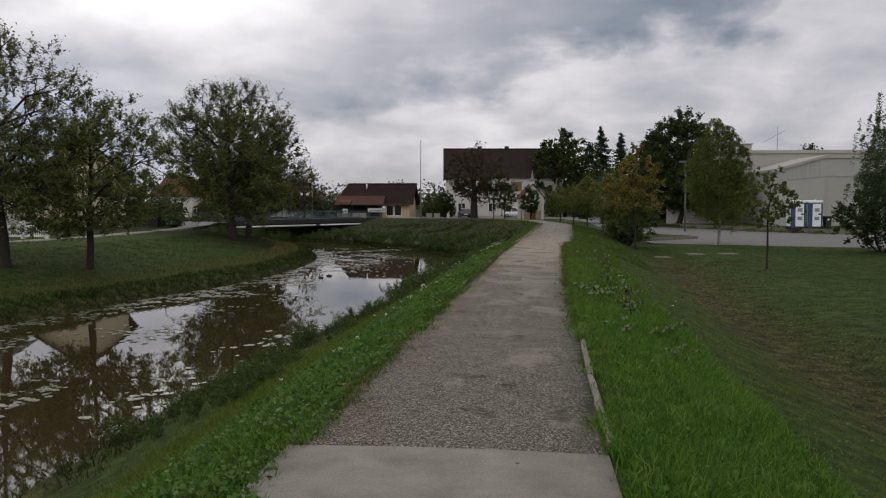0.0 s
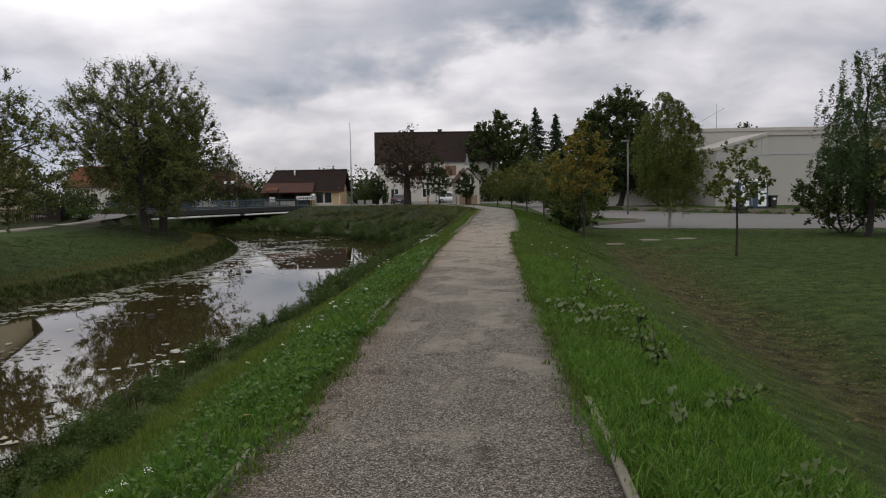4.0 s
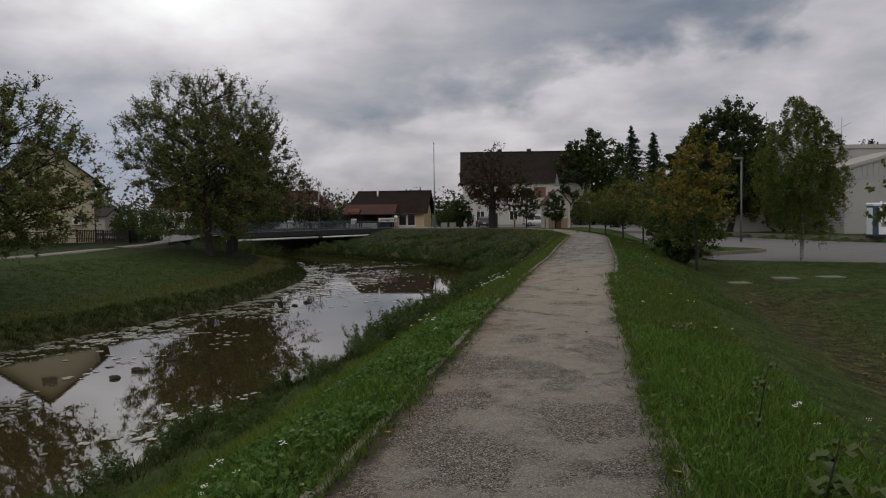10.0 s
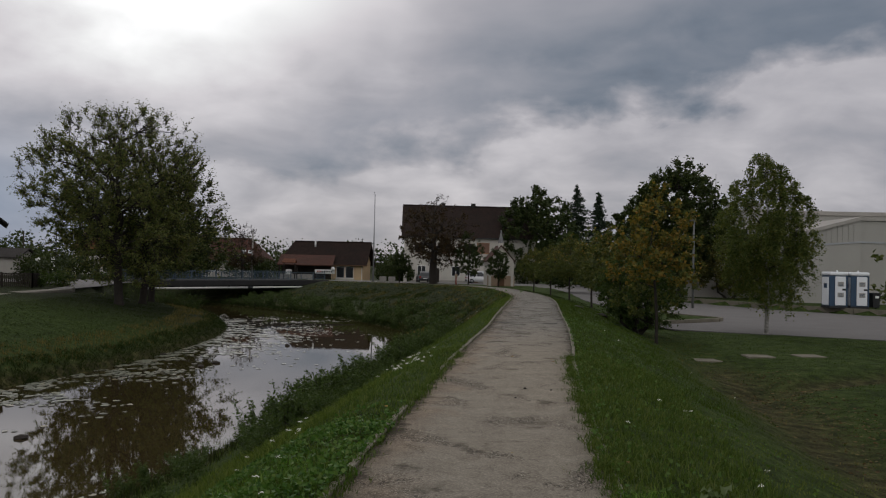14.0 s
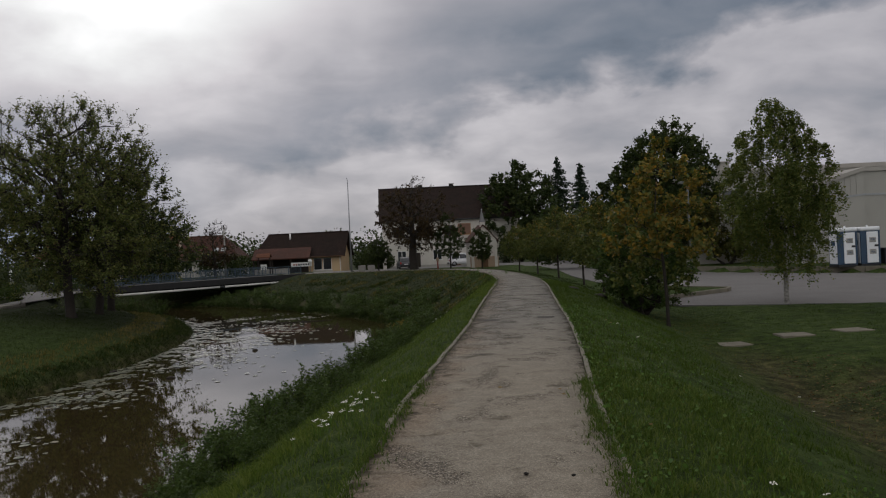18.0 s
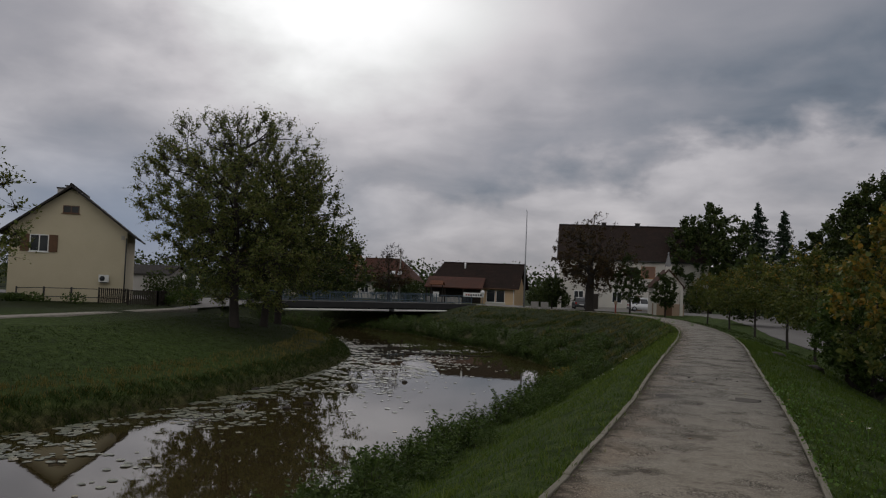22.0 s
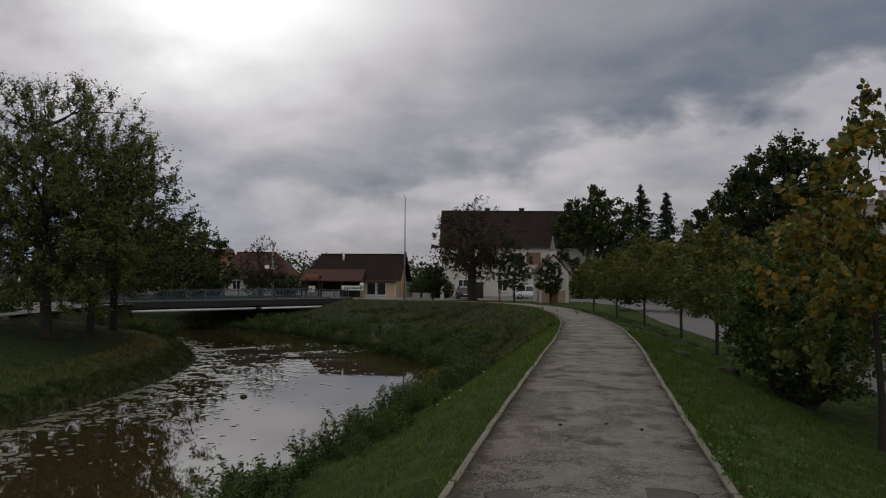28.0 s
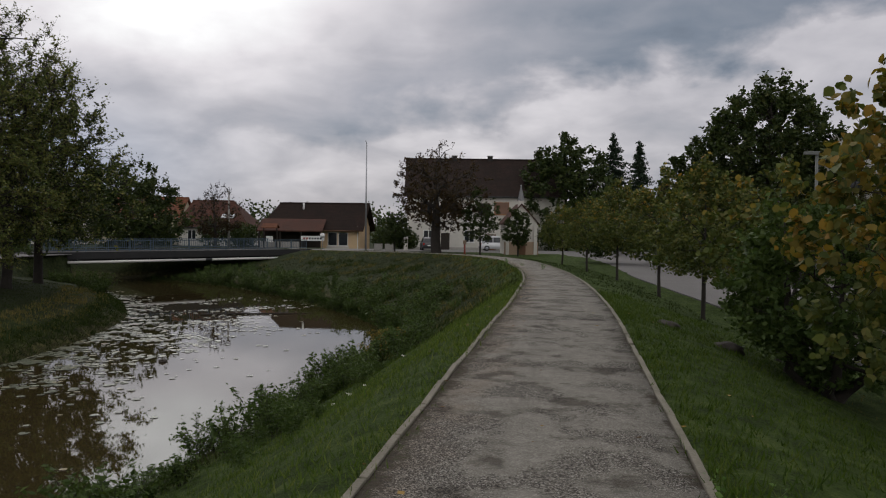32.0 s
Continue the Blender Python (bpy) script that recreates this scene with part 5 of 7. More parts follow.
part("parapet", bm, M["plaster_grey"], h)
part("band", prism(bmesh.new(), [(-4.3, 4.15), (0.34, 4.55), (0.34, 4.68), (-4.3, 4.28)], -0.05, 0.02), M["galv"], h)
boxed("band", h, 0.36, 16, 0.34, 0.42, 4.55, 4.68, M["galv"], 0.0)
for i in range(11):
    x = -4.2 + i * 0.4
    top = 6.2 + (x - 0.3) * 0.2765
    low = 4.6 + (x - 0.3) * 0.0855
    if top - low > 0.1:
        boxed("cladding_rib", h, x - 0.035, x + 0.035, -0.045, 0.0, low, top - 0.02, M["hall_panel"], 0.0)
boxed("wall", h, -7.5, 18, 9.05, 22, 0, 7.15, M["hall_panel"], 0.0)
boxed("roof_edge", h, -7.65, 18.1, 8.9, 22.1, 7.15, 7.5, M["plaster_grey"], 0.02)
window(h, -5.7, 5.35, 1.5, 0.8, 9.03, M["metal_dark"], M["pane"], 1)
for cx in (-5.2, -3.1):
    boxed("roof_stack", h, cx - 0.4, cx + 0.4, 12, 12.8, 7.4, 8.3, M["hall_panel"], 0.03)
    boxed("stack_cap", h, cx - 0.55, cx + 0.55, 11.85, 12.95, 8.3, 8.4, M["plaster_grey"], 0.02)
rod("antenna", h, (0.6, 14, 7.4), (0.6, 14, 10.4), 0.03, M["galv"])
rod("antenna", h, (-1.0, 14, 8.6), (1.4, 14, 9.9), 0.02, M["galv"])
rod("antenna", h, (-5.9, 15, 7.4), (-5.9, 15, 11.2), 0.03, M["galv"])
h = thing("wall", 26.0, 82.0, -0.8, "low grey wall under the dark trees", "wall", -8, kind="")
boxed("wall_body", h, -3.2, 3.4, 0, 0.3, 0, 1.7, M["plaster_grey"], 0.02)

# ---- bridge ----
A, B = Vector((-27.6, 102.2, 0)), Vector((-10.0, 121.0, 0))
L = (B - A).length
ang = math.degrees(math.atan2(B.y - A.y, B.x - A.x))
br = thing("bridge", A.x, A.y, -1.1, "road bridge with dark concrete edge beam and blue railings", "bridge", ang)
boxed("deck", br, -1.5, L + 1.2, 0.15, 7.2, -0.28, 0.0, M["deck"], 0.02)
boxed("edge_beam", br, -1.5, L + 1.2, -0.05, 0.5, -0.5, 0.12, M["deck"], 0.02)
boxed("edge_beam", br, -1.5, L + 1.2, 6.85, 7.4, -0.5, 0.12, M["deck"], 0.02)
for beam_y in (1.2, 3.6, 6.0):
    boxed("girder", br, -0.4, L + 0.6, beam_y - 0.25, beam_y + 0.25, -0.85, -0.28, M["deck"], 0.02)
for ax in (-1.6, L - 0.2):
    boxed("abutment", br, ax, ax + 1.6, 0.3, 7.0, -3.2, -0.28, M["deck"], 0.03)
for side in (0.12, 7.2):
    n = int(L / 1.75)
    for i in range(n + 1):
        x = -1.0 + (L + 1.6) * i / n
        boxed("railing_post", br, x - 0.035, x + 0.035, side - 0.035, side + 0.035, 0.1, 1.14, M["metal_blue"], 0.0)
    for z in (0.28, 1.1):
        boxed("railing_bar", br, -1.05, L + 0.65, side - 0.03, side + 0.03, z - 0.03, z + 0.03, M["metal_blue"], 0.0)
    bal = bmesh.new()
    for x in np.arange(-0.9, L + 0.5, 0.2):
        box(bal, x - 0.012, x + 0.012, side - 0.012, side + 0.012, 0.3, 1.08)
    tagged(part("baluster", bal, M["metal_blue"], br), kind="stuff")
pp = thing("pipe", A.x, A.y, -1.1, "thick pale insulated pipe hung along the bridge", "pipe", ang)
mid = L * 0.56
for a, b in ((1.2, mid - 0.35), (mid + 0.35, L - 0.3)):
    rod("pipe_run", pp, (a, -0.32, -0.74), (b, -0.32, -0.74), 0.11, M["pipe_white"], 14)
rod("pipe_joint", pp, (mid - 0.4, -0.32, -0.74), (mid + 0.4, -0.32, -0.74), 0.1, M["metal_dark"], 12)
for x in np.arange(2.0, L, 3.2):
    boxed("hanger", pp, x - 0.03, x + 0.03, -0.36, -0.05, -0.95, -0.48, M["metal_dark"], 0.0)

# ---- street things ----
def street_post(name, x, y, z, label, cat, height_, r0, r1, mat):
    t = thing(name, x, y, z, label, cat)
    rod("pole", t, (0, 0, -0.3), (0, 0, height_), r0, mat, 12, r1)
    return t


t = street_post("flagpole", -3.45, 123.0, -1.15, "tall thin grey mast at the road corner", "pole", 11.7, 0.11, 0.05, M["galv"])
rod("tip", t, (0, 0, 11.7), (-0.12, 0, 12.0), 0.03, M["galv"])
t = street_post("utility_pole", -22.6, 139.0, FAR, "concrete utility pole with a short lamp arm", "pole", 7.4, 0.16, 0.1, M["pole_concrete"])
rod("arm", t, (0, 0, 7.2), (-0.5, 0, 7.9), 0.04, M["galv"])
boxed("lamp_head", t, -1.0, -0.45, -0.1, 0.1, 7.85, 7.98, M["galv"], 0.02)
t = street_post("street_lamp", 21.0, 70.0, -1.13, "slim grey lamp post beside the road", "lamp post", 6.0, 0.085, 0.06, M["lamp_grey"])
boxed("lamp_head", t, -0.55, 0.1, -0.1, 0.1, 5.95, 6.1, M["lamp_grey"], 0.02)
t = street_post("street_lamp", -33.2, 96.0, -1.2, "dark street lamp with a curved arm behind the house", "lamp post", 5.8, 0.07, 0.05, M["metal_dark"])
rod("arm", t, (0, 0, 5.7), (0.7, 0, 6.25), 0.035, M["metal_dark"])
boxed("lamp_head", t, 0.65, 1.25, -0.1, 0.1, 6.2, 6.32, M["metal_dark"], 0.02)
for sx, sy, hh, kind in ((-40.0, 111.0, 2.5, 0), (-48.5, 124.0, 2.3, 1), (-54.2, 124.0, 2.0, 2), (-42.7, 113.0, 2.3, 2)):
    t = street_post("road_sign", sx, sy, -1.2, "white road sign on a thin steel post", "sign", hh, 0.035, 0.035, M["galv"])
    if kind == 0:
        for z in (1.0, 1.45, 1.85, 2.25):
            boxed("plate", t, -0.2 if z > 1.2 else -0.3, 0.2 if z > 1.2 else 0.3, -0.06, -0.04, z - 0.12, z + 0.12, M["white_paint"], 0.005)
    elif kind == 1:
        bm = prism(bmesh.new(), [(-0.42, 1.55), (0.42, 1.55), (0, 2.3)], -0.06, -0.04)
        part("plate", bm, M["white_paint"], t)
    else:
        rod("plate", t, (0, -0.06, hh - 0.2), (0, -0.04, hh - 0.2), 0.3, M["white_paint"], 20)
t = street_post("utility_pole", -53.0, 131.0, -1.2, "distant wooden utility pole", "pole", 6.0, 0.12, 0.09, M["wood_dark"])

t = thing("marker_post", 7.05, 113.0, -1.05, "short weathered red and ochre marker post", "post")
rod("shaft", t, (0, 0, -0.1), (0, 0, 0.95), 0.09, M["red_paint"])
boxed("head", t, -0.16, 0.16, -0.16, 0.16, 0.95, 1.35, M["buff_plaster"], 0.04)
for tub_x in (-2.2, -1.0):
    t = thing("planter", tub_x, 124.5, -1.14, "square concrete planter beside the road", "planter", group="planters")
    boxed("tub", t, -0.45, 0.45, -0.45, 0.45, 0, 0.75, M["pole_concrete"], 0.03)
    boxed("soil", t, -0.38, 0.38, -0.38, 0.38, 0.7, 0.77, M["wood_dark"], 0.0)
t = thing("gatepost", 0.75, 126.5, -1.13, "pale square gatepost by the road", "post")
boxed("shaft", t, -0.22, 0.22, -0.22, 0.22, 0, 1.5, M["plaster_white"], 0.02)
boxed("cap", t, -0.28, 0.28, -0.28, 0.28, 1.5, 1.58, M["pole_concrete"], 0.02)


def toilet_cabin(x, y, z, n):
    t = thing("toilet_cabin", x, y, z, "white and dark blue portable toilet cabin with closed door", "toilet", -3, "toilet cabins")
    w, d, hh = 1.12, 1.15, 2.12
    boxed("base", t, -w / 2 - 0.03, w / 2 + 0.03, -d / 2 - 0.03, d / 2 + 0.03, 0, 0.14, M["black_plastic"], 0.02)
    boxed("body", t, -w / 2, w / 2, -d / 2 + 0.02, d / 2, 0.14, hh, M["plastic_blue"], 0.03)
    dr = boxed("door", t, -0.22, 0.46, -d / 2 - 0.04, -d / 2 + 0.02, 0.2, hh - 0.06, M["plastic_white"], 0.03, "white ribbed door")
    for z0 in (1.42, 0.72):
        boxed("door_panel", dr, -0.08, 0.32, -d / 2 - 0.06, -d / 2 - 0.04, z0, z0 + 0.3, M["hall_panel"], 0.01)
        for i in range(3):
            boxed("vent_slot", dr, -0.02, 0.26, -d / 2 - 0.066, -d / 2 - 0.062, z0 + 0.05 + i * 0.08, z0 + 0.08 + i * 0.08, M["plastic_blue"], 0.0)
    boxed("latch", dr, 0.22, 0.44, -d / 2 - 0.07, -d / 2 - 0.04, 1.16, 1.28, M["black_plastic"], 0.01)
    side = boxed("side_panel", t, -w / 2 - 0.03, -w / 2, -d / 2 + 0.12, d / 2 - 0.12, 0.2, hh - 0.1, M["plastic_white"], 0.01)
    boxed("label_plate", side, -w / 2 - 0.038, -w / 2 - 0.031, -0.25, 0.2, 1.3, 1.6, M["plastic_blue"], 0.0)
    boxed("corner_post", t, w / 2 - 0.08, w / 2 + 0.02, -d / 2 - 0.03, -d / 2 + 0.08, 0.14, hh, M["plastic_blue"], 0.02)
    bm = bmesh.new()
    box(bm, -w / 2 - 0.04, w / 2 + 0.04, -d / 2 - 0.05, d / 2 + 0.04, hh, hh + 0.24, 0.09)
    part("roof", bm, M["plastic_white"], t, "domed white roof", True)
    rod("vent_pipe", t, (w / 2 - 0.2, d / 2 - 0.15, hh + 0.1), (w / 2 - 0.2, d / 2 - 0.15, hh + 0.34), 0.05, M["plastic_white"])
    return t


toilet_cabin(29.35, 67.2, -0.79, 0)
toilet_cabin(30.72, 67.12, -0.79, 1)
t = thing("wheelie_bin", 31.9, 67.0, -0.79, "black wheeled rubbish bin with its lid shut", "bin")
bm = bmesh.new()
box(bm, -0.27, 0.27, -0.3, 0.3, 0.08, 0.98, 0.03)
for v in bm.verts:
    s_ = 0.8 + 0.2 * v.co.z
    v.co.x *= s_
    v.co.y *= s_
part("tub", bm, M["black_plastic"], t)
boxed("lid", t, -0.31, 0.31, -0.36, 0.33, 0.98, 1.05, M["black_plastic"], 0.02)
boxed("label_plate", t, -0.1, 0.12, -0.31, -0.29, 0.7, 0.84, M["white_paint"], 0.0)
for sx in (-0.26, 0.26):
    rod("wheel", t, (sx - 0.03, 0.26, 0.1), (sx + 0.03, 0.26, 0.1), 0.1, M["tyre"], 14)


def car(x, y, z, rz, paint, label, van=False, lights="lens_red"):
    t = thing("car", x, y, z, label, "car", rz)
    W = 1.7
    low = [(-2.0, 0.32), (-1.97, 0.62), (-1.9, 0.86), (-0.95, 0.95), (0.0, 0.93), (0.9, 0.93), (1.75, 0.76), (2.0, 0.6), (2.02, 0.32)]
    bm = bmesh.new()
    rows = []
    for s in (-1, -0.86, 0.86, 1):
        yy = s * W / 2
        inset = 0.0 if abs(s) < 1 else 0.05
        rows.append([bm.verts.new((px * (1 - inset * 0.3), yy, 0.24 if i in (0, len(low) - 1) else pz - inset)) for i, (px, pz) in enumerate(low)])
    for a, b in zip(rows[:-1], rows[1:]):
        for i in range(len(low) - 1):
            bm.faces.new((a[i], a[i + 1], b[i + 1], b[i]))
        bm.faces.new((a[0], b[0], b[-1], a[-1]))
    bm.faces.new(rows[0])
    bm.faces.new(rows[-1][::-1])
    part("body", bm, paint, t, "", True)
    top = [(-1.88, 0.88), (-1.62, 1.38), (-1.2, 1.5), (0.0, 1.5), (0.3, 1.42), (1.05, 0.93)] if not van else [(-1.98, 0.88), (-1.9, 1.62), (-1.5, 1.75), (0.4, 1.72), (0.7, 1.6), (1.3, 0.93)]
    bm = bmesh.new()
    rows = []
    for s in (-1, 1):
        rows.append([bm.verts.new((px, s * (W / 2 - 0.06 - 0.22 * (pz - 0.88)), pz)) for px, pz in top])
    for i in range(len(top) - 1):
        bm.faces.new((rows[0][i], rows[0][i + 1], rows[1][i + 1], rows[1][i]))
    bm.faces.new(rows[0])
    bm.faces.new(rows[1][::-1])
    part("cabin", bm, paint, t, "", False)
    hi = 1.36 if not van else 1.55
    for s in (-1, 1):
        for x0, x1, k0, k1 in ((-1.58, -0.62, 0.06, 0.0), (-0.55, 0.62, 0.0, 0.5)):
            bm = bmesh.new()
            p = [(x0 + (0 if k0 == 0 else 0), 0.97), (x1, 0.97), (x1 - k1 * 0.9, hi), (x0 + k0 * 2.5, hi)]
            vs = [bm.verts.new((px, s * (W / 2 - 0.055 - 0.22 * (pz - 0.88)), pz)) for px, pz in p]
            vb = [bm.verts.new((v.co.x, v.co.y - s * 0.03, v.co.z)) for v in vs]
            bm.faces.new(vs)
            bm.faces.new(vb[::-1])
            part("side_window", bm, M["pane"], t)
        for wx in (-1.28, 1.28):
            wheel = rod("wheel", t, (wx, s * (W / 2 - 0.2), 0.31), (wx, s * (W / 2 + 0.01), 0.31), 0.31, M["tyre"], 20)
            rod("rim", wheel, (wx, s * (W / 2 - 0.02), 0.31), (wx, s * (W / 2 + 0.02), 0.31), 0.19, M["galv"], 16)
        boxed("headlight", t, 1.72, 1.93, s * 0.55 - 0.16, s * 0.55 + 0.16, 0.6, 0.76, M["lens_clear"], 0.03)
        boxed("tail_light", t, -1.98, -1.86, s * 0.68 - 0.1, s * 0.68 + 0.1, 0.62, 0.86, M[lights], 0.02)
        boxed("mirror", t, 0.55, 0.72, s * (W / 2 + 0.1) - 0.08, s * (W / 2 + 0.1) + 0.08, 0.95, 1.08, paint, 0.03)
    for x0, z0, x1, z1 in ((1.0, 0.97, 0.36, 1.38), (-1.86, 0.97, -1.66, 1.32)) if not van else ((1.26, 0.97, 0.78, 1.54), (-1.985, 0.97, -1.93, 1.55)):
        bm = bmesh.new()
        vs = [bm.verts.new((px + (0.015 if x0 > 0 else -0.015), sy * (0.66 - 0.12 * (pz > 1.2)), pz + 0.012)) for px, pz, sy in ((x0, z0, -1), (x0, z0, 1), (x1, z1, 1), (x1, z1, -1))]
        bm.faces.new(vs)
        part("windscreen" if x0 > 0 else "rear_window", bm, M["pane"], t)
    boxed("bumper", t, 1.9, 2.06, -0.8, 0.8, 0.28, 0.5, M["black_plastic"], 0.04)
    boxed("bumper", t, -2.05, -1.9, -0.8, 0.8, 0.28, 0.5, M["black_plastic"], 0.04)
    boxed("number_plate", t, -2.065, -2.055, -0.26, 0.26, 0.52, 0.63, M["white_paint"], 0.0)
    return t


car(3.3, 127.5, -1.12, 96, M["car_black"], "black car parked before the large house")
car(11.2, 128.0, -1.12, 4, M["car_white"], "silver van parked behind the chapel", True)


# ---- fences on the far bank ----
def fence_run(name, pts, label, hh, step, mat, boards):
    t = thing(name, 0, 0, 0, label, "fence")
    pts = [Vector(p) for p in pts]
    for a, b in zip(pts[:-1], pts[1:]):
        n = max(1, int((b - a).length / step))
        for i in range(n + 1):
            p = a.lerp(b, i / n)
            z = z_at(p.x, p.y)
            boxed("post", t, p.x - 0.05, p.x + 0.05, p.y - 0.05, p.y + 0.05, z - 0.1, z + hh, mat, 0.0)
            if i < n:
                q = a.lerp(b, (i + 1) / n)
                zq = z_at(q.x, q.y)
                for f in (0.35, 0.92):
                    rod("rail", t, (p.x, p.y, z + hh * f), (q.x, q.y, zq + hh * f), 0.028, mat, 6)
                if boards:
                    m = int((q - p).length / 0.14)
                    for j in range(m):
                        r = p.lerp(q, (j + 0.5) / m)
                        boxed("board", t, r.x - 0.05, r.x + 0.05, r.y - 0.08, r.y - 0.055, z + 0.08, z + hh * 0.98, mat, 0.0)
    return t


fence_run("fence", [(-42, 80.2, 0), (-33.2, 81.0, 0)], "low dark metal rail fence before the cream house", 1.15, 2.0, M["metal_dark"], False)
fence_run("fence", [(-33.2, 81.0, 0), (-29.0, 82.2, 0), (-29.8, 85.5, 0)], "dark boarded fence at the corner of the garden", 1.2, 1.6, M["wood_dark"], True)
t = thing("balustrade", -31.0, 59.2, -1.25, "white concrete balustrade fence along the footway", "fence", 3)
for px in (-3.2, -1.5, 0.2, 1.9):
    post = boxed("post", t, px - 0.14, px + 0.14, -0.14, 0.14, -0.1, 1.15, M["white_paint"], 0.02)
    boxed("cap", post, px - 0.19, px + 0.19, -0.19, 0.19, 1.15, 1.23, M["white_paint"], 0.02)
for px in (-3.2, -1.5, 0.2):
    boxed("rail", t, px + 0.16, px + 1.54, -0.07, 0.07, 0.88, 1.0, M["white_paint"], 0.01)
    boxed("rail", t, px + 0.16, px + 1.54, -0.07, 0.07, 0.12, 0.28, M["white_paint"], 0.01)
    for i in range(8):
        bx = px + 0.27 + i * 0.165
        b = rod("baluster", t, (bx, 0, 0.26), (bx, 0, 0.9), 0.045, M["white_paint"], 8)
for wx, wy in ((-36.5, 60.0),):
    hh = thing("house", -40.5, 66.0, -1.2, "white house half hidden behind walnut trees", "house")
    gable_house(hh, 8.5, 8.0, 4.6, 7.4, 0.5, M["plaster_white"], M["roof_brown"], "y", trim=M["metal_dark"])
    window(hh, 1.6, 2.0, 1.3, 1.3, -4.0, M["wood_brown"], M["pane"], 1)
    window(hh, -1.6, 2.0, 1.3, 1.3, -4.0, M["wood_brown"], M["pane"], 1)

# concrete covers in the lawn
for sx, sy, r_ in ((11.0, 40.2, 3), (12.75, 40.4, -2), (14.5, 40.7, 4)):
    t = thing("drain_cover", sx, sy, z_at(sx, sy), "flat pale concrete cover lying in the lawn", "cover", r_, "drain covers")
    boxed("slab", t, -0.42, 0.42, -0.35, 0.35, -0.12, 0.03, M["kerb"], 0.02)

# kerb beside the far side of the road
def kerb_line(pts, z, group, h0=0.32, w=0.14):
    pts = [Vector((*p, 0)) for p in pts]
    root = thing("kerb", 0, 0, 0, "grey concrete road kerb", "kerb", group=group, kind="structure")
    for a, b in zip(pts[:-1], pts[1:]):
        d = (b - a)
        n = max(1, int(d.length / 2.0))
        for i in range(n):
            p, q = a.lerp(b, i / n), a.lerp(b, (i + 1) / n - 0.006)
            u = (q - p).normalized()
            bm = box(bmesh.new(), 0, (q - p).length, -w / 2, w / 2, 0, h0, 0.015)
            bm.transform(Matrix.Translation((p.x, p.y, z)) @ Matrix.Rotation(math.atan2(u.y, u.x), 4, "Z"))
            part("kerbstone", bm, M["kerb"], root)


kerb_line([(60, 52), (40, 60), (31.5, 64.3), (27.3, 70), (23.6, 80), (22.6, 92)], -1.15, "road kerbs", 0.4)
kerb_line([(13.4, 53.4), (17.6, 56.4), (18.1, 57.2), (15.4, 62)], -1.15, "road kerbs", 0.2)

# ---- edging of the path ----
GRID = gz.reshape(ny, nx)


def zs(x, y):
    """Heights by the grid of the ground."""
    i = np.clip(np.searchsorted(gx, x) - 1, 0, nx - 2)
    j = np.clip(np.searchsorted(gy, y) - 1, 0, ny - 2)
    u, w = (x - gx[i]) / (gx[i + 1] - gx[i]), (y - gy[j]) / (gy[j + 1] - gy[j])
    return (GRID[j, i] * (1 - u) + GRID[j, i + 1] * u) * (1 - w) + (GRID[j + 1, i] * (1 - u) + GRID[j + 1, i + 1] * u) * w


FINE = smooth_line(PATH_LINE, 0.1)
FT = np.gradient(FINE, axis=0)
FT /= np.linalg.norm(FT, axis=1)[:, None]
FN = np.stack([FT[:, 1], -FT[:, 0]], 1)
ARC = np.concatenate([[0], np.cumsum(np.linalg.norm(np.diff(FINE, axis=0), axis=1))])


def beside(s, lateral):
    """Places at an arc length and a distance to the right of the middle of the path."""
    x, y = np.interp(s, ARC, FINE[:, 0]), np.interp(s, ARC, FINE[:, 1])
    nx_, ny_ = np.interp(s, ARC, FN[:, 0]), np.interp(s, ARC, FN[:, 1])
    return x + nx_ * lateral, y + ny_ * lateral


edging = thing("kerb", 0, 0, 0, "weathered concrete edging stones along both path sides", "kerb", kind="structure")
stone = bmesh.new()
box(stone, -0.495, 0.495, -0.028, 0.028, -0.2, 0.0, 0.01)
stone_me = bpy.data.meshes.new("kerbstone")
stone.to_mesh(stone_me)
stone.free()
stone_me.materials.append(M["kerb"])
rk = random.Random(4)
for side in (-1, 1):
    for i in range(int(ARC[-1]) - 1):
        s = i + 0.5
        y_mid = float(np.interp(s, ARC, FINE[:, 1]))
        x, y = beside(s, side * (1.01 if side > 0 else float(np.interp(y_mid, *LEFT_EDGE)) + 0.03))
        if y < 4.9:
            continue
        x2, y2 = beside(s + 0.3, side * (1.01 if side > 0 else float(np.interp(y_mid, *LEFT_EDGE)) + 0.03))
        # flush or overgrown nearby, better seen further on
        sunk = rk.uniform(-0.045, -0.02) if y < 27 else rk.uniform(-0.015, 0.0)
        if side < 0 and 9 < y < 13:
            sunk = -0.07
        if (side > 0 and 5 < y < 9.5) or (side < 0 and (13 < y < 24)):
            sunk = rk.uniform(-0.008, 0.008)
        ob = new("kerbstone", stone_me)
        ob.parent = edging
        ob.matrix_basis = pose(float(x), float(y), float(np.interp(y, *PATH_Z)) + 0.045 + sunk, rk.uniform(-2, 2), rk.uniform(-0.6, 0.6), math.degrees(math.atan2(y2 - y, x2 - x)) + rk.uniform(-1, 1))


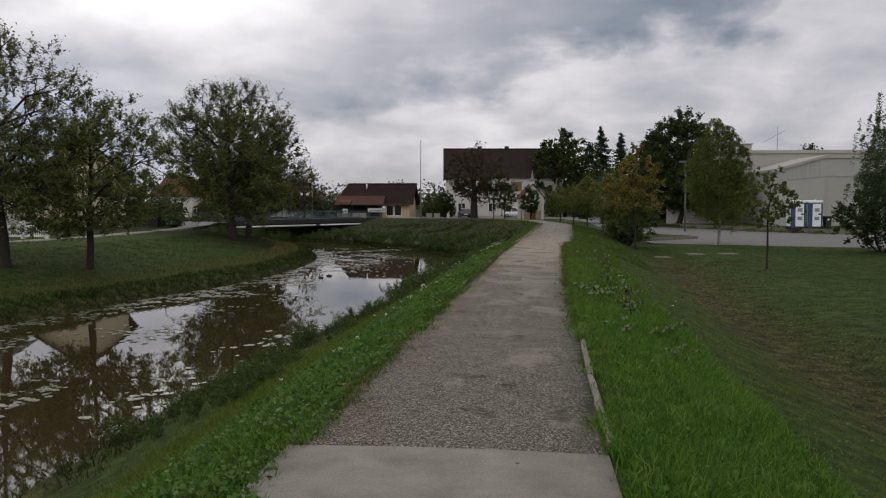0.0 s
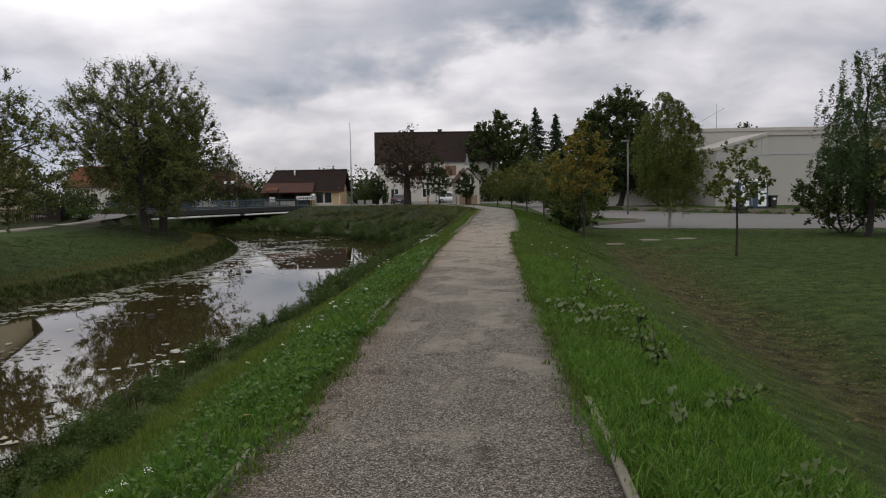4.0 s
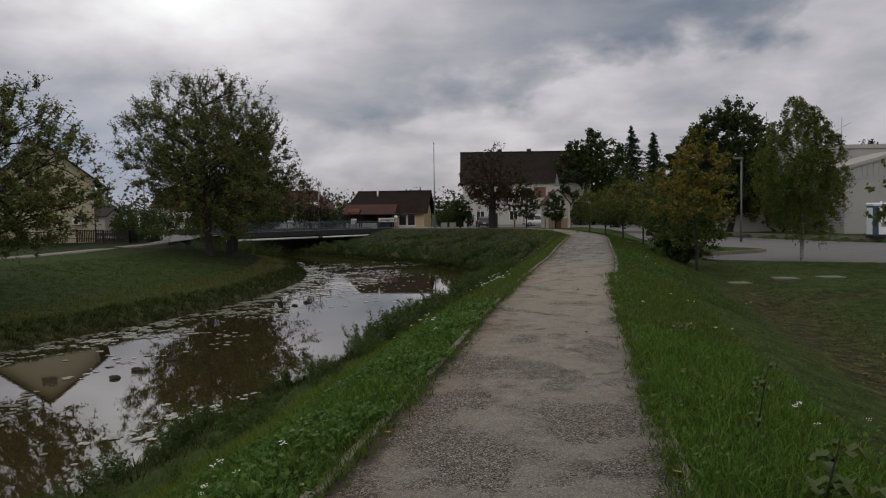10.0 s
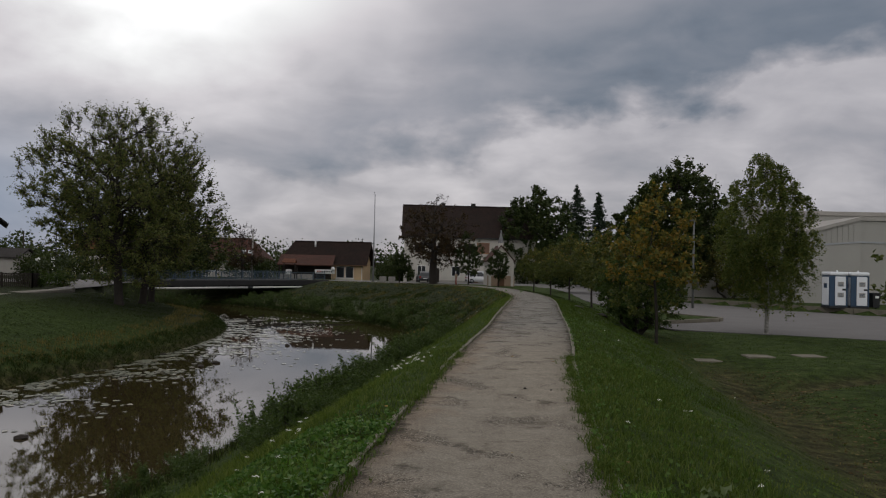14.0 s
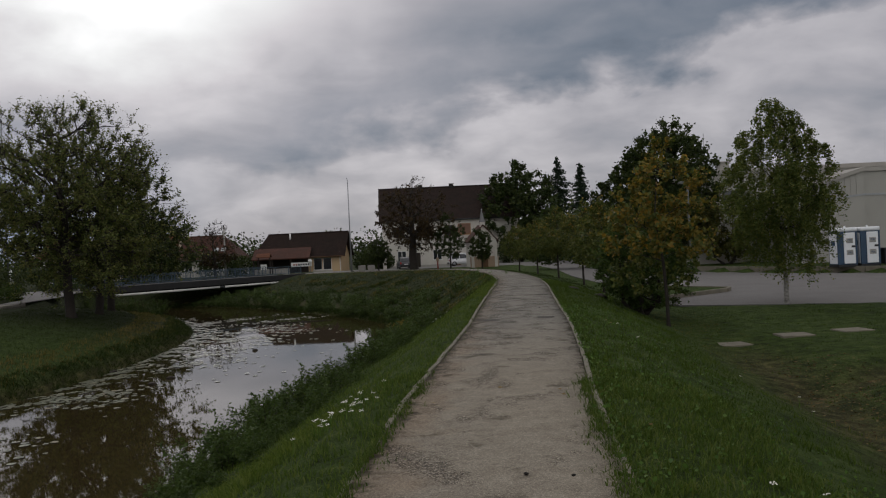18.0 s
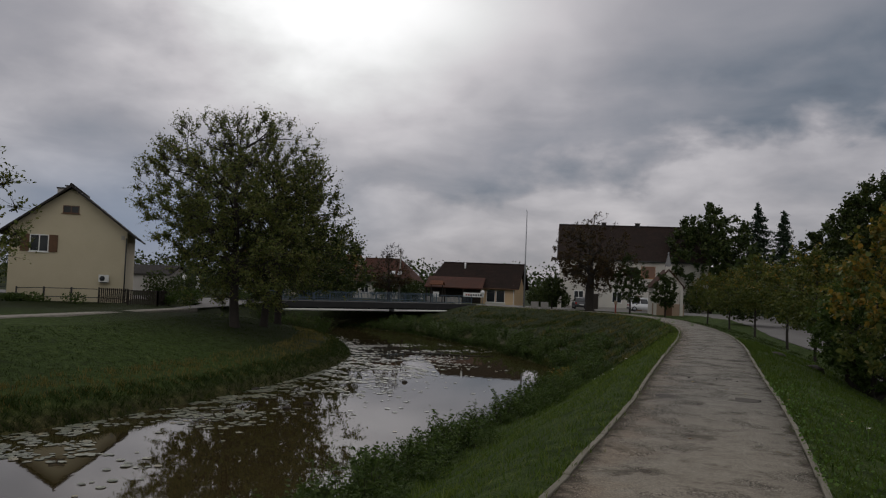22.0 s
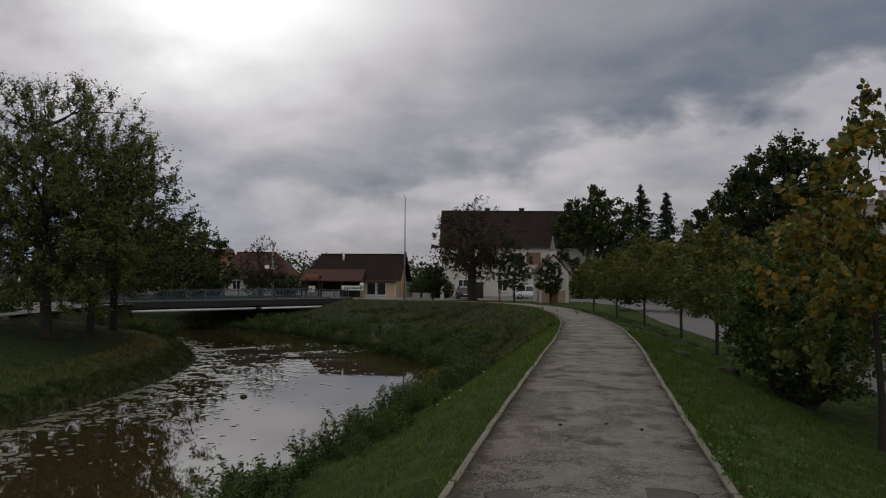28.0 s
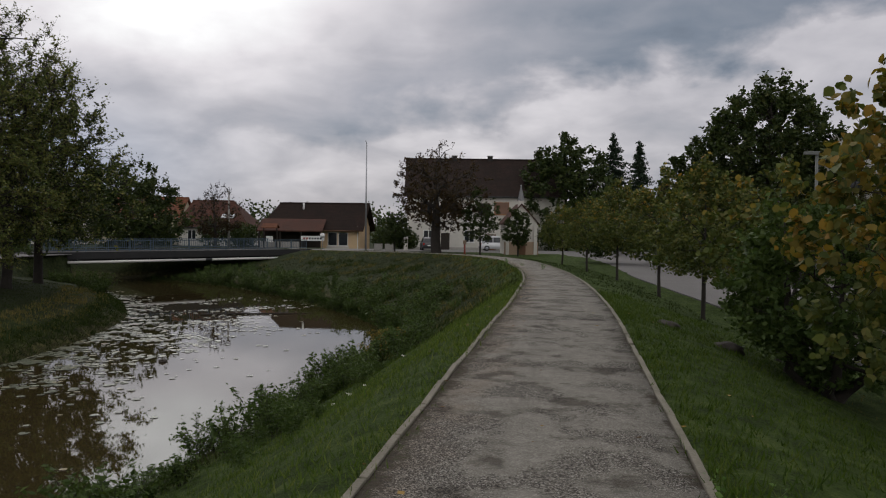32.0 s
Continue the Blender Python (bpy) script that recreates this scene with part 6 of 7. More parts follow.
# ---- grass ----
def blades(p, hgt, wid, rng, lean=0.45, far=False):
    """Bent tapering blades, three triangles each, or one where they stay far off."""
    n = len(p)
    a = rng.uniform(0, 6.283, n)
    side = np.stack([np.cos(a), np.sin(a), np.zeros(n)], 1) * (wid / 2)[:, None]
    b = rng.uniform(0, 6.283, n)
    bend = np.stack([np.cos(b), np.sin(b), np.zeros(n)], 1) * (hgt * rng.uniform(0.1, 1.0, n) * lean)[:, None]
    up = np.zeros((n, 3))
    up[:, 2] = hgt
    m = p + up * 0.58 + bend * 0.3
    t = p + up * (1 - 0.12 * lean) + bend
    if far:
        v = np.stack([p - side * 1.2, p + side * 1.2, t], 1).reshape(-1, 3)
        return v, np.arange(n * 3).reshape(-1, 3)
    v = np.stack([p - side, p + side, m + side * 0.75, m - side * 0.75, t], 1).reshape(-1, 3)
    i = np.arange(n)[:, None] * 5
    return v, np.concatenate([i + np.array([0, 1, 2]), i + np.array([0, 2, 3]), i + np.array([3, 2, 4])])


def tufts(x, y, per, spread, rng):
    """Spreads each place into a tuft."""
    n = len(x)
    xx = np.repeat(x, per) + rng.normal(scale=spread, size=n * per)
    yy = np.repeat(y, per) + rng.normal(scale=spread, size=n * per)
    return xx, yy


def grass(name, x, y, low, high, width, mat, label, seed, lean=0.5, sink=0.01, far=False):
    rng = np.random.default_rng(seed)
    z = zs(x, y)
    # none on paving, little on the worn earth of swale and ditch
    chance = np.random.default_rng(seed + 500).uniform(size=len(x))
    lat = x - 0.143 * y + 0.4 - 0.06 * np.maximum(y - 25, 0)
    worn = 0.9 * np.exp(-((lat - 4.75 + 0.45 * wob(x, y, 1.9, 5.0)) / 0.75) ** 2) * (y < 39)
    worn = np.maximum(worn, 0.9 * np.exp(-((y - 0.4545 * x - 29.75 + 0.2 * wob(x, y, 2.3)) / 0.5) ** 2) * (x > 9.5) * (x < 18))
    dry = (z > WATER_Z - 0.05) & (chance > worn) & ~inside(x, y, ROAD_RIGHT) & ~inside(x, y, ROAD_LEFT)
    x, y, z = x[dry], y[dry], z[dry]
    hgt = rng.uniform(low, high, len(x)) * (0.75 + 0.5 * (wob(x, y, 2.3, 3.0) * 0.5 + 0.5))
    v, f = blades(np.stack([x, y, z - sink], 1), hgt, width * rng.uniform(0.6, 1.4, len(x)), rng, lean, far)
    return tagged(new(name, raw_mesh(name, v, f, mat)), label, "grass", kind="stuff")


rng = np.random.default_rng(7)


def s_of(y):
    return float(np.interp(y, FINE[:, 1], ARC)) if y < 88 else ARC[-1]


def verge(n, y0, y1, near_, far_, side, power=1.6):
    s = rng.uniform(s_of(y0), s_of(y1), n)
    lat = near_ + (far_ - near_) * rng.uniform(0, 1, n) ** power
    lat = lat + (0.08 * np.sin(s * 2.3) * np.sin(s * 0.9 + 1) + 0.06 * np.sin(s * 7.1) * np.sin(s * 3.7)) * (lat < 1.6) * (s < s_of(30))
    if side > 0:
        lat = lat + 0.08 * (s < s_of(9.5)) * (lat < 2)
    else:
        lat = lat - 0.08 * (lat < 2)
    return beside(s, side * lat)


x, y = tufts(*verge(6300, 2.4, 12, 0.97, 2.6, 1, 1.2), 9, 0.05, rng)
grass("grass", x, y, 0.04, 0.15, 0.008, M["fresh_blade"], "lush long grass on the lawn side of the path", 1, 1.1)
x, y = tufts(*verge(2600, 11, 21, 0.97, 2.6, 1, 1.2), 8, 0.055, rng)
grass("grass", x, y, 0.04, 0.14, 0.009, M["fresh_blade"], "lush grass thinning out along the crest", 27, 1.1)
x, y = tufts(*verge(5000, 11.5, 30, 0.97, 2.6, 1, 1.2), 8, 0.055, rng)
grass("grass", x, y, 0.04, 0.12, 0.009, M["grass_blade"], "rough green grass on the crest beside the path", 15, 1.1)
x, y = tufts(*verge(3000, 3, 27, 2.4, 5.4, 1, 1.0), 7, 0.07, rng)
grass("grass", x, y, 0.015, 0.05, 0.010, M["slope_blade"], "short yellow-green grass on the slope to the lawn", 16, 0.8)
x, y = tufts(*verge(1800, 26, 46, 2.4, 5.4, 1, 1.0), 7, 0.07, rng)
grass("grass", x, y, 0.02, 0.06, 0.010, M["lawn_blade"], "short dark grass on the further slope to the lawn", 24, 0.8, far=True)
x, y = tufts(*verge(3400, 28, 56, 1.08, 4.0, 1), 6, 0.06, rng)
grass("grass", x, y, 0.04, 0.12, 0.013, M["lawn_blade"], "green verge grass beside the further path", 2, 0.9, far=True)
x, y = tufts(*verge(4600, 2.4, 14, 0.97, 3.2, -1, 1.3), 8, 0.05, rng)
grass("grass", x, y, 0.03, 0.11, 0.008, M["fresh_blade"], "lush grass on the river side of the path", 3, 1.1)
x, y = tufts(*verge(1500, 13, 22, 1.0, 3.4, -1, 1.3), 8, 0.055, rng)
grass("grass", x, y, 0.03, 0.12, 0.009, M["fresh_blade"], "lush grass thinning out on the river side", 28, 1.1)
x, y = tufts(*verge(4400, 12.5, 30, 1.0, 4.5, -1, 1.3), 7, 0.055, rng)
grass("grass", x, y, 0.03, 0.12, 0.009, M["grass_blade"], "green grass on the river side of the path", 17, 1.1)
x, y = tufts(*verge(4200, 2.4, 32, 2.2, 5.6, -1, 1.0), 7, 0.08, rng)
grass("grass", x, y, 0.06, 0.2, 0.011, M["slope_blade"], "long yellow-green grass on the slope to the river", 19, 1.2)
x, y = tufts(*verge(4400, 28, 60, 1.06, 5.0, -1), 6, 0.06, rng)
grass("grass", x, y, 0.03, 0.11, 0.012, M["grass_blade"], "green bank grass beside the further path", 4, 0.9, far=True)
x, y = tufts(*verge(2800, 4, 60, 4.0, 9.5, -1, 1.0), 6, 0.09, rng)
grass("grass", x, y, 0.06, 0.18, 0.014, M["grass_blade"], "rough grass on the slope to the water", 5, far=True)
x, y = tufts(*verge(8000, 6, 56, 5.2, 17, 1, 1.0), 4, 0.09, rng)
grass("grass", x, y, 0.02, 0.06, 0.022, M["lawn_blade"], "short mown grass of the lawn", 6, far=True)
x, y = tufts(*verge(600, 6, 50, 4.4, 6.2, 1, 1.0), 6, 0.10, rng)
grass("grass", x, y, 0.02, 0.07, 0.012, M["dry_blade"], "dry yellowed grass in the swale", 7)
x, y = tufts(*verge(5500, 56, 112, 1.1, 9.5, -1, 1.0), 6, 0.12, rng)
grass("grass", x, y, 0.04, 0.15, 0.024, M["bank_blade"], "rough grass on the far curve of the bank", 8, far=True)
x, y = verge(3000, 60, 112, 3.0, 10.5, -1, 0.7)
some = wob(x, y, 0.9, 6.0) + 0.5 * wob(x, y, 2.4, 1.0) > 0.3
x, y = tufts(x[some], y[some], 11, 0.17, rng)
grass("grass", x, y, 0.12, 0.36, 0.035, M["deep_blade"], "dark tussocks of rank grass on the far curve of the bank", 25, 1.0, far=True)
x, y = tufts(*verge(1500, 44, 100, 1.06, 2.6, -1, 1.5), 7, 0.08, rng)
grass("grass", x, y, 0.04, 0.12, 0.02, M["slope_blade"], "brighter grass edging the further path", 29, 0.9, far=True)
x, y = verge(1300, 60, 112, 1.6, 9.0, -1, 1.0)
some = wob(x, y, 1.3, 9.0) > 0.25
x, y = tufts(x[some], y[some], 9, 0.15, rng)
grass("grass", x, y, 0.15, 0.4, 0.03, M["dry_blade"], "straw-coloured tussocks on the far curve of the bank", 26, 1.0, far=True)
x, y = tufts(*verge(1400, 56, 110, 1.15, 4.5, 1, 1.0), 6, 0.10, rng)
grass("grass", x, y, 0.03, 0.10, 0.026, M["deep_blade"], "grass between the further path and the road", 9, far=True)


# ragged tufts creeping over the edges of the paving
for side in (-1, 1):
    s = rng.uniform(s_of(5.5), s_of(29), 420)
    s = np.repeat(s, 5) + rng.normal(scale=0.10, size=420 * 5)
    lat = 0.99 - np.abs(rng.normal(scale=0.07, size=len(s))) * np.repeat(rng.uniform(0.2, 1.5, 420), 5)
    lat = lat - 0.06 * (side < 0)
    if side > 0:
        lat = lat + 0.2 * (s < s_of(9.6))
    x, y = tufts(*beside(s, side * lat), 5, 0.025, rng)
    grass("grass", x, y, 0.02, 0.085, 0.008, M["grass_blade"], "short ragged grass creeping over the path edge", 20 + side, 1.3, -0.015)


def along_bank(line, n, d0, d1, y0, y1, side, power=1.0):
    seg_ = np.linalg.norm(np.diff(line, axis=0), axis=1)
    arc = np.concatenate([[0], np.cumsum(seg_)])
    ok = (line[:, 1] > y0) & (line[:, 1] < y1)
    s = rng.uniform(arc[ok].min(), arc[ok].max(), n)
    px, py = np.interp(s, arc, line[:, 0]), np.interp(s, arc, line[:, 1])
    t = np.gradient(line, axis=0)
    t /= np.linalg.norm(t, axis=1)[:, None]
    nx_, ny_ = np.interp(s, arc, t[:, 1]) * side, -np.interp(s, arc, t[:, 0]) * side
    d = d0 + (d1 - d0) * rng.uniform(0, 1, n) ** power
    return px + nx_ * d, py + ny_ * d


x, y = tufts(*along_bank(BANK_LS, 2600, -0.1, 1.5, 28, 102, -1), 9, 0.10, rng)
grass("grass", x, y, 0.12, 0.34, 0.026, M["deep_blade"], "tall grass hanging over the far waterline", 10, 1.6, far=True)
x, y = tufts(*along_bank(BANK_LS, 1300, 0.8, 3.6, 28, 90, -1), 7, 0.12, rng)
grass("grass", x, y, 0.08, 0.25, 0.03, M["dry_blade"], "dry brownish grass above the far waterline", 11, far=True)
x, y = tufts(*along_bank(BANK_LS, 8500, 2.5, 11, 30, 92, -1), 5, 0.16, rng)
grass("grass", x, y, 0.03, 0.08, 0.026, M["deep_blade"], "dark green grass on the far bank", 12, far=True)
x, y = tufts(*along_bank(BANK_RS, 1500, 0.0, 1.6, 12, 100, 1), 8, 0.12, rng)
grass("grass", x, y, 0.12, 0.32, 0.022, M["bank_blade"], "tall grass at the near waterline", 13, 0.8, far=True)

x, y = tufts(*along_bank(BANK_RS, 1500, -0.1, 1.1, 66, 112, 1), 8, 0.12, rng)
grass("grass", x, y, 0.12, 0.4, 0.03, M["deep_blade"], "rank grass along the far waterline", 18, 1.2, far=True)

# low broad-leaved herbs in the verge
x, y = verge(46000, 2.4, 24, 0.98, 2.9, -1, 1.4)
lush = wob(x, y, 2.1, 4.0) + 0.6 * wob(x, y, 6.5, 2.0)
some = rng.uniform(-1.2, 0.9, len(x)) < lush
x, y, lush = x[some], y[some], lush[some]
z = zs(x, y) + rng.uniform(0.01, 0.075, len(x)) + 0.05 * np.clip(lush, 0, 1)
v, f = leaves(np.stack([x, y, z], 1), 0.036, rng, -0.15, 0.85)
tagged(new("herbs", raw_mesh("herbs", v, f, M["herb_leaf"])), "clumped clover and plantain leaves in the verge", "herbs", kind="stuff")
x, y = verge(5000, 4, 40, 1.0, 3.2, 1, 1.8)
z = zs(x, y) + rng.uniform(0.01, 0.10, len(x))
v, f = leaves(np.stack([x, y, z], 1), 0.034, rng, -0.15, 0.8)
tagged(new("herbs", raw_mesh("herbs", v, f, M["weed_leaf"])), "low herb leaves in the lawn-side verge", "herbs", kind="stuff")


# broad-leaved weeds
def broad_leaf(bm, base, yaw, length, rise, width):
    c, s = math.cos(yaw), math.sin(yaw)
    prev = None
    for i, (t, w) in enumerate(((0.0, 0.06), (0.25, 0.55), (0.5, 1.0), (0.75, 0.8), (1.0, 0.08))):
        r = length * t
        zc = base[2] + rise * math.sin(t * 2.0) - 0.25 * length * t * t
        row = []
        for k in (-1, 0, 1):
            o = k * w * width / 2
            row.append(bm.verts.new((base[0] + c * r - s * o, base[1] + s * r + c * o, zc + (0.12 * width if k else 0.0) + 0.02 * math.sin(i * 3 + k))))
        if prev:
            bm.faces.new((prev[0], prev[1], row[1], row[0]))
            bm.faces.new((prev[1], prev[2], row[2], row[1]))
        prev = row


rw = random.Random(12)
for k, (wy, lat, tall, big) in enumerate([(8.7, 2.0, 0, 0.7), (9.6, 1.55, 0, 0.8), (10.4, 2.0, 0, 0.9), (11.2, 1.75, 1, 1.0), (12.1, 1.8, 1, 1.0), (12.9, 1.95, 0, 0.8), (13.0, 1.4, 0, 1.1), (13.6, 1.6, 0, 1.1),
                                         (14.1, 1.5, 0, 1.15), (14.4, 2.1, 0, 0.7), (15.3, 1.65, 1, 1.0), (15.5, 1.95, 0, 0.9), (16.9, 1.65, 1, 0.7), (21.0, 1.7, 0, 0.7)]):
    px, py = beside(s_of(wy), lat)
    w = thing("weed_plant", float(px), float(py), float(zs(np.array([px]), np.array([py]))[0]),
              "tall thin-stalked weed with pale broad leaves in the verge" if tall else "low clump of pale broad weed leaves in the verge", "weed", group="verge weeds")
    sway = (rw.uniform(-0.12, 0.12), rw.uniform(-0.08, 0.08))
    top = rw.uniform(0.42, 0.55) if tall else 0.16
    for j in range(rw.randint(7, 10) + 3 * tall):
        bm = bmesh.new()
        a0 = rw.uniform(0, 6.28)
        up_ = rw.uniform(0.12, 0.85) if tall else rw.uniform(0.3, 1.0)
        out_ = 0.0 if tall else rw.uniform(0.02, 0.2) * big
        at = (sway[0] * up_ + out_ * math.cos(a0), sway[1] * up_ + out_ * math.sin(a0), top * up_)
        long_ = rw.uniform(0.12, 0.22) * big * (1 - 0.45 * up_ * tall)
        broad_leaf(bm, at, a0 + rw.uniform(-0.6, 0.6), long_, rw.uniform(0.02, 0.07), long_ * rw.uniform(0.45, 0.6))
        part("leaf", bm, M["broad_leaf"], w, "", True)
    rod("stem", w, (0, 0, -0.02), (sway[0], sway[1], top), 0.008, M["stalk"], 6, 0.003)

# white flowering herbs
M["petal"] = plain("white_petal", (0.78, 0.77, 0.70), (0.70, 0.68, 0.58), 20, 0.7, bump=0)
for k, (fy, lat, n, sp) in enumerate([(8.5, -1.7, 5, 0.4), (13.5, -1.8, 9, 0.35), (15.5, -1.7, 10, 0.35), (20.5, -1.6, 6, 0.4), (27.0, -1.5, 6, 0.25), (28.0, -1.6, 30, 0.2), (24.5, -2.3, 10, 0.4), (45, -2.4, 5, 0.4), (17.0, 2.0, 8, 0.8), (24, 2.2, 9, 1.0), (33, 2.0, 8, 1.2)]):
    cx, cy = beside(s_of(fy), lat)
    fx_, fy_ = cx + rng.normal(scale=sp, size=n), cy + rng.normal(scale=sp * 1.3, size=n)
    dpath, _, _ = line_distance(fx_, fy_, PATH_S)
    bm = bmesh.new()
    for a, b in zip(fx_[dpath > 1.2], fy_[dpath > 1.2]):
        z = float(zs(np.array([a]), np.array([b]))[0])
        top = z + rng.uniform(0.08, 0.2)
        r = rng.uniform(0.004, 0.008)
        for fl in range(7):
            t0 = fl * 1.05
            ca, cb = (a, b) if fl == 0 else (a + 0.019 * math.cos(t0) * rng.uniform(0.7, 1.3), b + 0.019 * math.sin(t0) * rng.uniform(0.7, 1.3))
            cz = top + rng.uniform(-0.01, 0.008)
            ring = [bm.verts.new((ca + r * math.cos(t), cb + r * math.sin(t), cz)) for t in np.linspace(0, 6.283, 5, endpoint=False)]
            mid_ = bm.verts.new((ca, cb, cz + 0.006))
            for i in range(5):
                bm.faces.new((ring[i], ring[(i + 1) % 5], mid_)).material_index = 0
        q = [bm.verts.new((a + d, b, zz)) for d, zz in ((-0.003, z), (0.003, z), (0.002, top), (-0.002, top))]
        bm.faces.new(q).material_index = 1
    tagged(part("flowers", bm, [M["petal"], M["weed_leaf"]], None), "white yarrow flowers on thin stems in the grass", "flowers", kind="stuff")


# shrubs on the bank
def bank_shrub_mesh(seed, hgt, spread, mat, n=15, leaf=0.13):
    r = np.random.default_rng(seed)
    pts = []
    tubes = []
    for i in range(n):
        a = r.uniform(0, 6.283)
        tip = np.array([math.cos(a), math.sin(a), 0]) * r.uniform(0.2, 1) * spread
        tip[2] = hgt * r.uniform(0.55, 1.1)
        b0 = np.array([tip[0] * 0.25, tip[1] * 0.25, 0])
        m = (b0 + tip) / 2 + np.array([0, 0, hgt * 0.2])
        tubes.append(tube(np.array([b0, m, tip]), [0.008, 0.006, 0.002], 3))
        for t in np.linspace(0.2, 1, 10):
            p = (1 - t) ** 2 * b0 + 2 * t * (1 - t) * m + t * t * tip
            pts.append(p + r.normal(scale=0.055, size=(3, 3)))
    v, f = leaves(np.concatenate(pts), leaf, r, 0.1, 0.35)
    return raw_mesh("foliage", v, f, mat), joined(tubes)


variants = []
for k in range(5):
    me, (tv, tf) = bank_shrub_mesh(70 + k, 0.75 + 0.12 * k, 0.6 + 0.06 * k, M["hedge_leaf"])
    stem_me = bpy.data.meshes.new("stems")
    stem_me.from_pydata([tuple(q) for q in tv], [], tf)
    stem_me.materials.append(M["bark"])
    variants.append((me, stem_me))
ry = bank_shrub_mesh(90, 0.8, 0.8, M["yellow_leaf"])[0]


def place_shrub(x, y, k, s, yellow=False):
    t = thing("bank_shrub", float(x), float(y), float(zs(np.array([x]), np.array([y]))[0]) - 0.03,
              "yellowing low shrub on the river bank" if yellow else "low leafy green shrub on the river bank", "shrub", rk.uniform(0, 360), "bank shrubs")
    t.scale = (s, s, s * rk.uniform(0.85, 1.1))
    a = new("foliage", ry if yellow else variants[k][0])
    a.parent = t
    b = new("stem", variants[k][1])
    b.parent = t


x, y = along_bank(BANK_RS, 80, 0.3, 2.6, 36, 73, 1)
for i in range(len(x)):
    place_shrub(x[i], y[i], i % 5, rk.uniform(0.6, 1.05))


def shrub_belt(x, y, low, high, label, mat=None, step=1):
    """Many small bushes that run together."""
    vs, fs, o = [], [], 0
    for i in range(len(x)):
        me = variants[i % 5][0]
        co = np.empty(len(me.vertices) * 3, np.float32)
        me.vertices.foreach_get("co", co)
        co = co.reshape(-1, 3) * rk.uniform(low, high)
        fi = np.empty(len(me.polygons) * 3, np.int32)
        me.polygons.foreach_get("vertices", fi)
        a = rk.uniform(0, 6.28)
        z = float(zs(np.array([x[i]]), np.array([y[i]]))[0]) - 0.04
        vs.append(np.stack([co[:, 0] * math.cos(a) - co[:, 1] * math.sin(a) + x[i], co[:, 0] * math.sin(a) + co[:, 1] * math.cos(a) + y[i], co[:, 2] + z], 1))
        fi = fi.reshape(2, -1, 3) if step > 1 else fi.reshape(1, -1, 3)
        fs.append(fi[:, ::step].reshape(-1, 3) + o)
        o += len(co)
    tagged(new("bank_weeds", raw_mesh("bank_weeds", np.concatenate(vs), np.concatenate(fs), mat or M["hedge_leaf"])), label, "weeds", kind="stuff")


shrub_belt(*along_bank(BANK_RS, 190, 0.2, 4.2, 14, 62, 1, 1.2), 0.25, 0.62, "dense ferny weeds along the river slope")
shrub_belt(*along_bank(BANK_RS, 170, 0.3, 6.0, 70, 112, 1, 1.2), 0.2, 0.6, "rough dark weeds on the far curve of the bank", step=2)
shrub_belt(*along_bank(BANK_RS, 60, 0.5, 8.0, 70, 112, 1, 1.0), 0.2, 0.45, "fresh green weeds on the far curve of the bank", M["weed_leaf"], 2)
shrub_belt(*along_bank(BANK_RS, 45, 0.2, 6.0, 70, 112, 1, 1.0), 0.2, 0.5, "withered brown weeds on the far curve of the bank", M["dry_blade"], 2)
x, y = along_bank(BANK_RS, 120, 0.2, 4.6, 70, 110, 1, 1.7)
for i in range(len(x)):
    place_shrub(x[i], y[i], i % 5, rk.choice((0.5, 0.7, 0.9, 1.1, 1.3)))
for a, b in ((2.4, 65.2), (2.9, 67.0), (2.8, 69.0), (2.2, 71.5)):
    place_shrub(a, b, 1, 0.9, True)
x, y = along_bank(BANK_LS, 26, 0.3, 2.5, 84, 106, -1)
for i in range(len(x)):
    place_shrub(x[i], y[i], i % 5, rk.uniform(0.7, 1.2))

# ---- on the water ----
def lily_material():
    m, k, s, out = material("lily_pad")
    r = k.n("ShaderNodeNewGeometry").outputs["Random Per Island"]
    k.link(k.ramp(r, [(0, (0.07, 0.08, 0.05)), (0.5, (0.15, 0.165, 0.115)), (0.85, (0.24, 0.245, 0.18)), (1, (0.22, 0.18, 0.09))]), s.inputs["Base Color"])
    s.inputs["Roughness"].default_value = 0.32
    s.inputs["Specular IOR Level"].default_value = 0.6
    return m


M["lily"] = lily_material()
n = 190000
px, py = rng.uniform(-24, 3, n), rng.uniform(8, 100, n)
wet = inside(px, py, RIVER)
px, py = px[wet], py[wet]
dl_, _, _ = line_distance(px, py, BANK_LS)
dr_, _, _ = line_distance(px, py, BANK_RS)


def patchy(s, seed, low=0.1):
    return np.clip(low + 1.3 * wob(px, py, s, seed), 0, 1)


den = 0.55 * np.exp(-(dl_ / 1.5) ** 2)
den += 0.55 * np.clip((-7.6 - px) / 2.0, 0, 1) * np.clip((py - 40) / 5, 0, 1) * (py < 58) * patchy(0.7, 7.0, 0.25)
den += 0.22 * (px < -10.5) * np.clip((dl_ - 0.5) / 1.0, 0, 1) * (py <= 42) * patchy(0.55, 7.0, 0.1)
den += 0.22 * np.exp(-((dr_ - 0.8) / 1.1) ** 2) * (py < 36) * patchy(0.45, 2.0, 0.2)
den += 0.75 * np.exp(-(dl_ / 4.2) ** 2) * np.exp(-((py - 65) / 8) ** 2) * patchy(0.8, 4.0, 0.55)
den += 0.85 * np.exp(-((px + 8.2) / 3.0) ** 2) * np.exp(-((py - 75) / 5.0) ** 2) * patchy(0.9, 1.0, 0.6)
den += 0.40 * np.exp(-((px + 9.0) / 4.0) ** 2) * np.exp(-((py - 86) / 4.5) ** 2) * patchy(0.8, 5.0, 0.1)
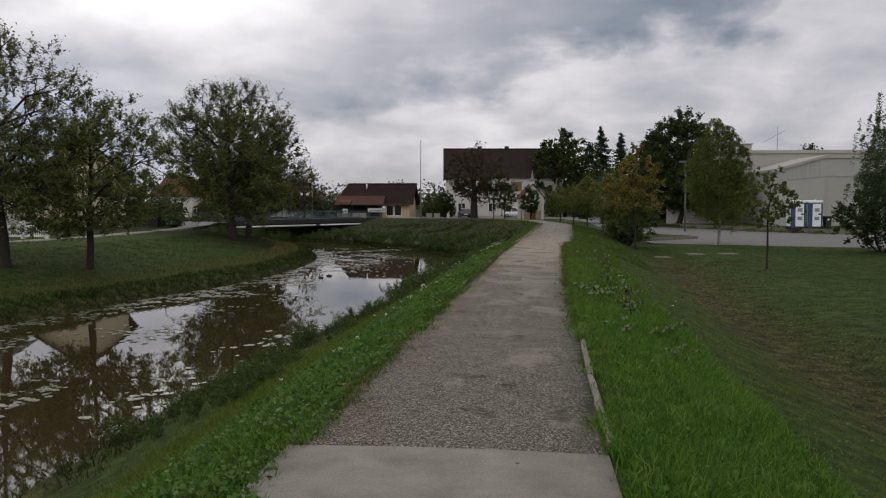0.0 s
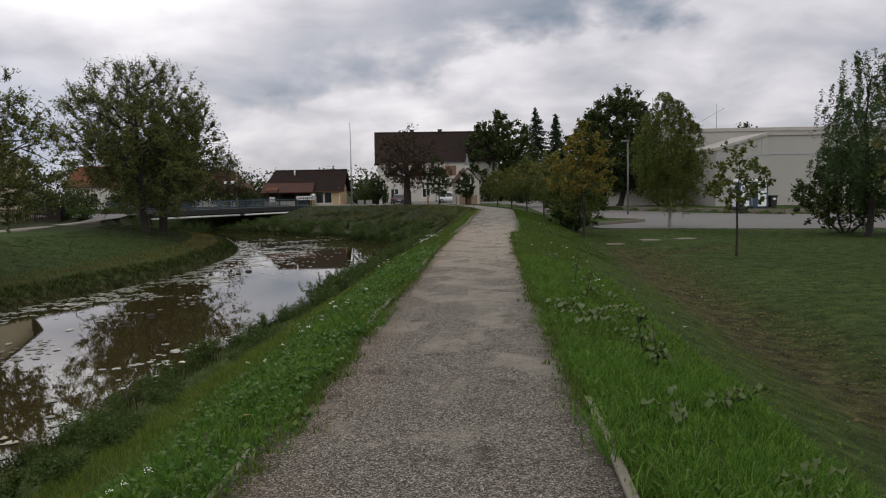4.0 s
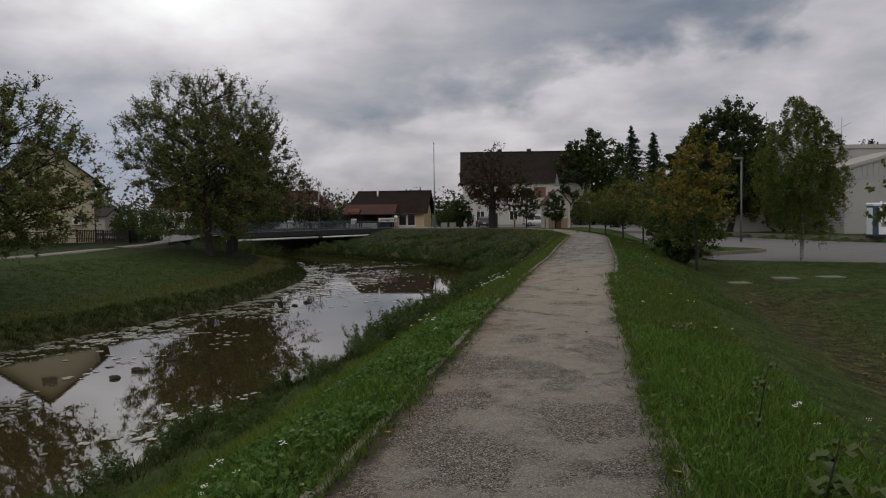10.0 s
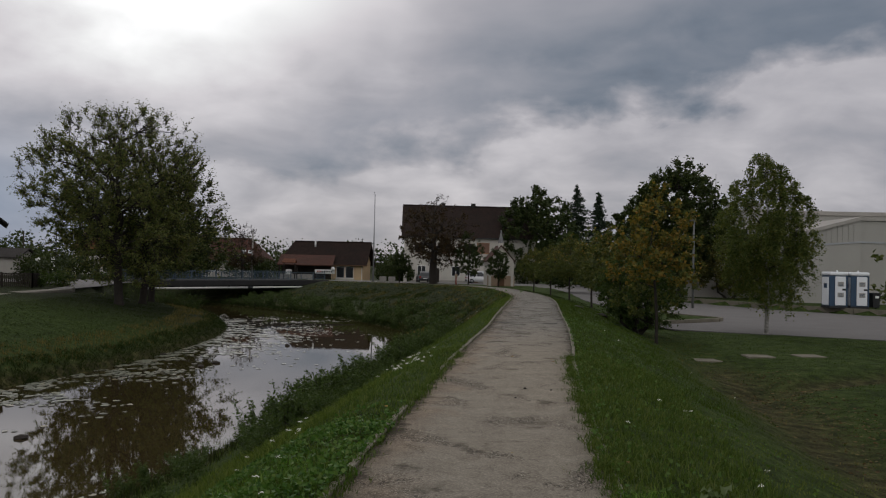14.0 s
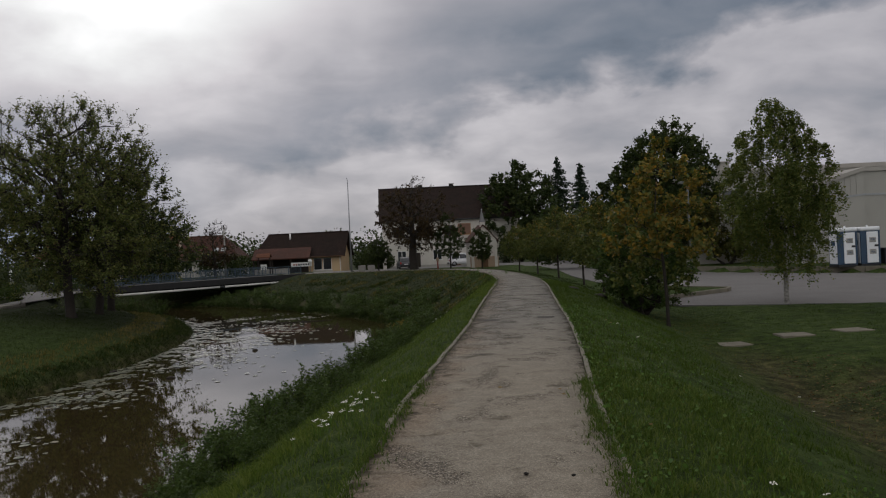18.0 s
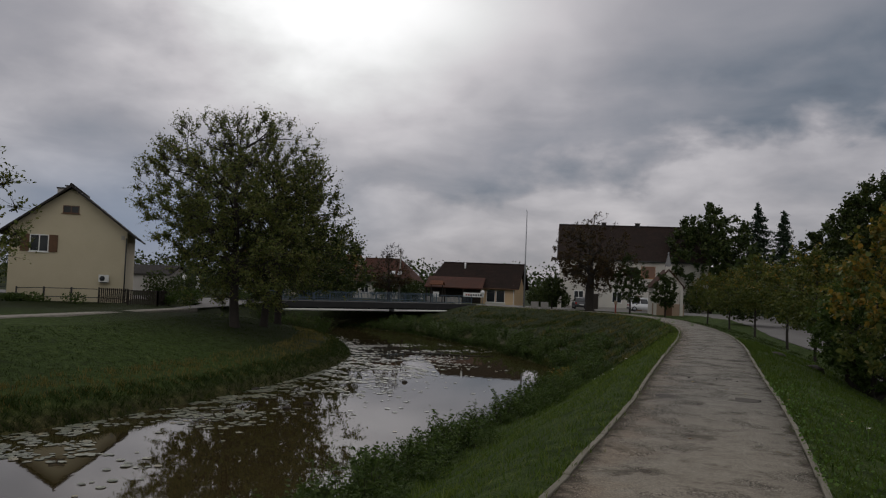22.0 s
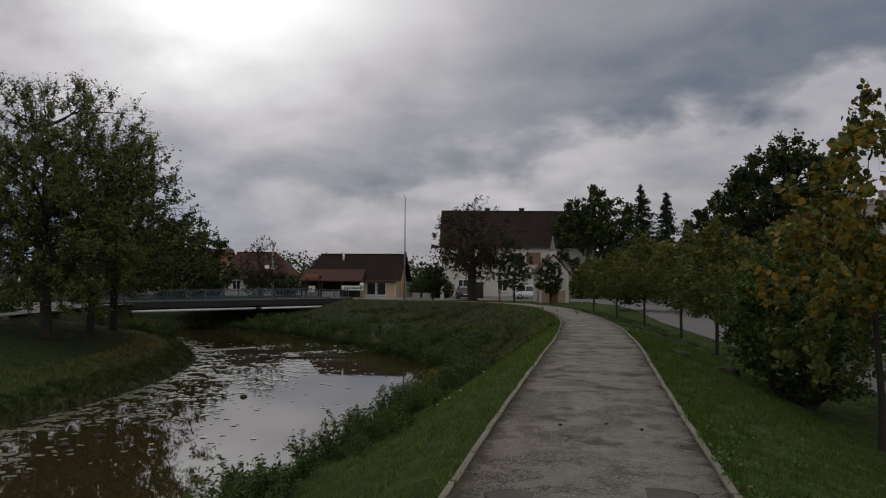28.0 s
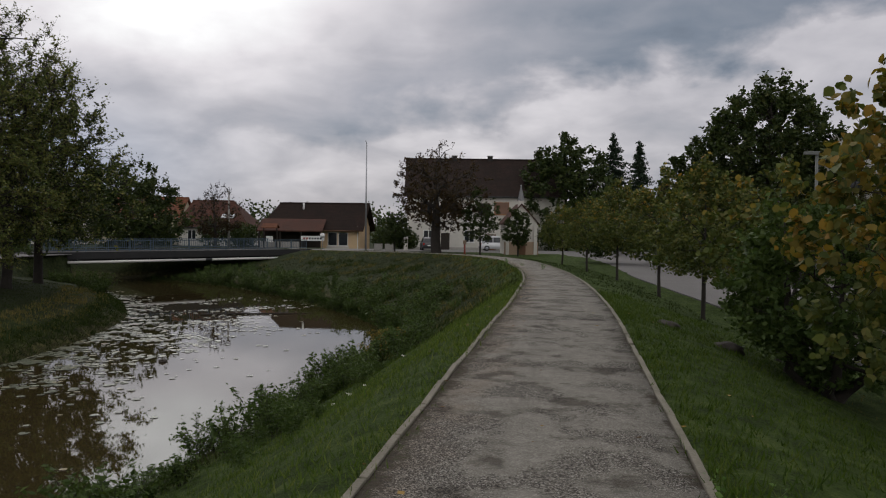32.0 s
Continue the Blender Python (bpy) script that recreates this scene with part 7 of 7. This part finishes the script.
den *= np.clip(0.6 + wob(px, py, 2.7, 1.0), 0, 1.5)
keep = rng.uniform(0, 1, len(px)) < den * 0.66
px, py = px[keep], py[keep]
ang_ = np.linspace(0.25, 6.03, 7)
rad = rng.uniform(0.06, 0.16, len(px))
turn = rng.uniform(0, 6.283, len(px))
tilt = rng.normal(scale=0.05, size=(len(px), 2))
cxs, sns = np.cos(ang_[None] + turn[:, None]) * rad[:, None], np.sin(ang_[None] + turn[:, None]) * rad[:, None]
lv = np.zeros((len(px), 8, 3))
lv[:, 0] = np.stack([px, py, np.full(len(px), WATER_Z + 0.012)], 1)
lv[:, 1:, 0], lv[:, 1:, 1] = px[:, None] + cxs, py[:, None] + sns
lv[:, 1:, 2] = WATER_Z + 0.014 + np.abs(cxs * tilt[:, :1] + sns * tilt[:, 1:])
base_i = np.arange(len(px))[:, None] * 8
lf = np.concatenate([base_i + np.array([0, i, i + 1]) for i in range(1, 7)])
tagged(new("lily_pads", raw_mesh("lily_pads", lv.reshape(-1, 3), lf, M["lily"])), "floating round lily pads in drifting mats", "lily pads", kind="stuff")
t = thing("floating_branch", -9.0, 82.2, WATER_Z, "long bare branch floating on the river", "branch", 14)
v, f = tube(np.array([(-0.2, 0, 0.03), (2.0, 0.12, 0.05), (4.2, -0.05, 0.04), (6.3, 0.15, 0.03)]), [0.06, 0.05, 0.035, 0.015], 7)
mesh_object("stem", v, f, M["bark"], t, True)
v, f = tube(np.array([(2.0, 0.1, 0.05), (2.6, 0.6, 0.09), (3.3, 0.8, 0.12)]), [0.025, 0.018, 0.006], 6)
mesh_object("twig", v, f, M["bark"], t, True)
for k, (a, b) in enumerate(((-9.8, 37.5), (-9.3, 39.3), (-10.0, 36.2), (-8.4, 55.5), (-8.0, 57.0), (-12.2, 62.5), (-11.6, 60.0), (-5.8, 66.0))):
    t = thing("floating_debris", a, b, WATER_Z, "dark clump of plant debris floating on the water", "debris", k * 40, "floating debris")
    bm = bmesh.new()
    bmesh.ops.create_icosphere(bm, subdivisions=2, radius=0.16)
    for v_ in bm.verts:
        v_.co *= 1 + 0.35 * noise.noise(v_.co * 7 + Vector((k, 0, 0)))
        v_.co.z *= 0.55
        v_.co.x *= 1.3
    bm.transform(Matrix.Translation((0, 0, 0.03)))
    part("clump", bm, M["wood_dark"], t)

# loose earth thrown up on the slope
for k, (a, b, r) in enumerate(((8.9, 49.5, 0.24), (9.7, 48.7, 0.3))):
    t = thing("molehill", a, b, float(zs(np.array([a]), np.array([b]))[0]) - 0.03, "small mound of dark crumbly earth in the grass", "molehill", k * 70, "molehills")
    bm = bmesh.new()
    bmesh.ops.create_icosphere(bm, subdivisions=3, radius=r)
    for v_ in bm.verts:
        v_.co *= 1 + 0.3 * noise.noise(v_.co * 9 + Vector((k, 3, 0)))
        v_.co.z *= 0.5
    part("earth", bm, M["wood_dark"], t, "", True)

# round covers, a crack and clods of earth on the paving
M["cover"] = plain("sealed_cover", (0.093, 0.082, 0.066), (0.043, 0.038, 0.031), 9, 0.9, bump=0.5, grain=70)
M["joint"] = plain("dark_joint", (0.018, 0.015, 0.012), (0.010, 0.009, 0.008), 8, 0.95, bump=0.2)


def round_cover(x, y, rx, ry, label):
    t = thing("manhole_cover", x, y, 0.034, label, "manhole cover", 8, "path covers")
    for name, k, top, mat in (("rim", 1.0, -0.003, M["joint"]), ("lid", 0.93, -0.002, M["cover"])):
        bm = bmesh.new()
        bmesh.ops.create_cone(bm, cap_ends=True, segments=28, radius1=k, radius2=k * 0.985, depth=0.03)
        for v_ in bm.verts:
            v_.co.x *= rx * (1 + 0.03 * math.sin(5 * v_.co.y))
            v_.co.y *= ry * (1 + 0.04 * math.sin(4 * v_.co.x + 1))
            v_.co.z += top - 0.015
        part(name, bm, mat, t)


round_cover(4.40, 36.36, 0.19, 0.18, "small round cover sealed into the path surface")
round_cover(5.36, 36.4, 0.34, 0.24, "broad dark round cover sealed into the path surface")
t = thing("crack", 5.69, 36.44, 0.036, "dark crack running to the path edge", "crack", 14)
bm = bmesh.new()
edge_a, edge_b = [], []
for i in range(9):
    o = 0.025 * math.sin(i * 2.2)
    edge_a.append(bm.verts.new((i * 0.045, o + 0.008, 0.004)))
    edge_b.append(bm.verts.new((i * 0.045, o - 0.008 - 0.004 * (i % 2), 0.004)))
for i in range(8):
    bm.faces.new((edge_a[i], edge_b[i], edge_b[i + 1], edge_a[i + 1]))
part("fissure", bm, M["joint"], t)
for k, (a, b, r) in enumerate(((5.02, 39.0, 0.017), (5.5, 39.1, 0.015), (5.8, 38.8, 0.017), (3.3, 25.2, 0.014), (3.6, 25.1, 0.012), (3.1, 24.5, 0.012), (2.75, 20.3, 0.013))):
    t = thing("earth_clod", a, b, 0.036, "small dark clod of earth on the path", "clod", k * 50, "earth clods")
    bm = bmesh.new()
    bmesh.ops.create_icosphere(bm, subdivisions=2, radius=r)
    for v_ in bm.verts:
        v_.co *= 1 + 0.5 * noise.noise(v_.co * 30 + Vector((k * 3, 0, 0)))
        v_.co.z = v_.co.z * 0.7 + r * 0.55
        v_.co.x *= 1.25
    part("lump", bm, M["joint"], t)

# dead leaves lying in the swale
qs = rng.uniform(s_of(4), s_of(38), 4200)
ql = rng.normal(5.75, 0.62, 4200) + 0.3 * np.sin(qs * 0.5) + np.interp(qs, [s_of(25), s_of(38)], [0, 0.8])
lx, ly = beside(qs, ql)
lz = zs(lx, ly) + 0.02
v, f = leaves(np.stack([lx, ly, lz], 1), 0.06, rng, 0.0, 0.75)
c = np.repeat(lz, 4)
v[:, 2] = c + (v[:, 2] - c) * 0.4
M["litter"] = leafy("leaf_litter", [(0.035, 0.024, 0.013), (0.075, 0.05, 0.024), (0.13, 0.09, 0.04), (0.18, 0.15, 0.07)], 0.05, 0.8)
tagged(new("leaf_litter", raw_mesh("leaf_litter", v, f, M["litter"])), "dead brown leaves lying in the worn swale", "leaves", kind="stuff")

# fallen leaves on the path and verge
lx, ly = beside(rng.uniform(s_of(3), s_of(60), 130), rng.uniform(-1.5, 1.9, 130))
lz = zs(lx, ly) + 0.06 + (np.abs(lx * 0) + 0.0)
v, f = leaves(np.stack([lx, ly, lz], 1), 0.05, rng, 0.0, 0.75)
c = np.repeat(np.stack([lx, ly, lz], 1), 4, 0)
v[:, 2] = c[:, 2] + (v[:, 2] - c[:, 2]) * 0.25
M["fallen"] = leafy("fallen_leaf", [(0.06, 0.035, 0.018), (0.14, 0.08, 0.03), (0.30, 0.20, 0.06), (0.38, 0.30, 0.16)], 0.1, 0.7)
tagged(new("fallen_leaves", raw_mesh("fallen_leaves", v, f, M["fallen"])), "scattered brown and yellow fallen leaves", "leaves", kind="stuff")


# ---- hedges and far woods ----
def leaf_mass(name, boxes, leaf, mat, label, seed, kind="", category="hedge"):
    r = np.random.default_rng(seed)
    pts = []
    for x0, x1, y0, y1, z0, z1, n in boxes:
        m = max(6, int((x1 - x0) * 0.7))
        cx, cy = r.uniform(x0, x1, m), r.uniform(y0, y1, m)
        hh = r.uniform(0.55, 1.05, m) * (z1 - z0)
        k = r.integers(0, m, n)
        b = r.normal(size=(n, 3))
        b *= (r.uniform(0, 1, n) ** 0.4 / np.linalg.norm(b, axis=1))[:, None]
        w = max(1.0, (z1 - z0) * 0.42)
        pts.append(np.stack([cx[k] + b[:, 0] * w, cy[k] + b[:, 1] * w * 0.8, np.maximum(z0 + hh[k] * 0.5 + b[:, 2] * hh[k] * 0.5, z0 + 0.05)], 1))
    v, f = leaves(np.concatenate(pts), leaf, r, 0.1, 0.8)
    return tagged(new(name, raw_mesh(name, v, f, mat)), label, category, kind=kind)


leaf_mass("hedge", [(-30.5, -28.0, 83.5, 86.5, -1.2, 0.5, 1500), (-44, -34, 78.5, 79.6, -1.2, -0.3, 1500)], 0.16, M["hedge_leaf"], "clipped garden hedge before the cream house", 101)
leaf_mass("bushes", [(-31.6, -30.2, 84, 91, -1.2, 1.6, 2500)], 0.18, M["dark_leaf"], "garden bushes along the footway", 102, category="bushes", kind="stuff")
leaf_mass("bushes", [(-2.6, 1.0, 128, 136, -1.3, 2.6, 7500), (13, 19, 134, 137, -1.4, 2.6, 2500)], 0.23, M["dark_leaf"], "dark bushes between the shop and the house", 103, category="bushes", kind="stuff")
leaf_mass("bushes", [(-24, -17, 142, 150, -1.5, 3.0, 4500), (-36, -21, 137, 147, -1.5, 2.7, 7000), (-80, -44, 128, 140, -1.3, 4.2, 9000), (-46, -31, 112, 122, -1.2, 2.2, 4500)], 0.27, M["dark_leaf"], "dark garden trees and bushes beyond the road", 104, category="bushes", kind="stuff")
leaf_mass("far_woods", [(-160, -60, 170, 190, -1.5, 7.0, 7000), (-60, 40, 215, 235, -1.5, 8.0, 7000), (40, 160, 150, 190, -1.5, 11.0, 9000), (22, 60, 110, 124, -0.8, 7.0, 5000)], 0.65, M["dark_leaf"], "dark line of distant woods", 105, category="woods", kind="stuff")
leaf_mass("bushes", [(16.5, 24, 96, 104, -0.8, 3.5, 3500), (24.5, 34, 83.5, 88, -0.8, 4.5, 4000), (21, 27, 83, 90, -0.8, 3.2, 2500)], 0.26, M["dark_leaf"], "dark undergrowth beneath the oaks", 106, category="bushes", kind="stuff")
